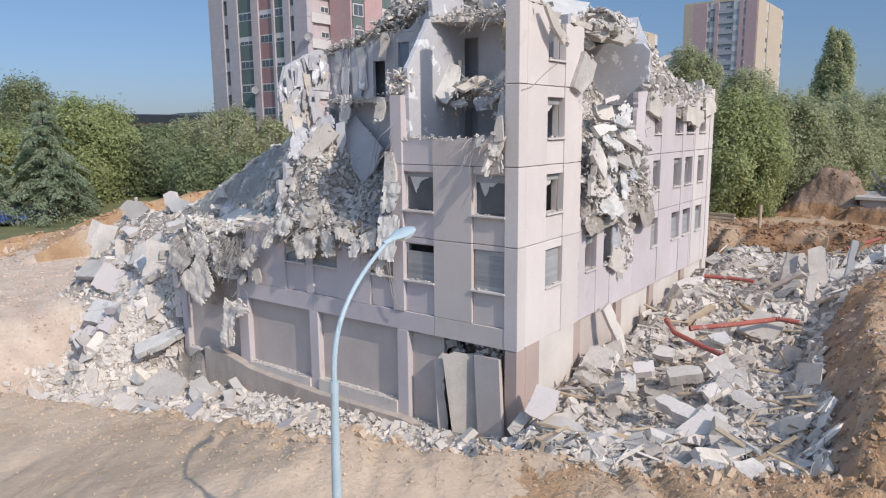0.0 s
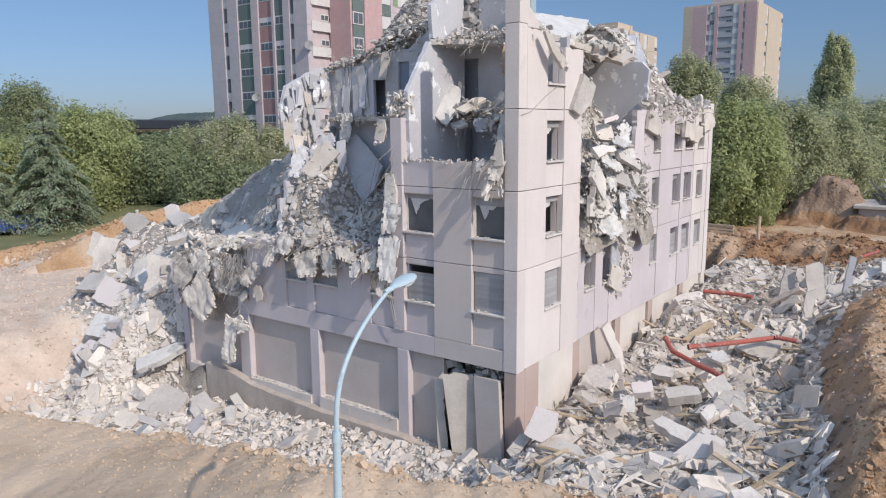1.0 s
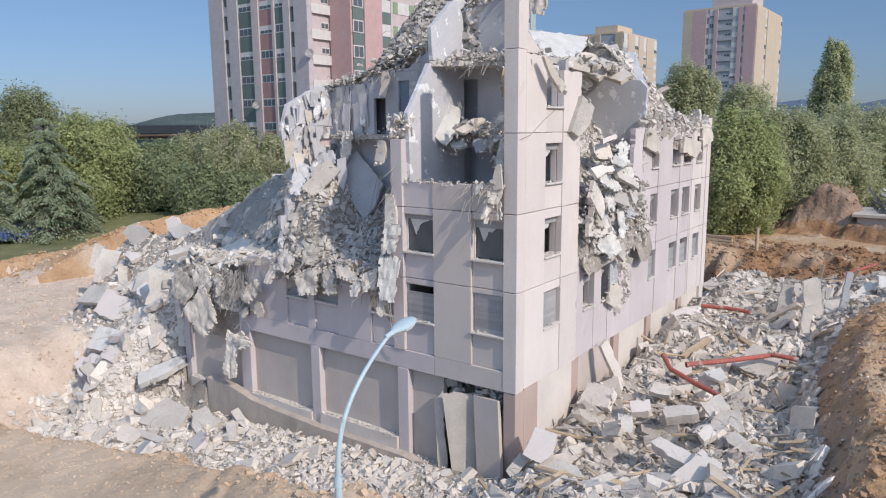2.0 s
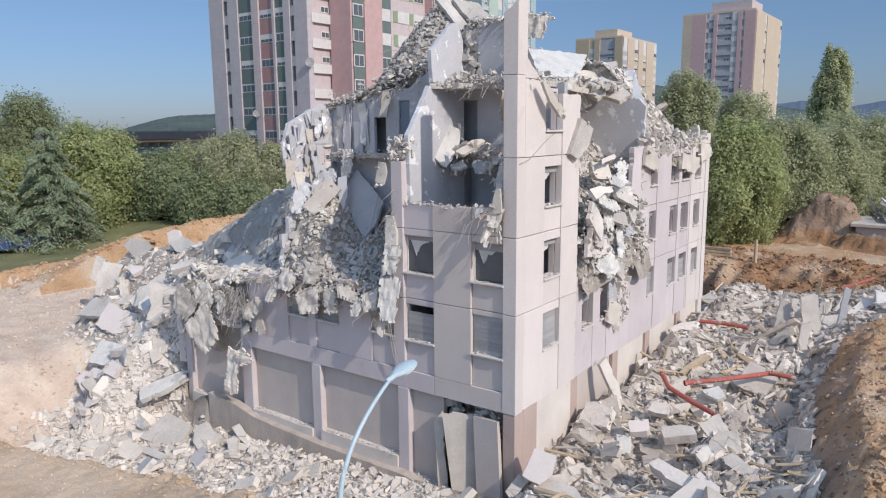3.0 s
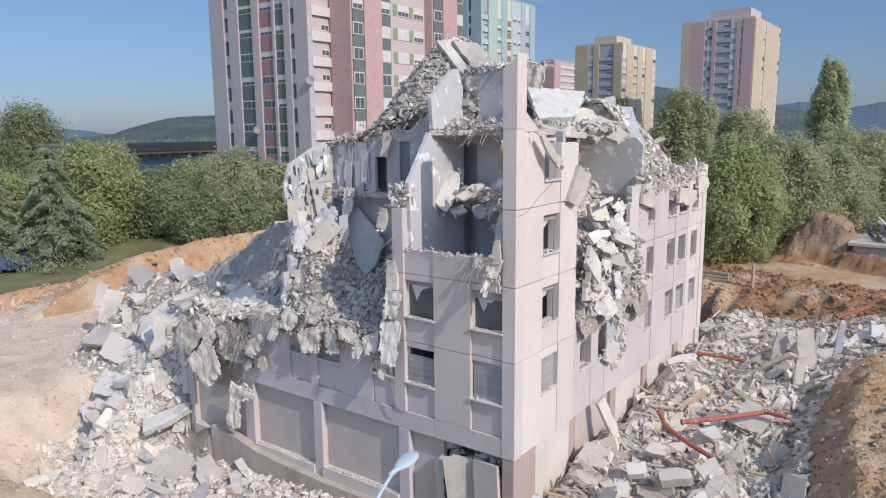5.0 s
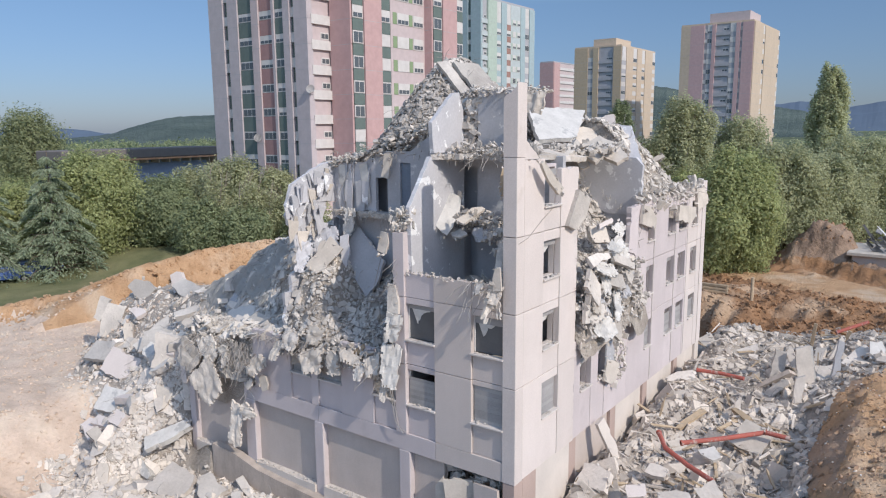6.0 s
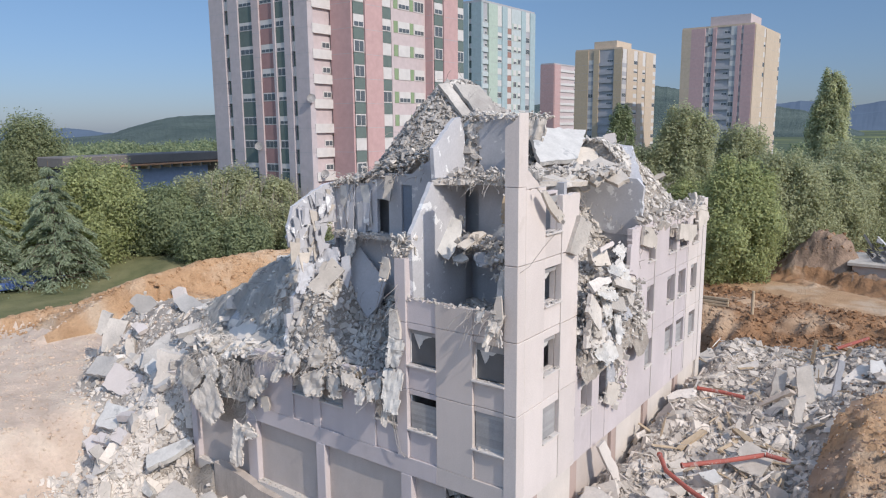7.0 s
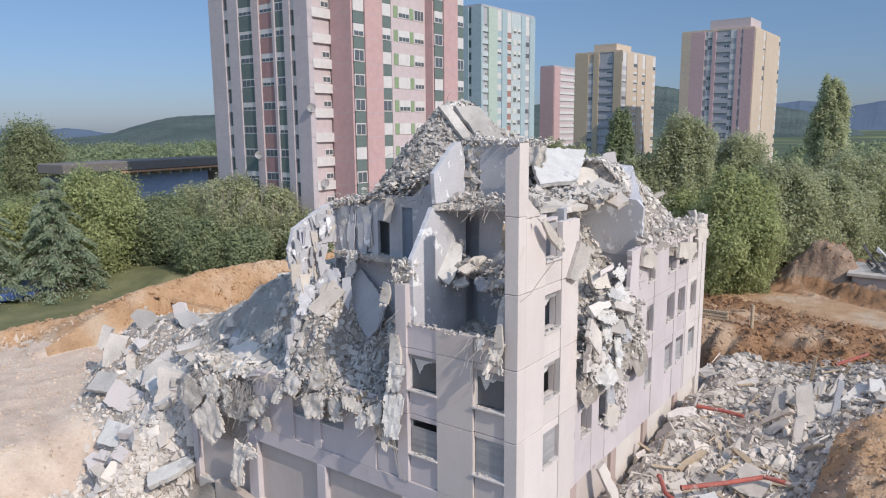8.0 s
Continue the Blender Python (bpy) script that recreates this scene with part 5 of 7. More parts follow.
crumpled("hanging_slab", block, (-5.0, -0.36, 6.78), (0.8, 1.15, 0.07), (84, 3, 14), WHITE)
crumpled("hanging_slab", block, (-5.05, -0.5, 5.3), (0.95, 1.7, 0.07), (74, 4, 12), WHITE)
loose("hanging_slab", block, (-5.13, -0.20, 7.88), (1.25, 0.53, 0.2), (-22, -83, 119), CONCRETE)
crumpled("hanging_slab", block, (-6.08, -0.42, 5.05), (0.9, 0.8, 0.08), (64, -24, 16), SLABC)
crumpled("hanging_slab", block, (-7.3, -0.4, 5.2), (1.2, 0.6, 0.08), (50, 12, 8), SLABC)
crumpled("hanging_slab", block, (-10.9, -0.38, 5.3), (1.1, 0.9, 0.08), (60, 10, -6), CONCRETE)
crumpled("hanging_slab", block, (-0.42, -0.3, 8.75), (0.6, 0.8, 0.07), (76, 8, 10), SLABC)
crumpled("hanging_slab", block, (-0.35, -0.22, 8.2), (0.35, 0.7, 0.06), (84, -8, 6), CONCRETE)
crumpled("hanging_slab", block, (-0.62, -0.35, 8.35), (0.4, 1.3, 0.06), (70, 10, 12), SLABC)
crumpled("hanging_slab", block, (-1.15, -0.28, 8.8), (0.5, 0.45, 0.06), (55, -10, -8), CONCRETE)
crumpled("hanging_slab", block, (-5.35, -0.55, 4.3), (0.45, 1.0, 0.06), (72, 6, 20), SLABC)
crumpled("hanging_slab", block, (-6.7, -0.55, 4.75), (0.6, 0.8, 0.06), (62, -8, 6), CONCRETE)
crumpled("hanging_slab", block, (-11.7, -0.5, 4.7), (0.7, 1.0, 0.07), (66, 12, -8), SLABC)
crumpled("hanging_slab", block, (-1.5, 2.5, 9.9), (0.9, 1.2, 0.07), (82, 6, 8), GREYWALL)
crumpled("hanging_slab", block, (-0.75, 1.9, 9.6), (0.5, 1.6, 0.07), (86, -5, 18), SLABC)
crumpled("hanging_slab", block, (-0.4, 0.5, 9.6), (0.5, 1.3, 0.06), (84, 4, 24), WHITE)
crumpled("hanging_slab", block, (-2.9, 2.8, 10.2), (1.0, 0.6, 0.07), (60, 0, 12), GREYWALL)
crumpled("hanging_slab", block, (-0.9, 3.2, 15.3), (0.9, 0.8, 0.07), (80, 6, 10), SLABC)
crumpled("hanging_slab", block, (-11.6, 1.2, 8.7), (0.7, 1.4, 0.08), (80, 14, 42), PLASTER)
crumpled("hanging_slab", block, (-11.5, 2.6, 9.1), (1.6, 1.6, 0.08), (70, -8, 20), PLASTER)
crumpled("hanging_slab", block, (-10.6, 3.2, 10.1), (0.7, 1.3, 0.06), (84, 4, 10), WHITE)
loose("hanging_slab", block, (-18.28, -0.47, 3.28), (1.81, 1.40, 0.35), (82, 26, 4), SLABC)
loose("hanging_slab", block, (-16.74, -0.55, 2.20), (2.10, 1.92, 0.2), (80, -44, 14), SLABC)
loose("hanging_slab", block, (-16.85, -0.31, 3.84), (1.60, 1.15, 0.3), (-77, -59, 175), CONCRETE)
loose("hanging_slab", block, (-15.64, -0.30, 3.72), (1.19, 0.59, 0.2), (-68, -72, 166), CONCRETE)
loose("hanging_slab", block, (-13.13, -0.40, 3.70), (1.49, 0.64, 0.25), (81, -43, 13), SLABC)
loose("hanging_slab", block, (-12.96, -0.30, 2.88), (0.76, 0.47, 0.15), (-71, -68, 170), SLABC)
loose("hanging_slab", block, (-14.04, -0.30, 2.56), (0.59, 0.32, 0.15), (81, -43, 13), SLABC)
loose("hanging_slab", block, (-14.97, -0.35, 0.35), (2.47, 0.81, 0.15), (33, -82, 64), SLABC)
loose("hanging_slab", block, (-14.16, -0.31, 1.22), (0.99, 0.71, 0.12), (81, 40, 1), SLABC)
loose("hanging_slab", block, (-19.40, -0.20, 1.96), (1.00, 0.42, 0.2), (-62, -76, 159), CREAM)
loose("hanging_slab", block, (-7.12, -0.09, 5.43), (0.91, 0.28, 0.1), (82, -35, 12), WOOD)
loose("hanging_slab", block, (-9.54, -0.10, 5.69), (1.05, 0.84, 0.2), (83, 5, 6), SLABC)
loose("hanging_slab", block, (-15.23, 0.10, 3.55), (1.30, 1.15, 0.2), (68, -72, 28), CONCRETE)
loose("hanging_slab", block, (-8.41, 3.41, 12.73), (1.14, 0.43, 0.12), (51, -81, 56), SLABC)
loose("hanging_slab", block, (-10.30, 2.58, 8.77), (1.78, 0.52, 0.15), (-26, -70, 136), PLASTER)
loose("hanging_slab", block, (-9.56, 3.07, 8.33), (3.27, 1.88, 0.18), (61, 33, -10), GREYWALL)
loose("hanging_slab", block, (-5.62, -0.10, 10.00), (0.91, 0.50, 0.12), (63, -78, 32), SLABC)
loose("hanging_slab", block, (-10.79, 1.71, 8.68), (1.90, 0.92, 0.15), (54, -46, 54), SLABC)
loose("hanging_slab", block, (-11.00, 1.79, 8.68), (1.52, 0.60, 0.15), (13, -70, 97), SLABC)
loose("hanging_slab", block, (-4.28, 2.45, 11.09), (1.94, 0.94, 0.12), (44, -45, 81), WHITE)
loose("hanging_slab", block, (-3.44, 2.71, 11.01), (1.25, 0.48, 0.15), (27, -25, 70), SLABC)
loose("hanging_slab", block, (-1.15, 1.36, 12.40), (1.17, 0.20, 0.08), (30, -84, 89), WOOD)
loose("hanging_slab", block, (-0.51, 0.25, 9.96), (1.15, 0.35, 0.05), (24, -84, 83), WHITE)
loose("hanging_slab", block, (-3.77, 2.36, 10.25), (0.59, 0.49, 0.15), (30, -17, 49), WHITE)
loose("hanging_slab", block, (-0.35, -0.3, 9.28), (0.90, 0.36, 0.12), (-51, -81, 147), SLABC)


def sheet(name, corners, thick, material, parent, rough=0.08):
    """A slab spanned between four corners in space."""
    c = [Vector(v) for v in corners]
    mid = sum(c, Vector()) / 4
    u = (c[1] - c[0]).normalized()
    n = (c[1] - c[0]).cross(c[3] - c[0]).normalized()
    n = n if n.z > 0 else -n
    v = n.cross(u)
    m = Matrix((u, v, n)).transposed().to_4x4()
    m.translation = mid - n * thick
    part(name, ragged([((p - mid).dot(u), (p - mid).dot(v)) for p in c], range(4), thick, m, srng, rough, 0.25), material, parent)


sheet("roof_slab", ((-5.05, 9.9, 15.4), (-3.4, 12.9, 15.2), (-2.3, 9.7, 13.95), (-3.1, 7.6, 13.85)), 0.22, WHITE, block)
sheet("roof_slab", ((-2.4, 5.4, 13.7), (-0.2, 6.4, 13.2), (-0.1, 4.4, 13.25), (-1.6, 3.9, 13.6)), 0.2, SLABC, block)
sheet("fallen_slab", ((-3.9, 11.75, 13.15), (0.05, 11.75, 12.85), (-1.3, 14.4, 13.7), (-3.3, 13.6, 14.95)), 0.2, PLASTER, HEAPS[4])
sheet("fallen_slab", ((-3.3, 9.6, 13.2), (-1.7, 11.5, 13.2), (-2.5, 12.2, 14.4), (-3.9, 11.4, 14.6)), 0.2, SLABC, HEAPS[4])

# more large slabs low in the left heap
for k in range(20):
    x, y = srng.uniform(-24.5, -20.0), srng.uniform(-4.2, 1.5)
    if k > 11:
        x, y = srng.uniform(-17, -4), srng.uniform(-5.5, -1.5)
    loose("fallen_slab", HEAPS[7] if k < 12 else HEAPS[6], (x, y, terrain(x, y) + 0.2), (srng.uniform(0.8, 1.7), srng.uniform(0.5, 1.1), srng.uniform(0.15, 0.35)), (srng.uniform(-5, 55), srng.gauss(0, 22), srng.uniform(-40, 40)), (SLABC, CREAM, CONCRETE, WHITE)[k % 4])
# dust-white membrane draped over the slope of collapsed floors
def drape(parent, x0, x1, y0, y1, nx_, ny_, height, material, seed):
    r = random.Random(seed)
    bm = bmesh.new()
    grid = []
    for j in range(ny_ + 1):
        row = []
        for i in range(nx_ + 1):
            u, v = i / nx_, j / ny_
            rim = (i in (0, nx_)) or (j in (0, ny_))
            x = x0 + (x1 - x0) * u + (r.uniform(-0.16, 0.16) if rim else 0)
            y = y0 + (y1 - y0) * v + 0.5 * fbm(u * 3, 0.5, 1.0, 3, seed) + (r.uniform(-0.16, 0.16) if rim else 0)
            fold = 0.22 * abs(fbm(x, y, 0.9, 4, seed + 1.0)) + 0.12 * fbm(x * 1.3 + y, y - x, 1.1, 3, seed + 2.0)
            row.append(bm.verts.new((x, y, height(x, y) + 0.14 + fold - (0.14 if rim else 0))))
        grid.append(row)
    for j in range(ny_):
        for i in range(nx_):
            bm.faces.new((grid[j][i], grid[j][i + 1], grid[j + 1][i + 1], grid[j + 1][i]))
    bmesh.ops.solidify(bm, geom=bm.faces[:], thickness=0.04)
    part("torn_membrane", bm, material, parent)


def heap_top(x, y):
    return max(h_left(x, y) if x > -19.6 else -9.0, terrain(x, y) if x < -19.2 else -9.0)


drape(HEAPS[2], -22.6, -16.4, 2.75, 5.0, 34, 16, heap_top, WHITE, 3)
drape(HEAPS[2], -20.6, -18.6, 1.6, 3.0, 14, 10, heap_top, WHITE, 8)
for corners, mat_ in ((((-18.9, 2.1, 4.72), (-17.0, 1.75, 4.62), (-16.5, 2.7, 5.3), (-18.2, 3.2, 5.55)), PALEBASE), (((-20.0, 2.55, 5.05), (-18.8, 2.35, 4.9), (-18.5, 3.1, 5.65), (-19.8, 3.3, 5.75)), GREYWALL),
                      (((-16.0, 0.9, 4.95), (-14.6, 0.8, 5.05), (-14.4, 1.7, 5.45), (-15.9, 1.9, 5.35)), SLABC), (((-14.2, 2.6, 6.1), (-13.1, 2.5, 6.3), (-12.8, 3.5, 7.6), (-14.0, 3.6, 7.4)), GREYWALL)):
    sheet("fallen_slab", corners, 0.2, mat_, HEAPS[2], 0.05)
# large broken slabs near the pit edge
for k in range(16):
    x, y = srng.uniform(1.5, 9.0), srng.uniform(-4.6, 4.5)
    if y < pit_edge(x) + 1.6:
        y += 2.5
    loose("fallen_slab", HEAPS[5], (x, y, terrain(x, y) + 0.3), (srng.uniform(1.0, 2.3), srng.uniform(0.6, 1.2), srng.uniform(0.2, 0.4)), (srng.uniform(0, 38), srng.gauss(0, 16), srng.uniform(-60, 60)), (EARTHY, SLABC, PALEBASE, EARTHY)[k % 4])
# a slab leaning at the top of the heap
sheet("fallen_slab", ((-7.5, 6.0, 17.35), (-6.1, 5.9, 15.9), (-5.75, 6.3, 15.95), (-7.2, 6.4, 17.4)), 0.2, ROOFDUST, HEAPS[0], 0.03)
sheet("fallen_slab", ((-7.0, 6.5, 17.3), (-5.7, 6.3, 15.95), (-4.7, 7.6, 16.0), (-6.5, 7.8, 17.25)), 0.18, ROOFDUST, HEAPS[0], 0.05)
# upright slabs at the back of the yard
for c, mat_ in ((((6.55, 17.3, 1.0), (7.32, 17.6, 1.3), (6.8, 17.7, 3.55), (6.2, 17.5, 3.3)), SLABC), (((5.0, 17.2, 1.0), (5.7, 17.5, 1.0), (5.75, 17.9, 2.95), (5.25, 17.7, 3.1)), CONCRETE), (((7.8, 17.9, 2.0), (8.1, 18.0, 1.9), (8.25, 18.3, 3.8), (8.0, 18.2, 3.9)), GREYWALL),
                (((4.3, 16.6, 1.2), (4.6, 17.0, 1.1), (6.3, 17.3, 2.1), (6.0, 17.0, 2.4)), PLINTH)):
    sheet("leaning_slab", c, 0.22, mat_, HEAPS[5], 0.05)
# torn strips of wallboard hanging from the edge of the left room
for k in range(52):
    y = srng.uniform(0.7, 3.7)
    top = line(y, ((0.66, 10.9), (1.07, 12.0), (2.5, 12.6), (3.7, 12.9)))
    low = line(y, ((0.66, 10.0), (1.3, 9.4), (2.0, 8.4), (3.7, 8.2)))
    h, w = srng.uniform(0.2, 0.55), srng.uniform(0.12, 0.4)
    z = max(low + h, top - (top - low - h) * srng.random() ** 1.2)
    m = Matrix.Translation((-11.95 + srng.uniform(-0.06, 0.22), y, z)) @ pose(0, 0, 0, srng.gauss(0, 4), srng.gauss(0, 5), srng.gauss(0, 10)) @ SIDE
    part("wallboard_strip", ragged(((-w * srng.uniform(0.3, 1), -h * 2), (w * srng.uniform(0, 1), -h * 2 + srng.uniform(0, 0.5)), (w, -0.1), (-w, 0)), range(4), 0.04, m, srng, 0.05, 0.17), (PLASTER, SLABC, PLASTER, GREYWALL)[k % 4], block)
for k in range(14):
    x = srng.uniform(-12.0, -9.6)
    h, w = srng.uniform(0.4, 1.0), srng.uniform(0.06, 0.3)
    m = Matrix.Translation((x, 3.72 - 0.04 * (k % 3), 12.85 - srng.random() ** 2 * 1.2)) @ pose(0, 0, 0, srng.gauss(0, 2), srng.gauss(0, 6), srng.gauss(0, 6)) @ FRONT
    part("wallboard_strip", ragged(((-w, -h * 2), (w * 0.4, -h * 2 - 0.15), (w, 0), (-w, 0)), range(4), 0.03, m, srng, 0.03, 0.2), (WHITE, PLASTER, GREYWALL, PLASTER)[k % 4], block)

for parent in [block] + HEAPS:
    if parent.name in CRUMBS:
        ob = new("small_rubble", joined("small_rubble", CRUMBS[parent.name], CONCRETE))
        ob.parent = parent
        tagged(ob, kind="stuff")


def bars(parent, runs, seed, r0=0.012):
    """Bent reinforcing bars and torn wires that stick out along broken edges."""
    r = random.Random(seed)
    bm = bmesh.new()
    for a, b, n, length, out in runs:
        a, b, out = Vector(a), Vector(b), Vector(out)
        for _ in range(n):
            p = a.lerp(b, r.random()) + Vector((r.gauss(0, 0.06), r.gauss(0, 0.06), r.gauss(0, 0.06)))
            d = (out + Vector((r.gauss(0, 0.5), r.gauss(0, 0.5), r.gauss(0, 0.5)))).normalized()
            s = length * r.uniform(0.4, 1.2) / 4
            pts = [p]
            for _ in range(4):
                d = (d + Vector((r.gauss(0, 0.25), r.gauss(0, 0.25), r.gauss(-0.22, 0.2)))).normalized()
                p = p + d * s
                pts.append(p)
            add_tube(bm, pts, r0, r0 * 0.8, 4)
    part("bent_bar", bm, STEEL_PALE, parent, kind="stuff")


STEEL_PALE = surf("dusty_bar", (0.42, 0.39, 0.36), (0.30, 0.27, 0.25), 5, 40, 0.8, 0.1)
bars(block, (((-4.9, 2.6, 13.3), (-0.5, 2.7, 13.3), 16, 0.8, (0, -1, -0.3)), ((-4.2, 2.8, 10.6), (-0.3, 2.7, 10.6), 16, 0.8, (0, -1, -0.5)), ((-11.9, 3.3, 10.5), (-5.3, 3.2, 10.5), 40, 0.6, (0, -0.6, -1)),
             ((-12, 3.8, 13.3), (-5, 3.8, 13.4), 40, 0.6, (0, -1, 0.2)), ((-0.3, 0.3, 15.5), (0.2, 0.4, 15.7), 6, 0.4, (0, 0, 1)), ((0.2, 4.7, 5.5), (0.2, 4.7, 12.8), 45, 0.5, (0.3, 1, -0.2)),
             ((0.2, 11.0, 6), (0.2, 11.3, 10.7), 30, 0.5, (0.3, -1, -0.2)), ((0, 12.4, 11), (0.1, 20.8, 11), 50, 0.5, (0.6, 0, 0.3)), ((-13.9, 0, 5), (-6.4, 0, 5.5), 110, 0.9, (0, -1, -0.1)), ((-18.9, 0, 4.2), (-14, 0, 4.4), 150, 1.4, (0.2, -0.5, -0.8)),
             ((-5.2, -0.1, 5.0), (-5.0, -0.1, 9.5), 26, 0.7, (-0.5, -0.6, -0.6)), ((-0.4, 0, 8.9), (-0.3, 1.5, 13), 30, 0.6, (-0.6, -0.5, -0.3)), ((-3.9, 11.6, 12.5), (0.1, 11.6, 10.3), 20, 0.4, (0, -1, -0.5)), ((-14.5, -0.1, 1.7), (-14.0, -0.1, 4), 20, 0.8, (0, -0.4, -1)),
             ((-1.8, -0.05, 8.9), (-0.2, -0.1, 8.9), 16, 1.3, (-0.1, -1, -0.5)), ((-7.5, -0.1, 5.0), (-5.2, -0.1, 5.2), 26, 1.4, (-0.1, -1, -0.7)), ((-19, -0.1, 3.2), (-14.2, -0.1, 3.8), 60, 1.3, (0, -0.7, -0.8)))
     , 91)
for k, heap in enumerate(HEAPS[:5]):
    fn, area = ((h_roof, (-12, -1, 4.2, 11.5)), (h_room, (-11.8, -5.4, 0.1, 3.6)), (h_left, (-19, -12.2, 0.4, 8)), (h_gap, (-2, 0.7, 5, 11.5)), (h_far, (-3, 0.1, 12.2, 21)))[k]
    r = random.Random(200 + k)
    runs = []
    for _ in range((170, 150, 120, 110, 90)[k]):
        x, y = r.uniform(area[0], area[1]), r.uniform(area[2], area[3])
        runs.append(((x, y, fn(x, y)), (x + 0.2, y, fn(x, y)), 1, 0.9, (0.1, -0.5, 0.7)))
    bars(heap, runs, 300 + k)
for k, spots in ((5, in_yard), (6, at_front), (7, at_left)):
    r = random.Random(400 + k)
    runs = []
    for _ in range((420, 120, 160)[k - 5]):
        x, y = spots(r)
        runs.append(((x, y, terrain(x, y) + 0.1), (x + 0.2, y, terrain(x, y) + 0.1), 1, 1.2, (r.uniform(-1, 1), r.uniform(-1, 1), 0.5)))
    bars(HEAPS[k], runs, 500 + k)
# hanging wires
for pts in (((-6.46, 1.0, 10.38), (-6.74, 1.0, 9.11), (-7.14, 1.0, 7.9), (-7.68, 1.0, 6.15)), ((-6.55, 1.0, 9.12), (-6.89, 1.0, 8.16), (-6.82, 1.0, 6.46)), ((-10.12, 3.3, 13.17), (-11.19, 3.3, 11.56), (-11.66, 3.3, 10.84)),
            ((-5.26, -0.2, 5.8), (-5.22, -0.2, 3.98), (-4.91, -0.2, 2.65), (-4.59, -0.2, 2.6)), ((-5.4, -0.2, 5.6), (-5.3, -0.25, 4.2), (-5.1, -0.2, 2.9), (-4.7, -0.2, 2.5)), ((0.3, 2.99, 11.68), (0.3, 1.73, 11.14), (0.3, 0.74, 10.62), (0.3, 0.09, 10.49))):
    part("cable", tube(pts, 0.014, 0.014, 5), STEEL_PALE, block)
part("steel_pipe", tube(((0.45, 6.1, 9.4), (0.5, 9.2, 9.25)), 0.09, 0.09, 10), STEEL_PALE, HEAPS[3])

# red pipes on the rubble beside the end wall
def on_yard(pts, lift):
    return [(x, y, max(z, terrain(x, y) + lift)) for x, y, z in pts]
for pts in (((3.61, 8.09, 1.18), (5.03, 9.35, 1.29), (6.32, 10.63, 1.41)), ((6.4, 10.6, 1.45), (7.35, 10.64, 1.4)), ((2.56, 8.37, 1.3), (3.22, 7.37, 1.12), (4.43, 6.45, 1.08), (5.6, 5.82, 1.0)), ((1.78, 16.23, 1.71), (3.03, 16.3, 1.74), (4.16, 16.13, 1.75)), ((6.9, 26.2, 2.2), (8.4, 27.4, 2.8))):
    pipe = thing("steel_pipe", "red painted steel pipe lying on rubble", "pipe", group="red pipes")
    part("tube", tube(on_yard(pts, 0.28), 0.1, 0.1, 12), REDPIPE, pipe)
    part("flange", tube([pts_ := on_yard(pts, 0.28)[0], tuple(Vector(pts_).lerp(Vector(on_yard(pts, 0.28)[1]), 0.04))], 0.125, 0.125, 12), REDPIPE, pipe)
# loose timbers and boards
r = random.Random(61)
for _ in range(60):
    x, y = in_yard(r)
    plank = thing("timber_board", "pale broken timber board lying on rubble", "board", (x, y, terrain(x, y) + 0.22), "timber boards")
    plank.rotation_euler = (r.gauss(0, 0.15), r.gauss(0, 0.2), r.uniform(0, 3.14))
    l_ = r.uniform(0.6, 2.4)
    part("board", box((-l_ / 2, -r.uniform(0.04, 0.12), -0.03), (l_ / 2, 0.06, r.uniform(0.0, 0.05)), 0.006), WOOD, plank)
for k in range(3):
    plank = thing("timber_beam", "weathered timber beam stacked on the earth bank", "beam", (-1.6, 31.2, terrain(-1.6, 31.2) + 0.2 + 0.22 * k), "timber beams")
    plank.rotation_euler = (0, 0, 0.1 - 0.05 * k)
    part("beam", box((-0.95, -0.12, -0.09), (0.95, 0.12, 0.09), 0.015), WOOD, plank)
for x, y, lean in ((5.9, 24.3, 6), (7.3, 23.6, 24)):
    post = thing("timber_post", "old timber post standing in the rubble", "post", (x, y, terrain(x, y)), "timber posts")
    post.rotation_euler = (0, radians(lean), 0)
    part("post", box((-0.09, -0.07, -0.5), (0.09, 0.07, 1.5), 0.015), WOOD, post)
# stake in the rear bank
stake = thing("wooden_stake", "upright wooden stake in the earth bank", "stake", (0.9, 31.5, terrain(0.9, 31.5)))
part("stake", tube([(0, 0, -0.8), (0, 0, 1.7)], 0.12, 0.11, 8), WOOD, stake)


# ---- street lamp ----
lamp = thing("street_lamp", "pale blue painted steel street lamp with a curved arm", "street lamp", (4.93, -13.3, terrain(4.93, -13.3)))
base_z = lamp.location.z
part("pole", tube([(0, 0, -0.2), (0, 0.02, 2.5), (0, 0.05, 5.55 - base_z)], 0.085, 0.058, 14), LAMPBLUE, lamp)
part("collar", tube([(0, 0.04, 5.5 - base_z), (0, 0.05, 5.66 - base_z)], 0.072, 0.066, 14), LAMPBLUE, lamp)
arm_pts = []
for i in range(13):
    t = i / 12
    arm_pts.append((-0.14 * t ** 2.0, 0.05 + 1.45 * t ** 2.3, 5.6 - base_z + 1.95 * t ** 0.86))
part("arm", tube(arm_pts, 0.045, 0.03, 12), LAMPBLUE, lamp)
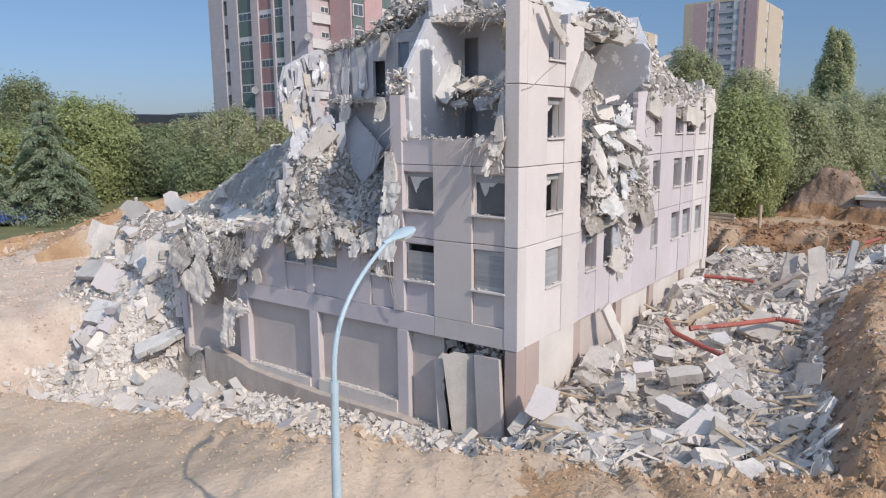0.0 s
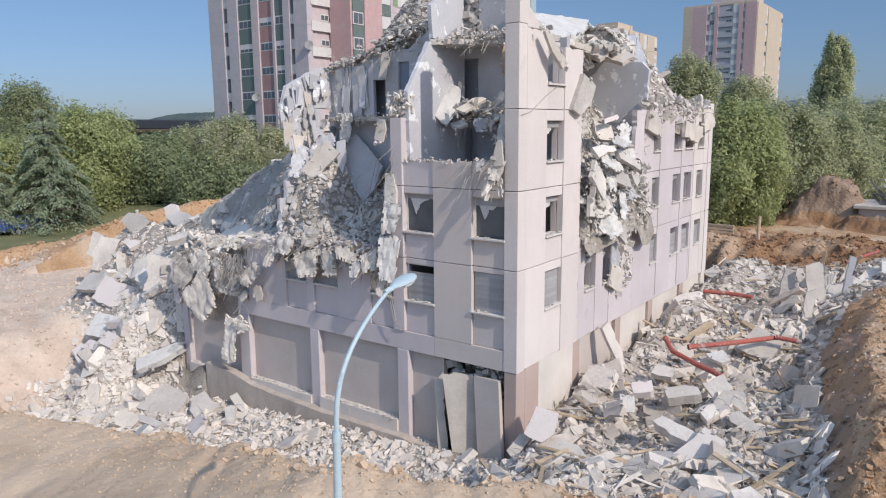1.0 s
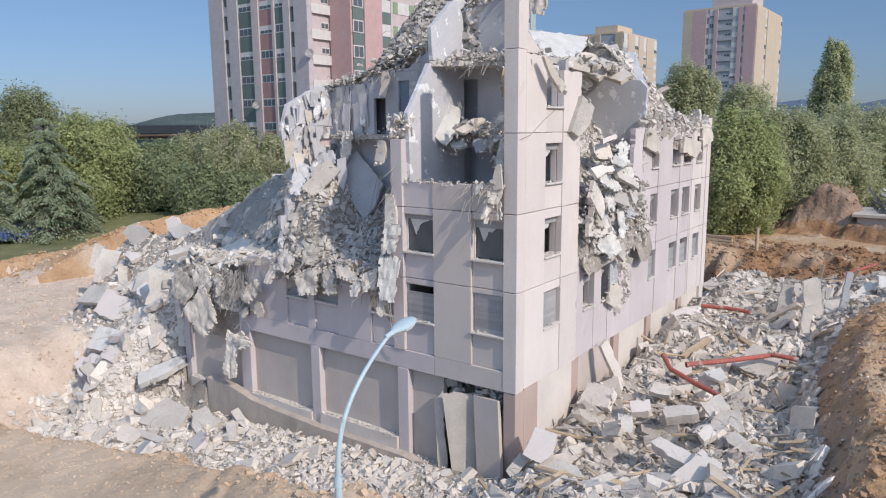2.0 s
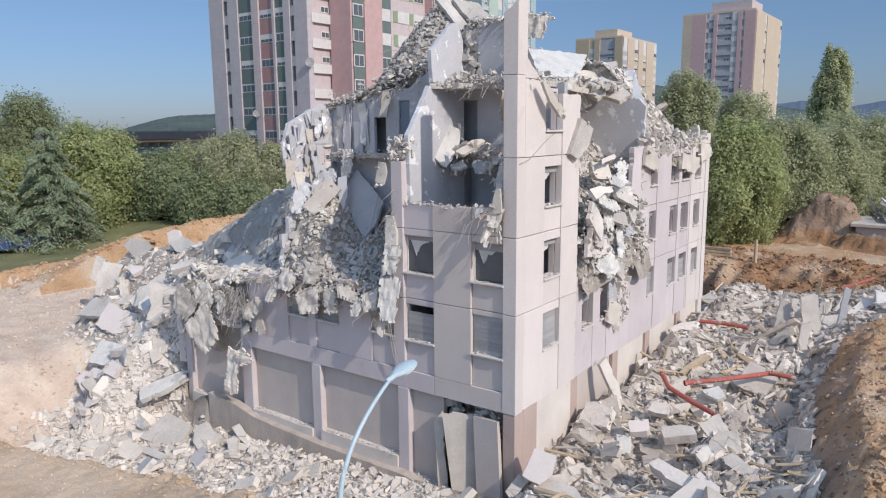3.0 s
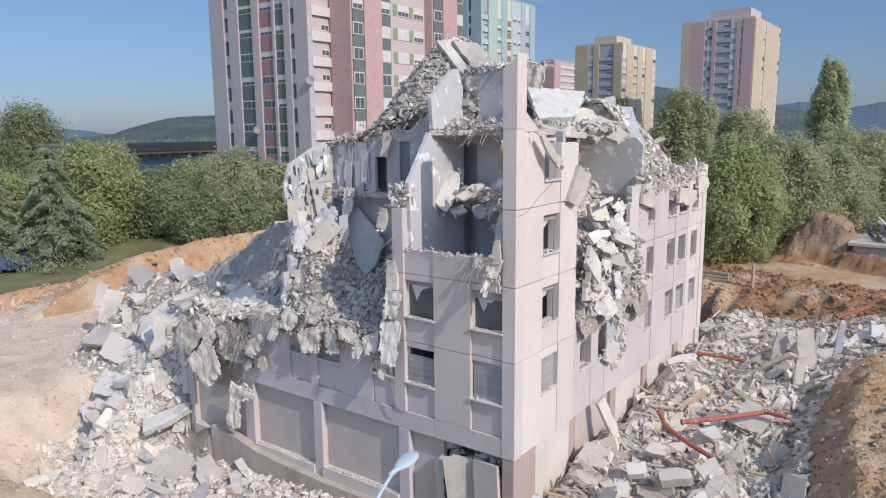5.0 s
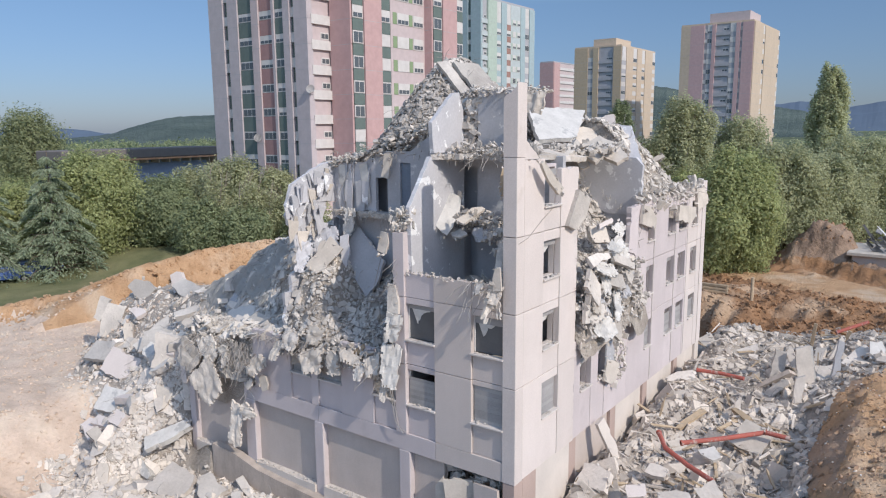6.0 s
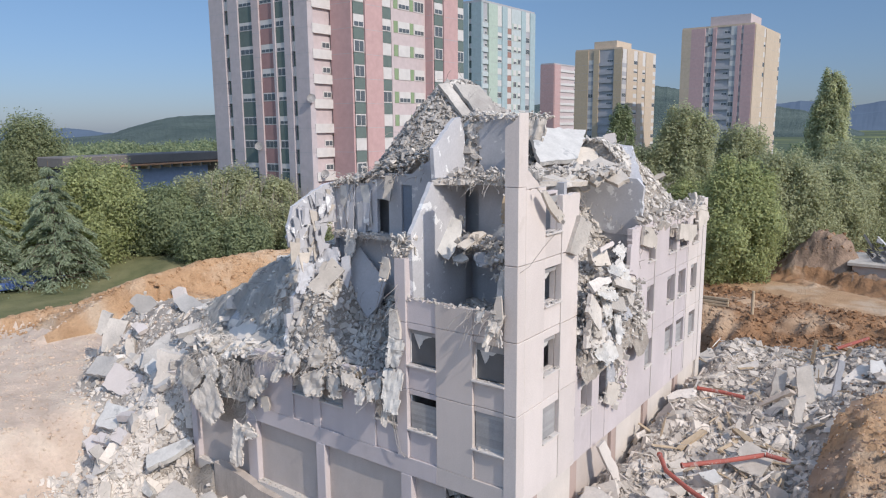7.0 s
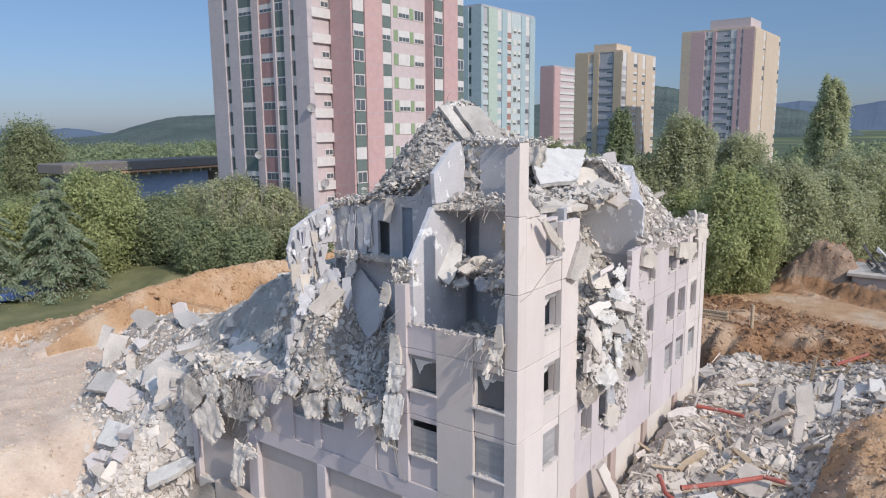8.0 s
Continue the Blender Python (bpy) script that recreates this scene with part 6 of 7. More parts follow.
def lamp_shell(widths, drop, m):
    """A flat luminaire: oval rings along local y, (place, half width, half height)."""
    bm = bmesh.new()
    rings = [[bm.verts.new((w * math.cos(a), y, h * math.sin(a) * (drop if math.sin(a) < 0 else 1.0))) for a in [2 * math.pi * k / 16 for k in range(16)]] for y, w, h in widths]
    for a, b in zip(rings, rings[1:]):
        for k in range(16):
            bm.faces.new((a[k], a[(k + 1) % 16], b[(k + 1) % 16], b[k]))
    bm.faces.new(rings[0][::-1])
    bm.faces.new(rings[-1])
    bmesh.ops.recalc_face_normals(bm, faces=bm.faces)
    bm.transform(m)
    return bm


HEAD = Matrix.Translation((-0.14, 1.5, 7.54 - base_z)) @ pose(0, 0, 0, 14, 0, -4)
part("spigot", lamp_shell(((-0.12, 0.042, 0.042), (0.06, 0.048, 0.046), (0.07, 0.06, 0.05)), 1.0, HEAD), LAMPBLUE, lamp)
part("lamp_head", lamp_shell(((0.05, 0.055, 0.045), (0.12, 0.10, 0.065), (0.24, 0.155, 0.085), (0.38, 0.17, 0.085), (0.5, 0.145, 0.07), (0.58, 0.085, 0.045), (0.61, 0.02, 0.015)), 0.35, HEAD), LAMPBLUE, lamp)
part("lens", lamp_shell(((0.2, 0.06, 0.02), (0.26, 0.125, 0.05), (0.38, 0.14, 0.06), (0.5, 0.11, 0.045), (0.55, 0.05, 0.02)), 1.6, HEAD @ Matrix.Translation((0, 0, -0.02))), surf("frosted_lens", (0.62, 0.68, 0.70), (0.56, 0.62, 0.64), 2, 20, 0.25, 0.0), lamp, "frosted lens")

# ---- tower blocks ----
def paint(name, c):
    return surf(name, c, tuple(v * 0.95 for v in c), 0.15, 1.5, 0.9, 0.05)


T_LILAC, T_PINK, T_ROSE, T_PALE = paint("tower_lilac", (0.475, 0.43, 0.45)), paint("tower_pink", (0.50, 0.335, 0.33)), paint("tower_rose", (0.35, 0.215, 0.21)), paint("tower_pale_pink", (0.52, 0.44, 0.445))
T_GREEN, T_WHITE, T_YELLOW, T_CREAM = paint("tower_dark_green", (0.135, 0.175, 0.165)), paint("tower_white", (0.59, 0.57, 0.56)), paint("tower_yellow", (0.50, 0.40, 0.29)), paint("tower_cream", (0.54, 0.44, 0.345))
T_BLUE, T_MINT, T_BROWN, T_GREY = paint("tower_blue", (0.36, 0.45, 0.48)), paint("tower_mint", (0.42, 0.50, 0.44)), paint("tower_brown", (0.34, 0.20, 0.17)), paint("tower_grey", (0.40, 0.40, 0.43))
T_SKY = paint("tower_pale_blue", (0.47, 0.52, 0.535))
T_DUSTPINK = paint("tower_dusty_pink", (0.52, 0.36, 0.365))
T_LIME = paint("shutter_green", (0.24, 0.32, 0.19))
GLASS = bpy.data.materials.new("dark_window_glass")
GLASS.use_nodes = True
GLASS.node_tree.nodes["Principled BSDF"].inputs["Base Color"].default_value = (0.10, 0.115, 0.13, 1)
GLASS.node_tree.nodes["Principled BSDF"].inputs["Roughness"].default_value = 0.2
CACHE = {}


def unit(kind, w, h):
    """A window unit seen face on, x across and z up, standing proud along -y: frame with panes, or a white blind drawn down."""
    key = (kind, round(w, 2), round(h, 2))
    if key not in CACHE:
        bm = bmesh.new()
        add_box(bm, (-w / 2, -0.03, 0), (w / 2, 0.04, h))
        k = len(bm.faces)
        panes = max(2, round(w / 0.7))
        low = {"open": h - 0.12, "blind": 0.0, "half": h * 0.42, "low": h * 0.62}[kind]
        if low > 0.1:
            for i in range(panes):
                a = -w / 2 + 0.08 + i * (w - 0.16) / panes
                add_box(bm, (a + 0.04, -0.05, 0.1), (a + (w - 0.16) / panes - 0.04, -0.02, low))
        me = mesh_of(bm, "window")
        me.materials.append(T_WHITE)
        me.materials.append(GLASS)
        for p in me.polygons:
            p.material_index = 1 if p.index >= k else 0
        CACHE[key] = me
    return CACHE[key]


def tower(name, label, at, height, storey, phase, base, faces, seed):
    """Faces: (direction 'y' or 'x', plane, strips), strips: (from, to, kind, paint, second paint). Direction y looks towards -y, x towards +x."""
    r = random.Random(seed)
    t = thing(name, label, "tower block", at, "tower blocks")
    ox, oy = at[0], at[1]
    floors = [phase + storey * k for k in range(-6, 40) if 1.0 < phase + storey * k < height - 1.2]
    for d, plane, strips in faces:
        for a, b, kind, c1, c2 in strips:
            def slab(u0, u1, out, z0, z1, mat_, nm):
                if d == "y":
                    bm = box((u0 - ox, plane - out - oy, z0), (u1 - ox, plane - oy + 0.5, z1))
                else:
                    bm = box((plane - ox - 0.5, u0 - oy, z0), (plane + out - ox, u1 - oy, z1))
                return part(nm, bm, mat_, t)
            def place(me, u, z, out, nm="window"):
                ob = new(nm, me)
                ob.parent = t
                ob.matrix_local = Matrix.Translation((u - ox, plane - out - oy, z)) if d == "y" else Matrix.Translation((plane + out - ox, u - oy, z)) @ pose(0, 0, 0, 0, 0, 90)
            w = abs(b - a)
            lo, hi, mid = min(a, b), max(a, b), (a + b) / 2
            if kind == "wall":
                slab(lo, hi, 0.25, 0, height, c1, "wall")
                for z in floors:
                    slab(lo, hi, 0.256, z - 0.82, z - 0.78, T_GREY, "joint")
            elif kind == "column":  # windows over coloured spandrels
                slab(lo, hi, 0.0, 0, height, c1, "wall")
                for z in floors:
                    slab(lo + 0.04, hi - 0.04, 0.08, z - storey + 0.68, z - 0.7, c2, "spandrel")
                    place(unit(r.choice(("open", "half", "blind", "blind")), w - 0.1, 1.28), mid, z - 0.64, 0.06)
            elif kind == "panel":  # tall coloured panels with low windows between them
                slab(lo, hi, 0.0, 0, height, c1, "wall")
                for z in floors:
                    slab(lo + 0.04, hi - 0.04, 0.08, z - storey + 0.52, z - 0.42, c2, "spandrel")
                    place(unit(r.choice(("open", "low", "open", "half")), w - 0.1, 0.9), mid, z - 0.4, 0.06)
            elif kind == "slot":
                slab(lo, hi, -0.15, 0, height, c1, "wall")
                for z in floors:
                    slab(lo, hi, 0.05, z - 0.5, z + 0.5, T_WHITE, "spandrel")
            elif kind == "balcony":
                slab(lo, hi, -0.22, 0, height, T_PALE if c1 is T_WHITE else T_GREY, "wall")
                for z in floors:
                    slab(lo, hi, 0.08, z - storey + 0.9 + 0.35, z - 0.35, c1, "parapet")
                    if r.random() < 0.6:
                        place(unit("open", w * 0.42, 0.7), mid + w * 0.22, z - 0.2, -0.2)
            elif kind == "rows":  # bands of windows with coloured shutters
                slab(lo, hi, 0.1, 0, height, c1, "wall")
                for z in floors:
                    for u, ww, kk in ((0.12, 0.11, c2), (0.58, 0.1, c2)):
                        slab(lo + w * (u - ww / 2), lo + w * (u + ww / 2), 0.14, z - 0.62, z + 0.62, kk, "shutter")
                    place(unit(r.choice(("open", "half", "blind")), w * 0.33, 1.24), lo + w * 0.35, z - 0.62, 0.13)
                    place(unit(r.choice(("open", "half", "half")), w * 0.3, 1.24), lo + w * 0.8, z - 0.62, 0.13)
    return t


def box_core(t, x0, x1, y0, y1, h, mat_, roof_mat):
    ox, oy, _ = t.location
    part("core", box((x0 - ox, y0 - oy, -6), (x1 - ox, y1 - oy, h)), mat_, t)
    part("roof_edge", box((x0 - 0.2 - ox, y0 - 0.2 - oy, h), (x1 + 0.2 - ox, y1 + 0.2 - oy, h + 0.5)), roof_mat, t)


A = tower("tower_block", "tall lilac and pink tower block with green window bands", (-50, 40, 0), 48, 2.56, 13.7, T_LILAC, (
    ("y", 32.5, ((-59.81, -57.29, "wall", T_LILAC, None), (-57.29, -56.46, "slot", T_GREEN, None), (-56.46, -54.75, "wall", T_LILAC, None), (-54.75, -52.39, "panel", T_WHITE, T_GREEN),
                 (-52.39, -51.25, "wall", T_PALE, None), (-51.25, -49.1, "panel", T_WHITE, T_ROSE), (-49.1, -48.73, "wall", T_LILAC, None), (-48.73, -47.29, "panel", T_WHITE, T_GREEN),
                 (-47.29, -46.31, "wall", T_LILAC, None), (-46.31, -45.61, "slot", T_GREEN, None), (-45.61, -43.64, "wall", T_LILAC, None))),
    ("x", -43.64, ((32.82, 35.74, "balcony", T_WHITE, None),)),
    ("y", 35.74, ((-43.64, -40.65, "wall", T_PINK, None),)),
    ("x", -40.65, ((35.74, 37.42, "column", T_WHITE, T_GREEN), (37.42, 40.19, "wall", T_PINK, None), (40.19, 41.83, "column", T_WHITE, T_GREEN), (41.83, 47.96, "rows", T_PALE, T_LIME))),
    ("y", 48.17, ((-40.65, -39.46, "wall", T_PINK, None),)),
    ("x", -39.46, ((48.17, 49.87, "column", T_WHITE, T_GREEN), (49.87, 52.7, "wall", T_PINK, None), (52.7, 54.18, "column", T_WHITE, T_GREEN)))), 3)
box_core(A, -59.3, -43.9, 32.9, 54.0, 48, T_LILAC, T_GREY)
box_core(A, -43.9, -41.1, 36.2, 54.0, 48, T_PINK, T_GREY)
box_core(A, -41.1, -39.9, 48.7, 54.0, 48, T_PINK, T_GREY)

G = tower("tower_block", "blue and mint green tower block behind the pink one", (-76, 122, 0), 42, 2.6, 12.2, T_BLUE, (
    ("y", 113.0, ((-82.0, -78.6, "wall", T_BLUE, None), (-78.6, -77.8, "slot", T_GREEN, None), (-77.8, -75.2, "wall", T_BLUE, None))),
    ("x", -75.2, ((113.0, 115.4, "balcony", T_SKY, None), (115.4, 119.0, "wall", T_MINT, None), (119.0, 121.0, "column", T_WHITE, T_BLUE), (121.0, 123.2, "wall", T_BLUE, None), (123.2, 125.2, "column", T_WHITE, T_BROWN),
                    (125.2, 129.5, "rows", T_SKY, T_MINT), (129.5, 131.5, "wall", T_BLUE, None), (131.5, 133.6, "column", T_WHITE, T_GREY), (133.6, 136.0, "wall", T_BLUE, None)))), 4)
box_core(G, -81.8, -75.5, 113.2, 136, 42, T_BLUE, T_GREY)
K = tower("tower_block", "small distant pink apartment block with pale balconies", (-122, 240, 0), 39.5, 2.6, 12.2, T_PINK, (
    ("y", 236.0, ((-128.0, -122.0, "wall", T_PINK, None),)),
    ("x", -122.0, ((236.0, 241.0, "wall", T_PINK, None), (241.0, 266.0, "balcony", T_WHITE, None)))), 5)
box_core(K, -127.8, -122.3, 236.3, 266, 39.5, T_PINK, T_GREY)
W = tower("tower_block", "distant yellow ochre tower block", (-82, 205, 0), 39, 2.6, 12.0, T_YELLOW, (
    ("y", 195.0, ((-93.0, -88.4, "wall", T_YELLOW, None), (-88.4, -86.6, "column", T_CREAM, T_GREY), (-86.6, -84.8, "wall", T_YELLOW, None), (-84.8, -79.8, "balcony", T_GREY, None), (-79.8, -77.2, "wall", T_YELLOW, None))),
    ("x", -77.2, ((195.0, 198.5, "column", T_WHITE, T_GREY), (198.5, 204.0, "wall", T_CREAM, None), (204.0, 207.5, "column", T_WHITE, T_CREAM), (207.5, 211.5, "wall", T_CREAM, None), (211.5, 214.5, "column", T_WHITE, T_CREAM), (214.5, 221.0, "wall", T_CREAM, None), (221.0, 224.0, "column", T_WHITE, T_CREAM)))), 6)
box_core(W, -92.8, -77.5, 195.3, 224.0, 39, T_YELLOW, T_CREAM)
part("roof_house", box((-5.5, -8, 39.5), (2, 4, 41.8)), T_CREAM, W)
P = tower("tower_block", "distant pink and ochre tower block with dark balconies", (-45, 185, 0), 40.5, 2.6, 13.0, T_DUSTPINK, (
    ("y", 177.0, ((-53.0, -50.5, "wall", T_CREAM, None), (-50.5, -46.9, "wall", T_DUSTPINK, None), (-46.9, -46.2, "slot", T_GREY, None), (-46.2, -44.9, "column", T_WHITE, T_GREY), (-44.9, -44.0, "wall", T_DUSTPINK, None), (-44.0, -40.4, "balcony", T_GREY, None),
                  (-40.4, -38.9, "column", T_WHITE, T_GREY), (-38.9, -37.9, "wall", T_DUSTPINK, None), (-37.9, -37.3, "slot", T_GREY, None), (-37.3, -34.6, "wall", T_DUSTPINK, None))),
    ("x", -34.6, ((177.0, 186.0, "wall", T_CREAM, None), (186.0, 188.5, "column", T_WHITE, T_CREAM), (188.5, 196.0, "wall", T_CREAM, None), (196.0, 204.0, "wall", T_CREAM, None), (204.0, 206.5, "column", T_WHITE, T_CREAM)))), 7)
box_core(P, -52.8, -34.9, 177.3, 206.5, 40.5, T_DUSTPINK, T_CREAM)
part("roof_house", box((-1, -7, 41), (9, 4, 43.4)), T_PALE, P)

# satellite dishes on the near tower
for x, y, z in ((-52.0, 32.1, 13.5), (-43.4, 32.2, 18.5), (-43.2, 33.6, 10.6)):
    dish = thing("satellite_dish", "white satellite dish fixed to the tower block", "satellite dish", (x, y, z), "satellite dishes")
    bm = bmesh.new()
    rings = []
    for k in range(5):
        rr, dd = 0.46 * k / 4, 0.13 * (k / 4) ** 2
        rings.append([bm.verts.new((rr * math.cos(i * math.pi / 8), -dd, rr * math.sin(i * math.pi / 8))) for i in range(16)] if k else [bm.verts.new((0, 0, 0))])
    for i in range(16):
        bm.faces.new((rings[0][0], rings[1][i], rings[1][(i + 1) % 16]))
        for k in range(1, 4):
            bm.faces.new((rings[k][i], rings[k + 1][i], rings[k + 1][(i + 1) % 16], rings[k][(i + 1) % 16]))
    bmesh.ops.solidify(bm, geom=bm.faces[:], thickness=0.02)
    bm.transform(pose(0, 0, 0, -14, 0, 32))
    part("reflector", bm, T_WHITE, dish)
    part("arm", tube([(0, 0, -0.3), (0.2, -0.4, -0.1)], 0.02, 0.015, 6), T_GREY, dish)
    part("bracket", tube([(0, 0, 0), (0, 0.45, -0.15)], 0.03, 0.03, 6), T_GREY, dish)

# ---- low ruined building behind the pit ----
ruin = thing("low_ruin", "low concrete remains of a demolished building with scrap on top", "ruin", (9.0, 56.0, 0.0))
part("wall", box((-4.6, -2.0, -1), (8, 4.0, 2.5), 0.05), INFILL, ruin)
part("slab", box((-5.0, -2.4, 2.5), (8.4, 4.4, 2.8), 0.03), SLABC, ruin)
r = random.Random(8)
scrap = [(r.randrange(31), Matrix.Translation((r.uniform(-3.8, 8), r.uniform(-1.8, 4), 2.8 + r.random() ** 2 * 1.6)) @ pose(0, 0, 0, r.uniform(0, 360), r.uniform(0, 60), 0) @ Matrix.Diagonal((r.uniform(0.5, 2.4), r.uniform(0.3, 0.8), r.uniform(0.3, 0.8), 1))) for _ in range(150)]
ob = new("scrap", joined("scrap", scrap, surf("mixed_scrap", (0.16, 0.16, 0.165), (0.09, 0.09, 0.09), 1, 8, 0.6, 0.3, 0.6, (0.45, 0.45, 0.46))))
ob.parent = ruin
tagged(ob, kind="stuff")

# ---- low hangar among the trees ----
hangar = thing("hangar", "low flat-roofed hall with blue metal walls and a dark roof edge", "building", (-91.5, 29.5, 0.0))
hangar.rotation_euler = (0, 0, radians(97))
part("wall", box((9.5, 1.4, -3), (27.6, 5.0, 9.9)), paint("blue_cladding", (0.30, 0.36, 0.52)), hangar)
part("side_wall", box((0.4, 0.4, -3), (9.4, 5.0, 9.9)), paint("dark_cladding", (0.16, 0.16, 0.17)), hangar)
part("roof", box((-0.6, -0.8, 10.2), (28.6, 5.4, 11.7), 0.15), paint("dark_roof", (0.17, 0.155, 0.15)), hangar)
part("fascia", box((8.5, -0.95, 9.92), (28.7, -0.55, 10.18)), paint("orange_fascia", (0.50, 0.27, 0.16)), hangar)
for k in range(9):
    part("roof_bracket", box((9.6 + 2.1 * k, -0.5, 9.35), (9.8 + 2.1 * k, 1.38, 9.9)), T_CREAM, hangar)
part("annexe", box((28.9, -1.0, -3), (44, 10, 11.2)), T_CREAM, hangar)

# ---- trees ----
def leaf_mat(name, c, dark):
    m = surf(name, c, dark, 0.8, 3.0, 0.8, 0.0, 0.22, spec=0.2)
    n, l = m.node_tree.nodes, m.node_tree.links
    bsdf = n["Principled BSDF"]
    tr = n.new("ShaderNodeBsdfTranslucent")
    l.new(bsdf.inputs["Base Color"].links[0].from_socket, tr.inputs[0])
    mx = n.new("ShaderNodeMixShader")
    mx.inputs[0].default_value = 0.5
    l.new(bsdf.outputs[0], mx.inputs[1])
    l.new(tr.outputs[0], mx.inputs[2])
    l.new(mx.outputs[0], n["Material Output"].inputs[0])
    return m


LEAF_A, LEAF_B, LEAF_C = leaf_mat("bright_leaves", (0.465, 0.50, 0.25), (0.335, 0.37, 0.18)), leaf_mat("grey_green_leaves", (0.51, 0.52, 0.325), (0.38, 0.40, 0.245)), leaf_mat("dark_leaves", (0.345, 0.39, 0.225), (0.245, 0.285, 0.165))
POPLAR = leaf_mat("poplar_leaves", (0.56, 0.58, 0.36), (0.44, 0.465, 0.29))
NEEDLE = leaf_mat("cedar_needles", (0.405, 0.465, 0.325), (0.28, 0.335, 0.225))
LARCH = leaf_mat("larch_needles", (0.37, 0.40, 0.23), (0.27, 0.30, 0.17))
BARK = surf("grey_brown_bark", (0.16, 0.13, 0.10), (0.10, 0.08, 0.065), 2, 14, 0.95, 0.5)


def leaves(np_rng, centres, radii, count, size, mat_, squash=0.8):
    """Small leaves scattered in clumps, most of them near each clump's skin."""
    c, rr = np.array(centres), np.array(radii)
    share = rr ** 2
    which = np_rng.choice(len(c), count, p=share / share.sum())
    d = np_rng.normal(size=(count, 3))
    d /= np.linalg.norm(d, axis=1)[:, None]
    rad = rr[which] * (np_rng.random(count) ** 0.4) * np_rng.uniform(0.5, 1.3, count)
    p = c[which] + d * rad[:, None] * np.array((1, 1, squash))
    nrm = 0.7 * d + np_rng.normal(scale=0.8, size=(count, 3)) + np.array((0, 0, 0.35))
    nrm /= np.linalg.norm(nrm, axis=1)[:, None]
    u = np.cross(nrm, np_rng.normal(size=(count, 3)))
    u /= np.linalg.norm(u, axis=1)[:, None]
    v = np.cross(nrm, u)
    s = (size * np_rng.uniform(0.6, 1.4, count))[:, None]
    vs = np.stack((p - u * s * 0.5 - v * s * 0.36, p + u * s * 0.62, p - u * s * 0.4 + v * s * 0.4), 1).reshape(-1, 3)
    return triangles("crown", vs, np.arange(count * 3).reshape(-1, 3), mat_)


def canopy(nr, width, height, low, count, columnar):
    """Places and outward directions of leaves: upright boughs of differing reach on an uneven hull, with gaps between them."""
    n = 60 if columnar else 52
    fb = low + (0.94 - low) * ((np.arange(n) + nr.random(n)) / n) ** 0.9
    hull = np.sin(np.pi * (0.14 + 0.84 * fb) ** 0.95) ** 0.8 if columnar else np.sqrt(np.maximum(0.02, 1 - fb ** 2.0)) * np.minimum(1.0, 0.6 + 1.2 * fb)
    ab = np.arange(n) * 2.39996 + nr.normal(scale=0.3, size=n)
    reach = width * 0.5 * hull * nr.uniform(0.5, 0.95, n)
    c = np.stack((np.cos(ab) * reach, np.sin(ab) * reach, height * fb * 0.9), 1)
    rb = width * (nr.uniform(0.12, 0.2, n) if columnar else nr.uniform(0.10, 0.2, n)) * np.clip(hull + 0.25, 0.5, 1)
    which = nr.choice(n, count, p=rb ** 2 / (rb ** 2).sum())
    d = nr.normal(size=(count, 3))
    d /= np.linalg.norm(d, axis=1)[:, None]
    ph = nr.uniform(0, 6.28, (n, 3))[which]
    lump = np.sin(5 * d[:, 0] + ph[:, 0]) * np.sin(5 * d[:, 1] + ph[:, 1]) * np.sin(4 * d[:, 2] + ph[:, 2])
    rad = rb[which] * (0.95 + 0.4 * lump) * (1 - 0.55 * nr.random(count) ** 2) * nr.uniform(0.8, 1.3, count)
    p = c[which] + d * rad[:, None] * np.array((1, 1, 1.9 if columnar else 1.35))
    top = np.maximum(0.0, p[:, 2] - height)[:, None]
    p[:, 2:] -= top
    out = p - np.array((0, 0, height * 0.4))
    out /= np.linalg.norm(out, axis=1)[:, None] + 1e-6
    return p, 0.6 * d + 0.7 * out


def leaf_mesh(nr, p, d, size, mat_):
    n = len(p)
    nrm = 0.9 * d + nr.normal(scale=0.6, size=(n, 3)) + np.array((0, 0, 0.3))
    nrm /= np.linalg.norm(nrm, axis=1)[:, None]
    u = np.cross(nrm, nr.normal(size=(n, 3)))
    u /= np.linalg.norm(u, axis=1)[:, None]
    v = np.cross(nrm, u)
    s = (size * nr.uniform(0.6, 1.4, n))[:, None]
    return triangles("crown", np.stack((p - u * s * 0.5 - v * s * 0.36, p + u * s * 0.62, p - u * s * 0.4 + v * s * 0.4), 1).reshape(-1, 3), np.arange(n * 3).reshape(-1, 3), mat_)


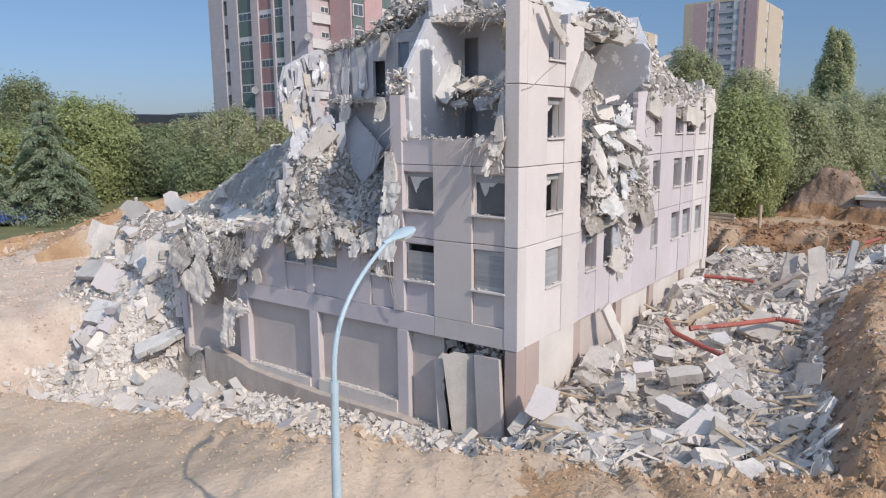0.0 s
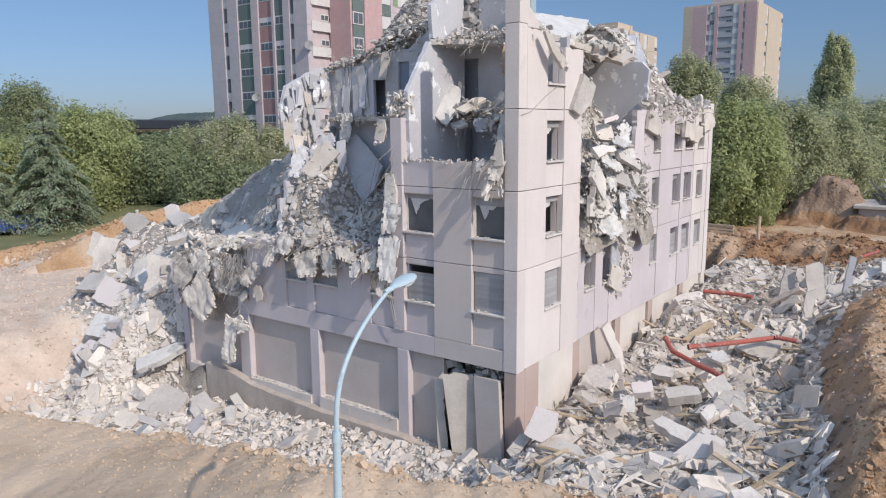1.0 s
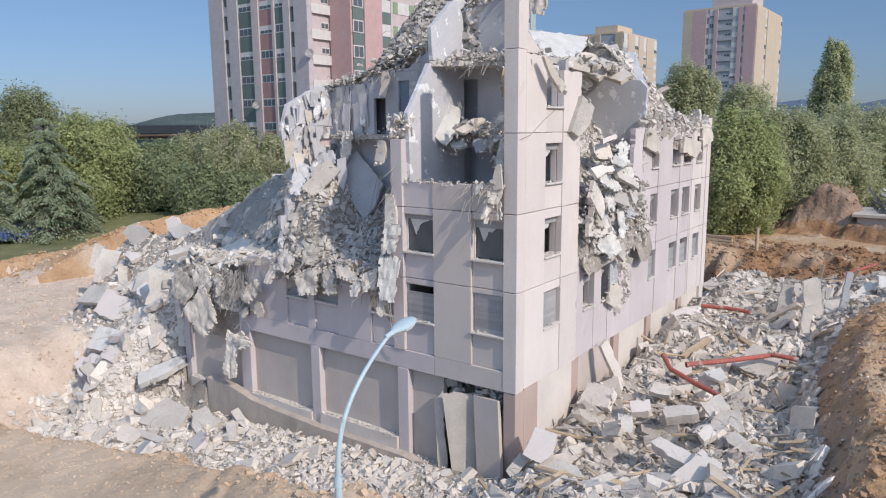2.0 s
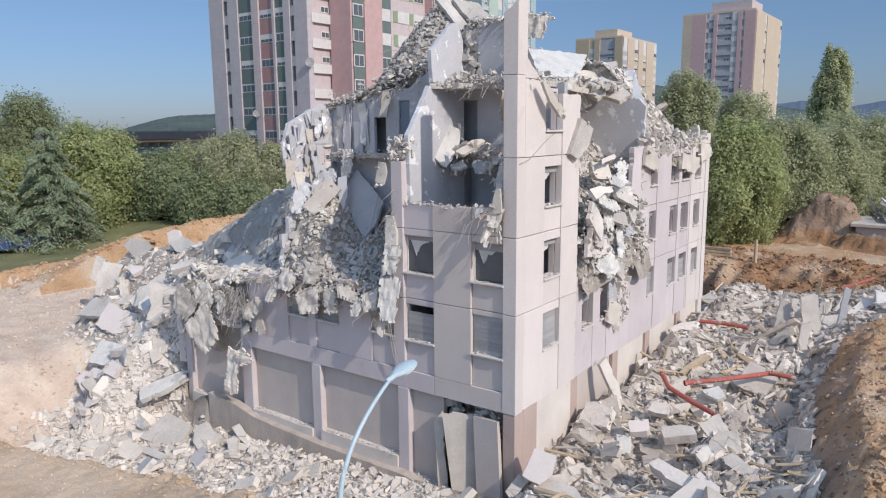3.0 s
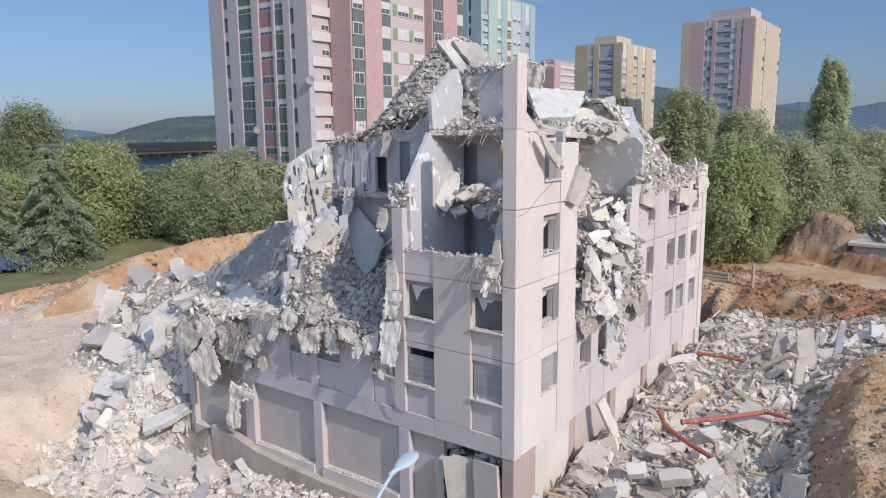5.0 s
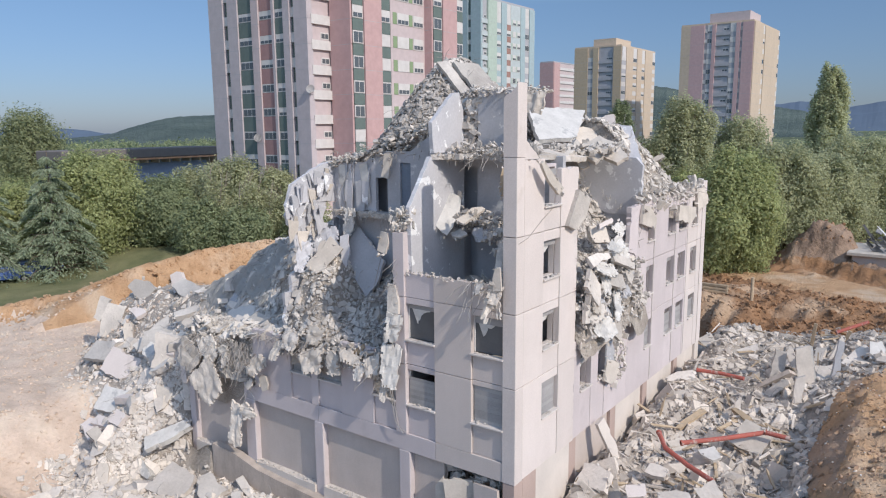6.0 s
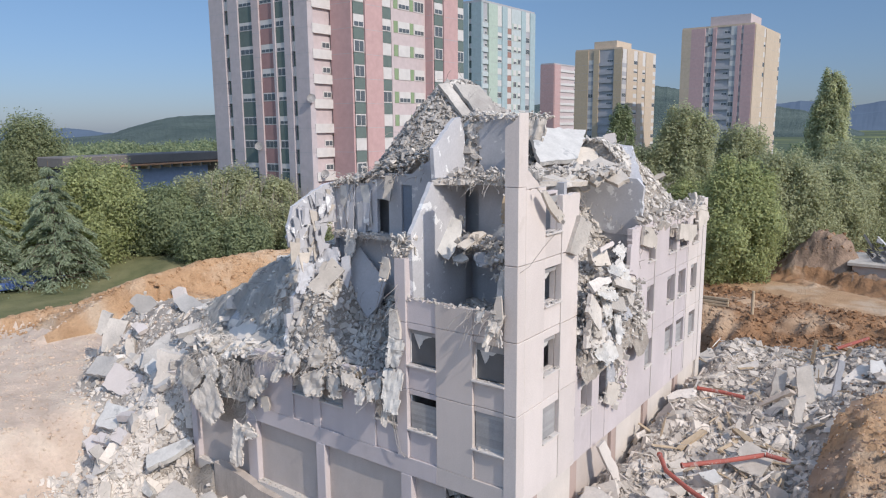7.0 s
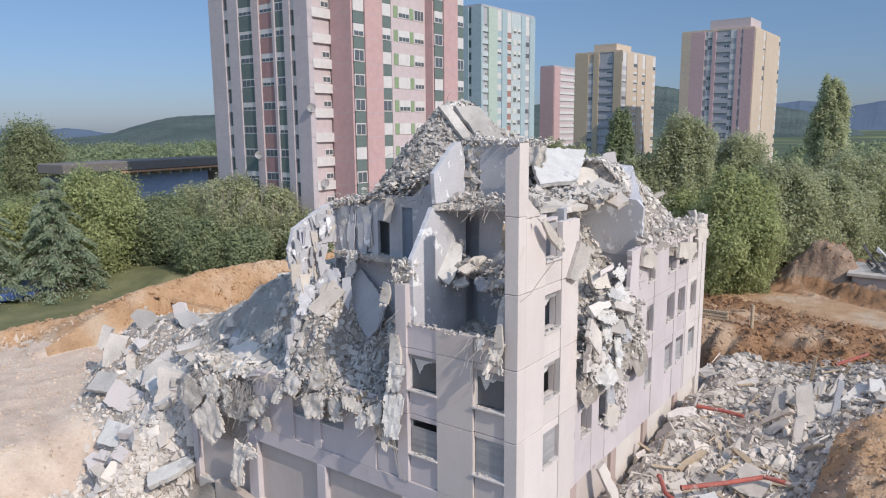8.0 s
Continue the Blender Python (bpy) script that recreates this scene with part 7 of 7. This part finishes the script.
def tree(name, label, x, y, height, width, mat_, seed, count, size=0.3, columnar=False, low=0.15):
    """Trunk, limbs, and an uneven crown of small leaves."""
    r = random.Random(seed)
    nr = np.random.default_rng(seed)
    t = thing(name, label, "tree", (x, y, terrain(x, y) - 0.1))
    bm = tube([(0, 0, 0), (0.1, 0.05, height * 0.3), (r.uniform(-0.4, 0.4), 0.2, height * 0.75)], 0.022 * height, 0.006 * height, 8)
    for i in range(24):
        f = low + (0.92 - low) * (i + 0.5) / 24
        a, q = i * 2.4 + r.uniform(-0.5, 0.5), width * 0.4 * (0.35 if columnar else math.sqrt(max(0.05, 1 - f ** 2.6))) * r.uniform(0.7, 1.1)
        p = Vector((math.cos(a) * q, math.sin(a) * q, height * f * 0.95))
        add_tube(bm, [(p.x * 0.1, p.y * 0.1, max(0.1, p.z - q * 0.9 - 0.08 * height)), (p.x * 0.6, p.y * 0.6, p.z - q * 0.3), tuple(p)], 0.007 * height, 0.002 * height, 5)
    part("trunk", bm, BARK, t)
    p, d = canopy(nr, width, height, low, count, columnar)
    part("crown", leaf_mesh(nr, p, d, size, mat_), mat_, t)
    return t


def cedar(x, y, height, width, seed, count=5200, mat_=None, label="dark green conifer with drooping layered branches"):
    """A conifer with level drooping boughs, set out in uneven tiers."""
    r = random.Random(seed)
    nr = np.random.default_rng(seed)
    mat_ = mat_ or NEEDLE
    t = thing("conifer_tree", label, "tree", (x, y, terrain(x, y) - 0.1))
    bm = tube([(0, 0, 0), (0.05, 0, height * 0.5), (0, 0, height)], 0.02 * height, 0.03, 8)
    ps, ds = [], []
    for i in range(66):  # whorls of six, one above the other
        f = 0.06 + 0.94 * (i // 6 + 0.35 * r.random()) / 11
        reach = width * 0.5 * (1 - f) ** 0.85 * r.uniform(0.7, 1.12) + 0.3
        a = i * 1.0472 + (i // 6) * 0.6 + r.uniform(-0.3, 0.3)
        out = Vector((math.cos(a), math.sin(a), 0))
        z = height * f
        line_ = [out * 0.05 + Vector((0, 0, z)), out * reach * 0.5 + Vector((0, 0, z + 0.05 * reach)), out * reach + Vector((0, 0, z - 0.3 * reach))]
        add_tube(bm, line_, 0.05 * (1 - f) + 0.015, 0.012, 5)
        for k in range(int(count / 66)):
            s = r.random() ** 0.6
            base = line_[1].lerp(line_[2], s * 2 - 1) if s > 0.5 else line_[0].lerp(line_[1], s * 2)
            side = Vector((-out.y, out.x, 0)) * r.gauss(0, 0.19 * reach * (1.15 - s * 0.8))
            ps.append(base + side + Vector((0, 0, r.uniform(-0.32, 0.04) - abs(side.length) * 0.3)))
            ds.append((out * r.uniform(0.2, 1) + side.normalized() * r.uniform(0, 1) + Vector((0, 0, -0.45))).normalized())
    p, d = np.array(ps), np.array(ds)
    v = np.cross(d, nr.normal(size=d.shape))
    v /= np.linalg.norm(v, axis=1)[:, None]
    s = nr.uniform(0.2, 0.42, (len(p), 1))
    vs = np.stack((p - d * s * 0.4, p + v * s * 0.18, p + d * s * 0.7, p - v * s * 0.18), 1).reshape(-1, 3)
    k = np.arange(len(p))[:, None] * 4
    ts = np.concatenate((k + np.array((0, 1, 2)), k + np.array((0, 2, 3))))
    part("trunk", bm, BARK, t)
    part("crown", triangles("crown", vs, ts, mat_), mat_, t)


cedar(-57.0, 11.4, 11.9, 11.0, 1, 19000)
cedar(-59.5, 5.6, 12.5, 12.0, 2, 18000)
P_LABEL, S_LABEL = "broadleaf tree in full leaf by the park lawn", "grey-green broadleaf tree behind the pit"
for k, (x, y, h, w, mat_, count, label) in enumerate((
        (-60.0, 17.5, 10.6, 10.5, LEAF_A, 26000, "bright green " + P_LABEL), (-64.0, 12.0, 9.0, 9.0, LEAF_A, 14000, "bright green " + P_LABEL), (-55.5, 22.5, 7.4, 8.5, LEAF_C, 22000, "dark green " + P_LABEL),
        (-50.5, 27.5, 9.8, 8.0, LEAF_B, 14000, "grey-green " + P_LABEL), (-56.0, 27.5, 8.4, 9.5, LEAF_B, 20000, "grey-green " + P_LABEL), (-47.0, 30.0, 8.6, 6.0, LEAF_B, 7000, "grey-green " + P_LABEL),
        (-72.0, 25.0, 7.0, 9.0, LEAF_A, 12000, "bright green " + P_LABEL), (-70.0, 6.0, 10.5, 10.0, LEAF_C, 12000, "dark green " + P_LABEL), 
        (-5.0, 49.0, 12.6, 9.0, LEAF_A, 34000, "bright " + S_LABEL), (-13.5, 60.0, 19.2, 9.0, LEAF_B, 22000, "tall slender " + S_LABEL), (-9.0, 66.0, 16.6, 8.5, LEAF_B, 20000, "tall slender " + S_LABEL), (-17.5, 58.0, 14.0, 7.0, LEAF_B, 12000, "slender " + S_LABEL),
        (-3.5, 62.0, 13.2, 10.0, LEAF_B, 26000, "broad " + S_LABEL), (1.5, 80.0, 13.6, 12.0, LEAF_B, 22000, "broad " + S_LABEL), (0.0, 66.0, 11.5, 8.0, LEAF_B, 16000, "broad " + S_LABEL), (6.0, 90.0, 11.0, 10.0, LEAF_B, 12000, "low " + S_LABEL), (-11.0, 54.0, 10.0, 7.0, LEAF_A, 12000, "low " + S_LABEL))):
    tree("broadleaf_tree", label, x, y, h, w, mat_, 30 + k, int(count * 2.1), 0.235, low=0.03 if label.startswith("bright grey") else 0.12)
for k, (x, y, h, w) in enumerate(((-44.0, 23.5, 4.8, 6.0), (-41.5, 29.0, 4.4, 5.5), (-47.5, 21.0, 5.6, 6.0))):
    tree("shrub", "dark green shrub on the grass above the bank", x, y, h, w, LEAF_C, 70 + k, 10000, 0.24, low=0.0)
STEM = surf("pale_grey_bark", (0.34, 0.30, 0.26), (0.25, 0.22, 0.19), 3, 18, 0.9, 0.3)
r = random.Random(44)
for k in range(15):
    x, y, h = -47.2 + 0.42 * k + r.uniform(-0.5, 0.5), 22.0 + 0.62 * k + r.uniform(-0.7, 0.7), r.uniform(5.5, 9.5)
    sapling = thing("sapling", "slender grey-stemmed sapling with sparse leaves", "tree", (x, y, terrain(x, y) - 0.1), "saplings")
    mid, top = Vector((r.gauss(0, 0.12), r.gauss(0, 0.12), h * 0.5)), Vector((r.gauss(0, 0.35), r.gauss(0, 0.35), h))
    bm = tube([(0, 0, 0), tuple(mid), tuple(top)], 0.06, 0.015, 6)
    for i in range(9):
        f, a = 0.3 + 0.07 * i, r.uniform(0, 6.283)
        p = mid * (2 * f) if f < 0.5 else mid.lerp(top, 2 * f - 1)
        out = Vector((math.cos(a), math.sin(a), 0))
        add_tube(bm, [tuple(p), tuple(p + out * 0.5 + Vector((0, 0, 0.7))), tuple(p + out * 0.8 + Vector((0, 0, 1.5)))], 0.022, 0.008, 4)
    part("trunk", bm, STEM, sapling)
    nr = np.random.default_rng(600 + k)
    p, d = canopy(nr, 2.2, h, 0.3, 900, True)
    part("crown", leaf_mesh(nr, p, d, 0.2, LEAF_B), LEAF_B, sapling)
for k, (x, y, h) in enumerate(((-41.0, 82.0, 15.8), (-36.5, 80.0, 15.0), (-32.0, 79.0, 13.4))):
    tree("broadleaf_tree", "grey-green park tree behind the ruined block", x, y, h, 7.0, LEAF_B, 90 + k, 12000, 0.33, low=0.1)
tree("broadleaf_tree", "tall olive-green tree standing behind other trees", -117.1, 36.7, 18.4, 11.5, LARCH, 14, 30000, 0.33, True)
tree("poplar_tree", "tall narrow poplar standing above other trees", -5.9, 106.0, 26.6, 6.4, POPLAR, 15, 52000, 0.3, True)
tree("poplar_tree", "small narrow poplar far behind the pit", 4.5, 120.0, 13.0, 5.0, LEAF_C, 16, 7000, 0.45, True)
tree("poplar_tree", "dark narrow poplar before the ochre tower", -52.0, 135.0, 23.0, 7.0, LEAF_C, 17, 15000, 0.45, True)

# ---- distant woods and hills ----
def wood_belt(label, n, area, sizes, mat_, seed, leaf):
    r, nr = random.Random(seed), np.random.default_rng(seed)
    cs, rs = [], []
    for _ in range(n):
        x, y = area(r)
        s = r.uniform(*sizes)
        cs.append((x, y, terrain(x, y) + s * 0.45))
        rs.append(s)
    ob = new("far_wood", leaves(nr, cs, rs, n * 700, leaf, mat_, 0.7))
    tagged(ob, label, "trees", kind="stuff")


def polar(a0, a1, d0, d1):
    def f(r):
        a, d = radians(r.uniform(a0, a1)), r.uniform(d0, d1)
        return 12 - math.sin(a) * d, -20 + math.cos(a) * d
    return f


wood_belt("green belt of park trees beyond the pit", 60, polar(52, 78, 200, 270), (3.0, 5.0), LEAF_C, 21, 0.7)
wood_belt("distant mixed woodland on the plain", 150, polar(44, 76, 260, 700), (5, 9), LEAF_C, 22, 1.3)
wood_belt("distant trees behind the towers", 90, polar(-8, 30, 120, 420), (4, 8), LEAF_C, 23, 1.4)

# Haze is painted into both base colours: greyed for woods, blue for far hills.
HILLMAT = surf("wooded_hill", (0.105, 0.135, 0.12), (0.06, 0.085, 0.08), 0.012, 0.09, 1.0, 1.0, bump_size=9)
HAZEHILL = surf("hazy_blue_hill", (0.10, 0.135, 0.19), (0.09, 0.125, 0.175), 0.001, 0.01, 1.0, 0.0)


def hill(name, label, a0, a1, dist, crest, depth, mat_, foot=-20):
    """A long hill: crest(0..1) is its height along its length."""
    vs, fs, n = [], [], 140
    for i in range(n + 1):
        f = i / n
        a = radians(a0 + (a1 - a0) * f)
        h = crest(f) * (1 + 0.03 * fbm(f * 60, 1.0, 1.0, 3)) + 2.0 * fbm(f * 200, 3.0, 1.0, 2)
        for k, (dd, hh) in enumerate(((-depth, foot), (-depth * 0.5, foot + (h - foot) * 0.62), (0, h), (depth, foot))):
            d = dist + dd
            vs.append((12 - math.sin(a) * d, -20 + math.cos(a) * d, hh))
    for i in range(n):
        for k in range(3):
            q = i * 4 + k
            fs.append((q, q + 4, q + 5, q + 1))
    me = bpy.data.meshes.new(name)
    me.from_pydata(vs, [], fs)
    me.materials.append(mat_)
    tagged(new(name, me), label, "hill", kind="structure")


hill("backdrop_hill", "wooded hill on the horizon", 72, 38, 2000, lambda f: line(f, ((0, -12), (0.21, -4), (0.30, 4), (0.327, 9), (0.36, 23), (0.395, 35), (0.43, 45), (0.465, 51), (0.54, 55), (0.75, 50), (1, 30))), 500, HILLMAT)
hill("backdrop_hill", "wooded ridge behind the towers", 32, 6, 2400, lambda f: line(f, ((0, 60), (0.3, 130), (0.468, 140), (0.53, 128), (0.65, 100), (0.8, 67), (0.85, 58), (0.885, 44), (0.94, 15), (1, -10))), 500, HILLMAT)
hill("backdrop_hill", "low blue hills far away", 85, 55, 3200, lambda f: line(f, ((0, 10), (0.3, 22), (0.573, 26), (0.617, 30), (0.66, 18), (0.70, 26.5), (0.743, 21), (0.785, 6), (1, 0))), 400, HAZEHILL)
hill("backdrop_hill", "far mountains coloured with blue haze", 26, -16, 4300, lambda f: line(f, ((0, 120), (0.3, 118), (0.352, 128), (0.377, 141), (0.403, 134), (0.449, 102), (0.473, 117), (0.502, 132), (0.7, 160), (1, 180))), 500, HAZEHILL)


# ---- parked cars ----
TYRE = surf("black_rubber", (0.03, 0.03, 0.03), (0.02, 0.02, 0.02), 3, 20, 0.8, 0.1)
RIM = surf("grey_wheel_rim", (0.5, 0.5, 0.52), (0.42, 0.42, 0.44), 3, 20, 0.35, 0.0, metal=0.8)


def parked_car(x, y, turn, colour, label):
    """A small hatchback, 4 m long, with cabin, windows, wheels and lights."""
    car = thing("car", label, "car", (x, y, terrain(x, y)), "parked cars")
    car.rotation_euler = (0, 0, radians(turn))
    lacquer = surf(label.split()[0] + "_car_paint", colour, tuple(v * 0.92 for v in colour), 0.5, 9, 0.3, 0.0, spec=0.6)
    bm = bmesh.new()
    side = ((-2.0, 0.3), (2.0, 0.3), (2.05, 0.62), (1.9, 0.82), (0.95, 0.92), (0.35, 1.42), (-1.3, 1.44), (-1.95, 0.95))
    a = [bm.verts.new((u, -0.82 + 0.1 * (w > 1.1), w)) for u, w in side]
    b = [bm.verts.new((u, 0.82 - 0.1 * (w > 1.1), w)) for u, w in side]
    bm.faces.new(a)
    bm.faces.new(b[::-1])
    for i in range(len(side)):
        bm.faces.new((a[i], b[i], b[(i + 1) % len(side)], a[(i + 1) % len(side)]))
    bmesh.ops.recalc_face_normals(bm, faces=bm.faces)
    bmesh.ops.bevel(bm, geom=bm.edges[:], offset=0.05, segments=2, affect="EDGES")
    part("body", bm, lacquer, car)
    for s_ in (-1, 1):
        part("window", box((-1.2, s_ * 0.765 - 0.02, 1.0), (0.3, s_ * 0.765 + 0.02, 1.34), 0.015), GLASS, car)
        part("headlight", box((1.93, s_ * 0.6 - 0.16, 0.62), (2.03, s_ * 0.6 + 0.16, 0.76), 0.02), T_WHITE, car)
        for u in (-1.25, 1.3):
            wheel = part("wheel", tube([(u, s_ * 0.66, 0.3), (u, s_ * 0.86, 0.3)], 0.31, 0.31, 16), TYRE, car)
            part("rim", tube([(u, s_ * 0.85, 0.3), (u, s_ * 0.875, 0.3)], 0.19, 0.19, 12), RIM, wheel)
    m = Matrix.Translation((0.64, 0, 1.19)) @ pose(0, 0, 0, 0, 40, 0)
    bm = box((-0.36, -0.62, -0.015), (0.36, 0.62, 0.015), 0.01)
    bm.transform(m)
    part("windscreen", bm, GLASS, car)


for x, y, turn, colour, label in ((-57.8, 7.2, 70, (0.05, 0.10, 0.28), "blue car parked in the shade of the trees"), (-58.6, 10.4, 74, (0.06, 0.11, 0.26), "dark blue car parked under a conifer"), (-63.5, 17.0, 66, (0.05, 0.12, 0.30), "bright blue car parked beside the lawn"),
                                  (-0.6, 131.0, 8, (0.7, 0.7, 0.7), "white car on the far car park"), (2.4, 126.5, 12, (0.35, 0.37, 0.4), "silver car on the far car park"), (5.0, 124.0, 10, (0.06, 0.06, 0.07), "black car on the far car park")):
    parked_car(x, y, turn, colour, label)
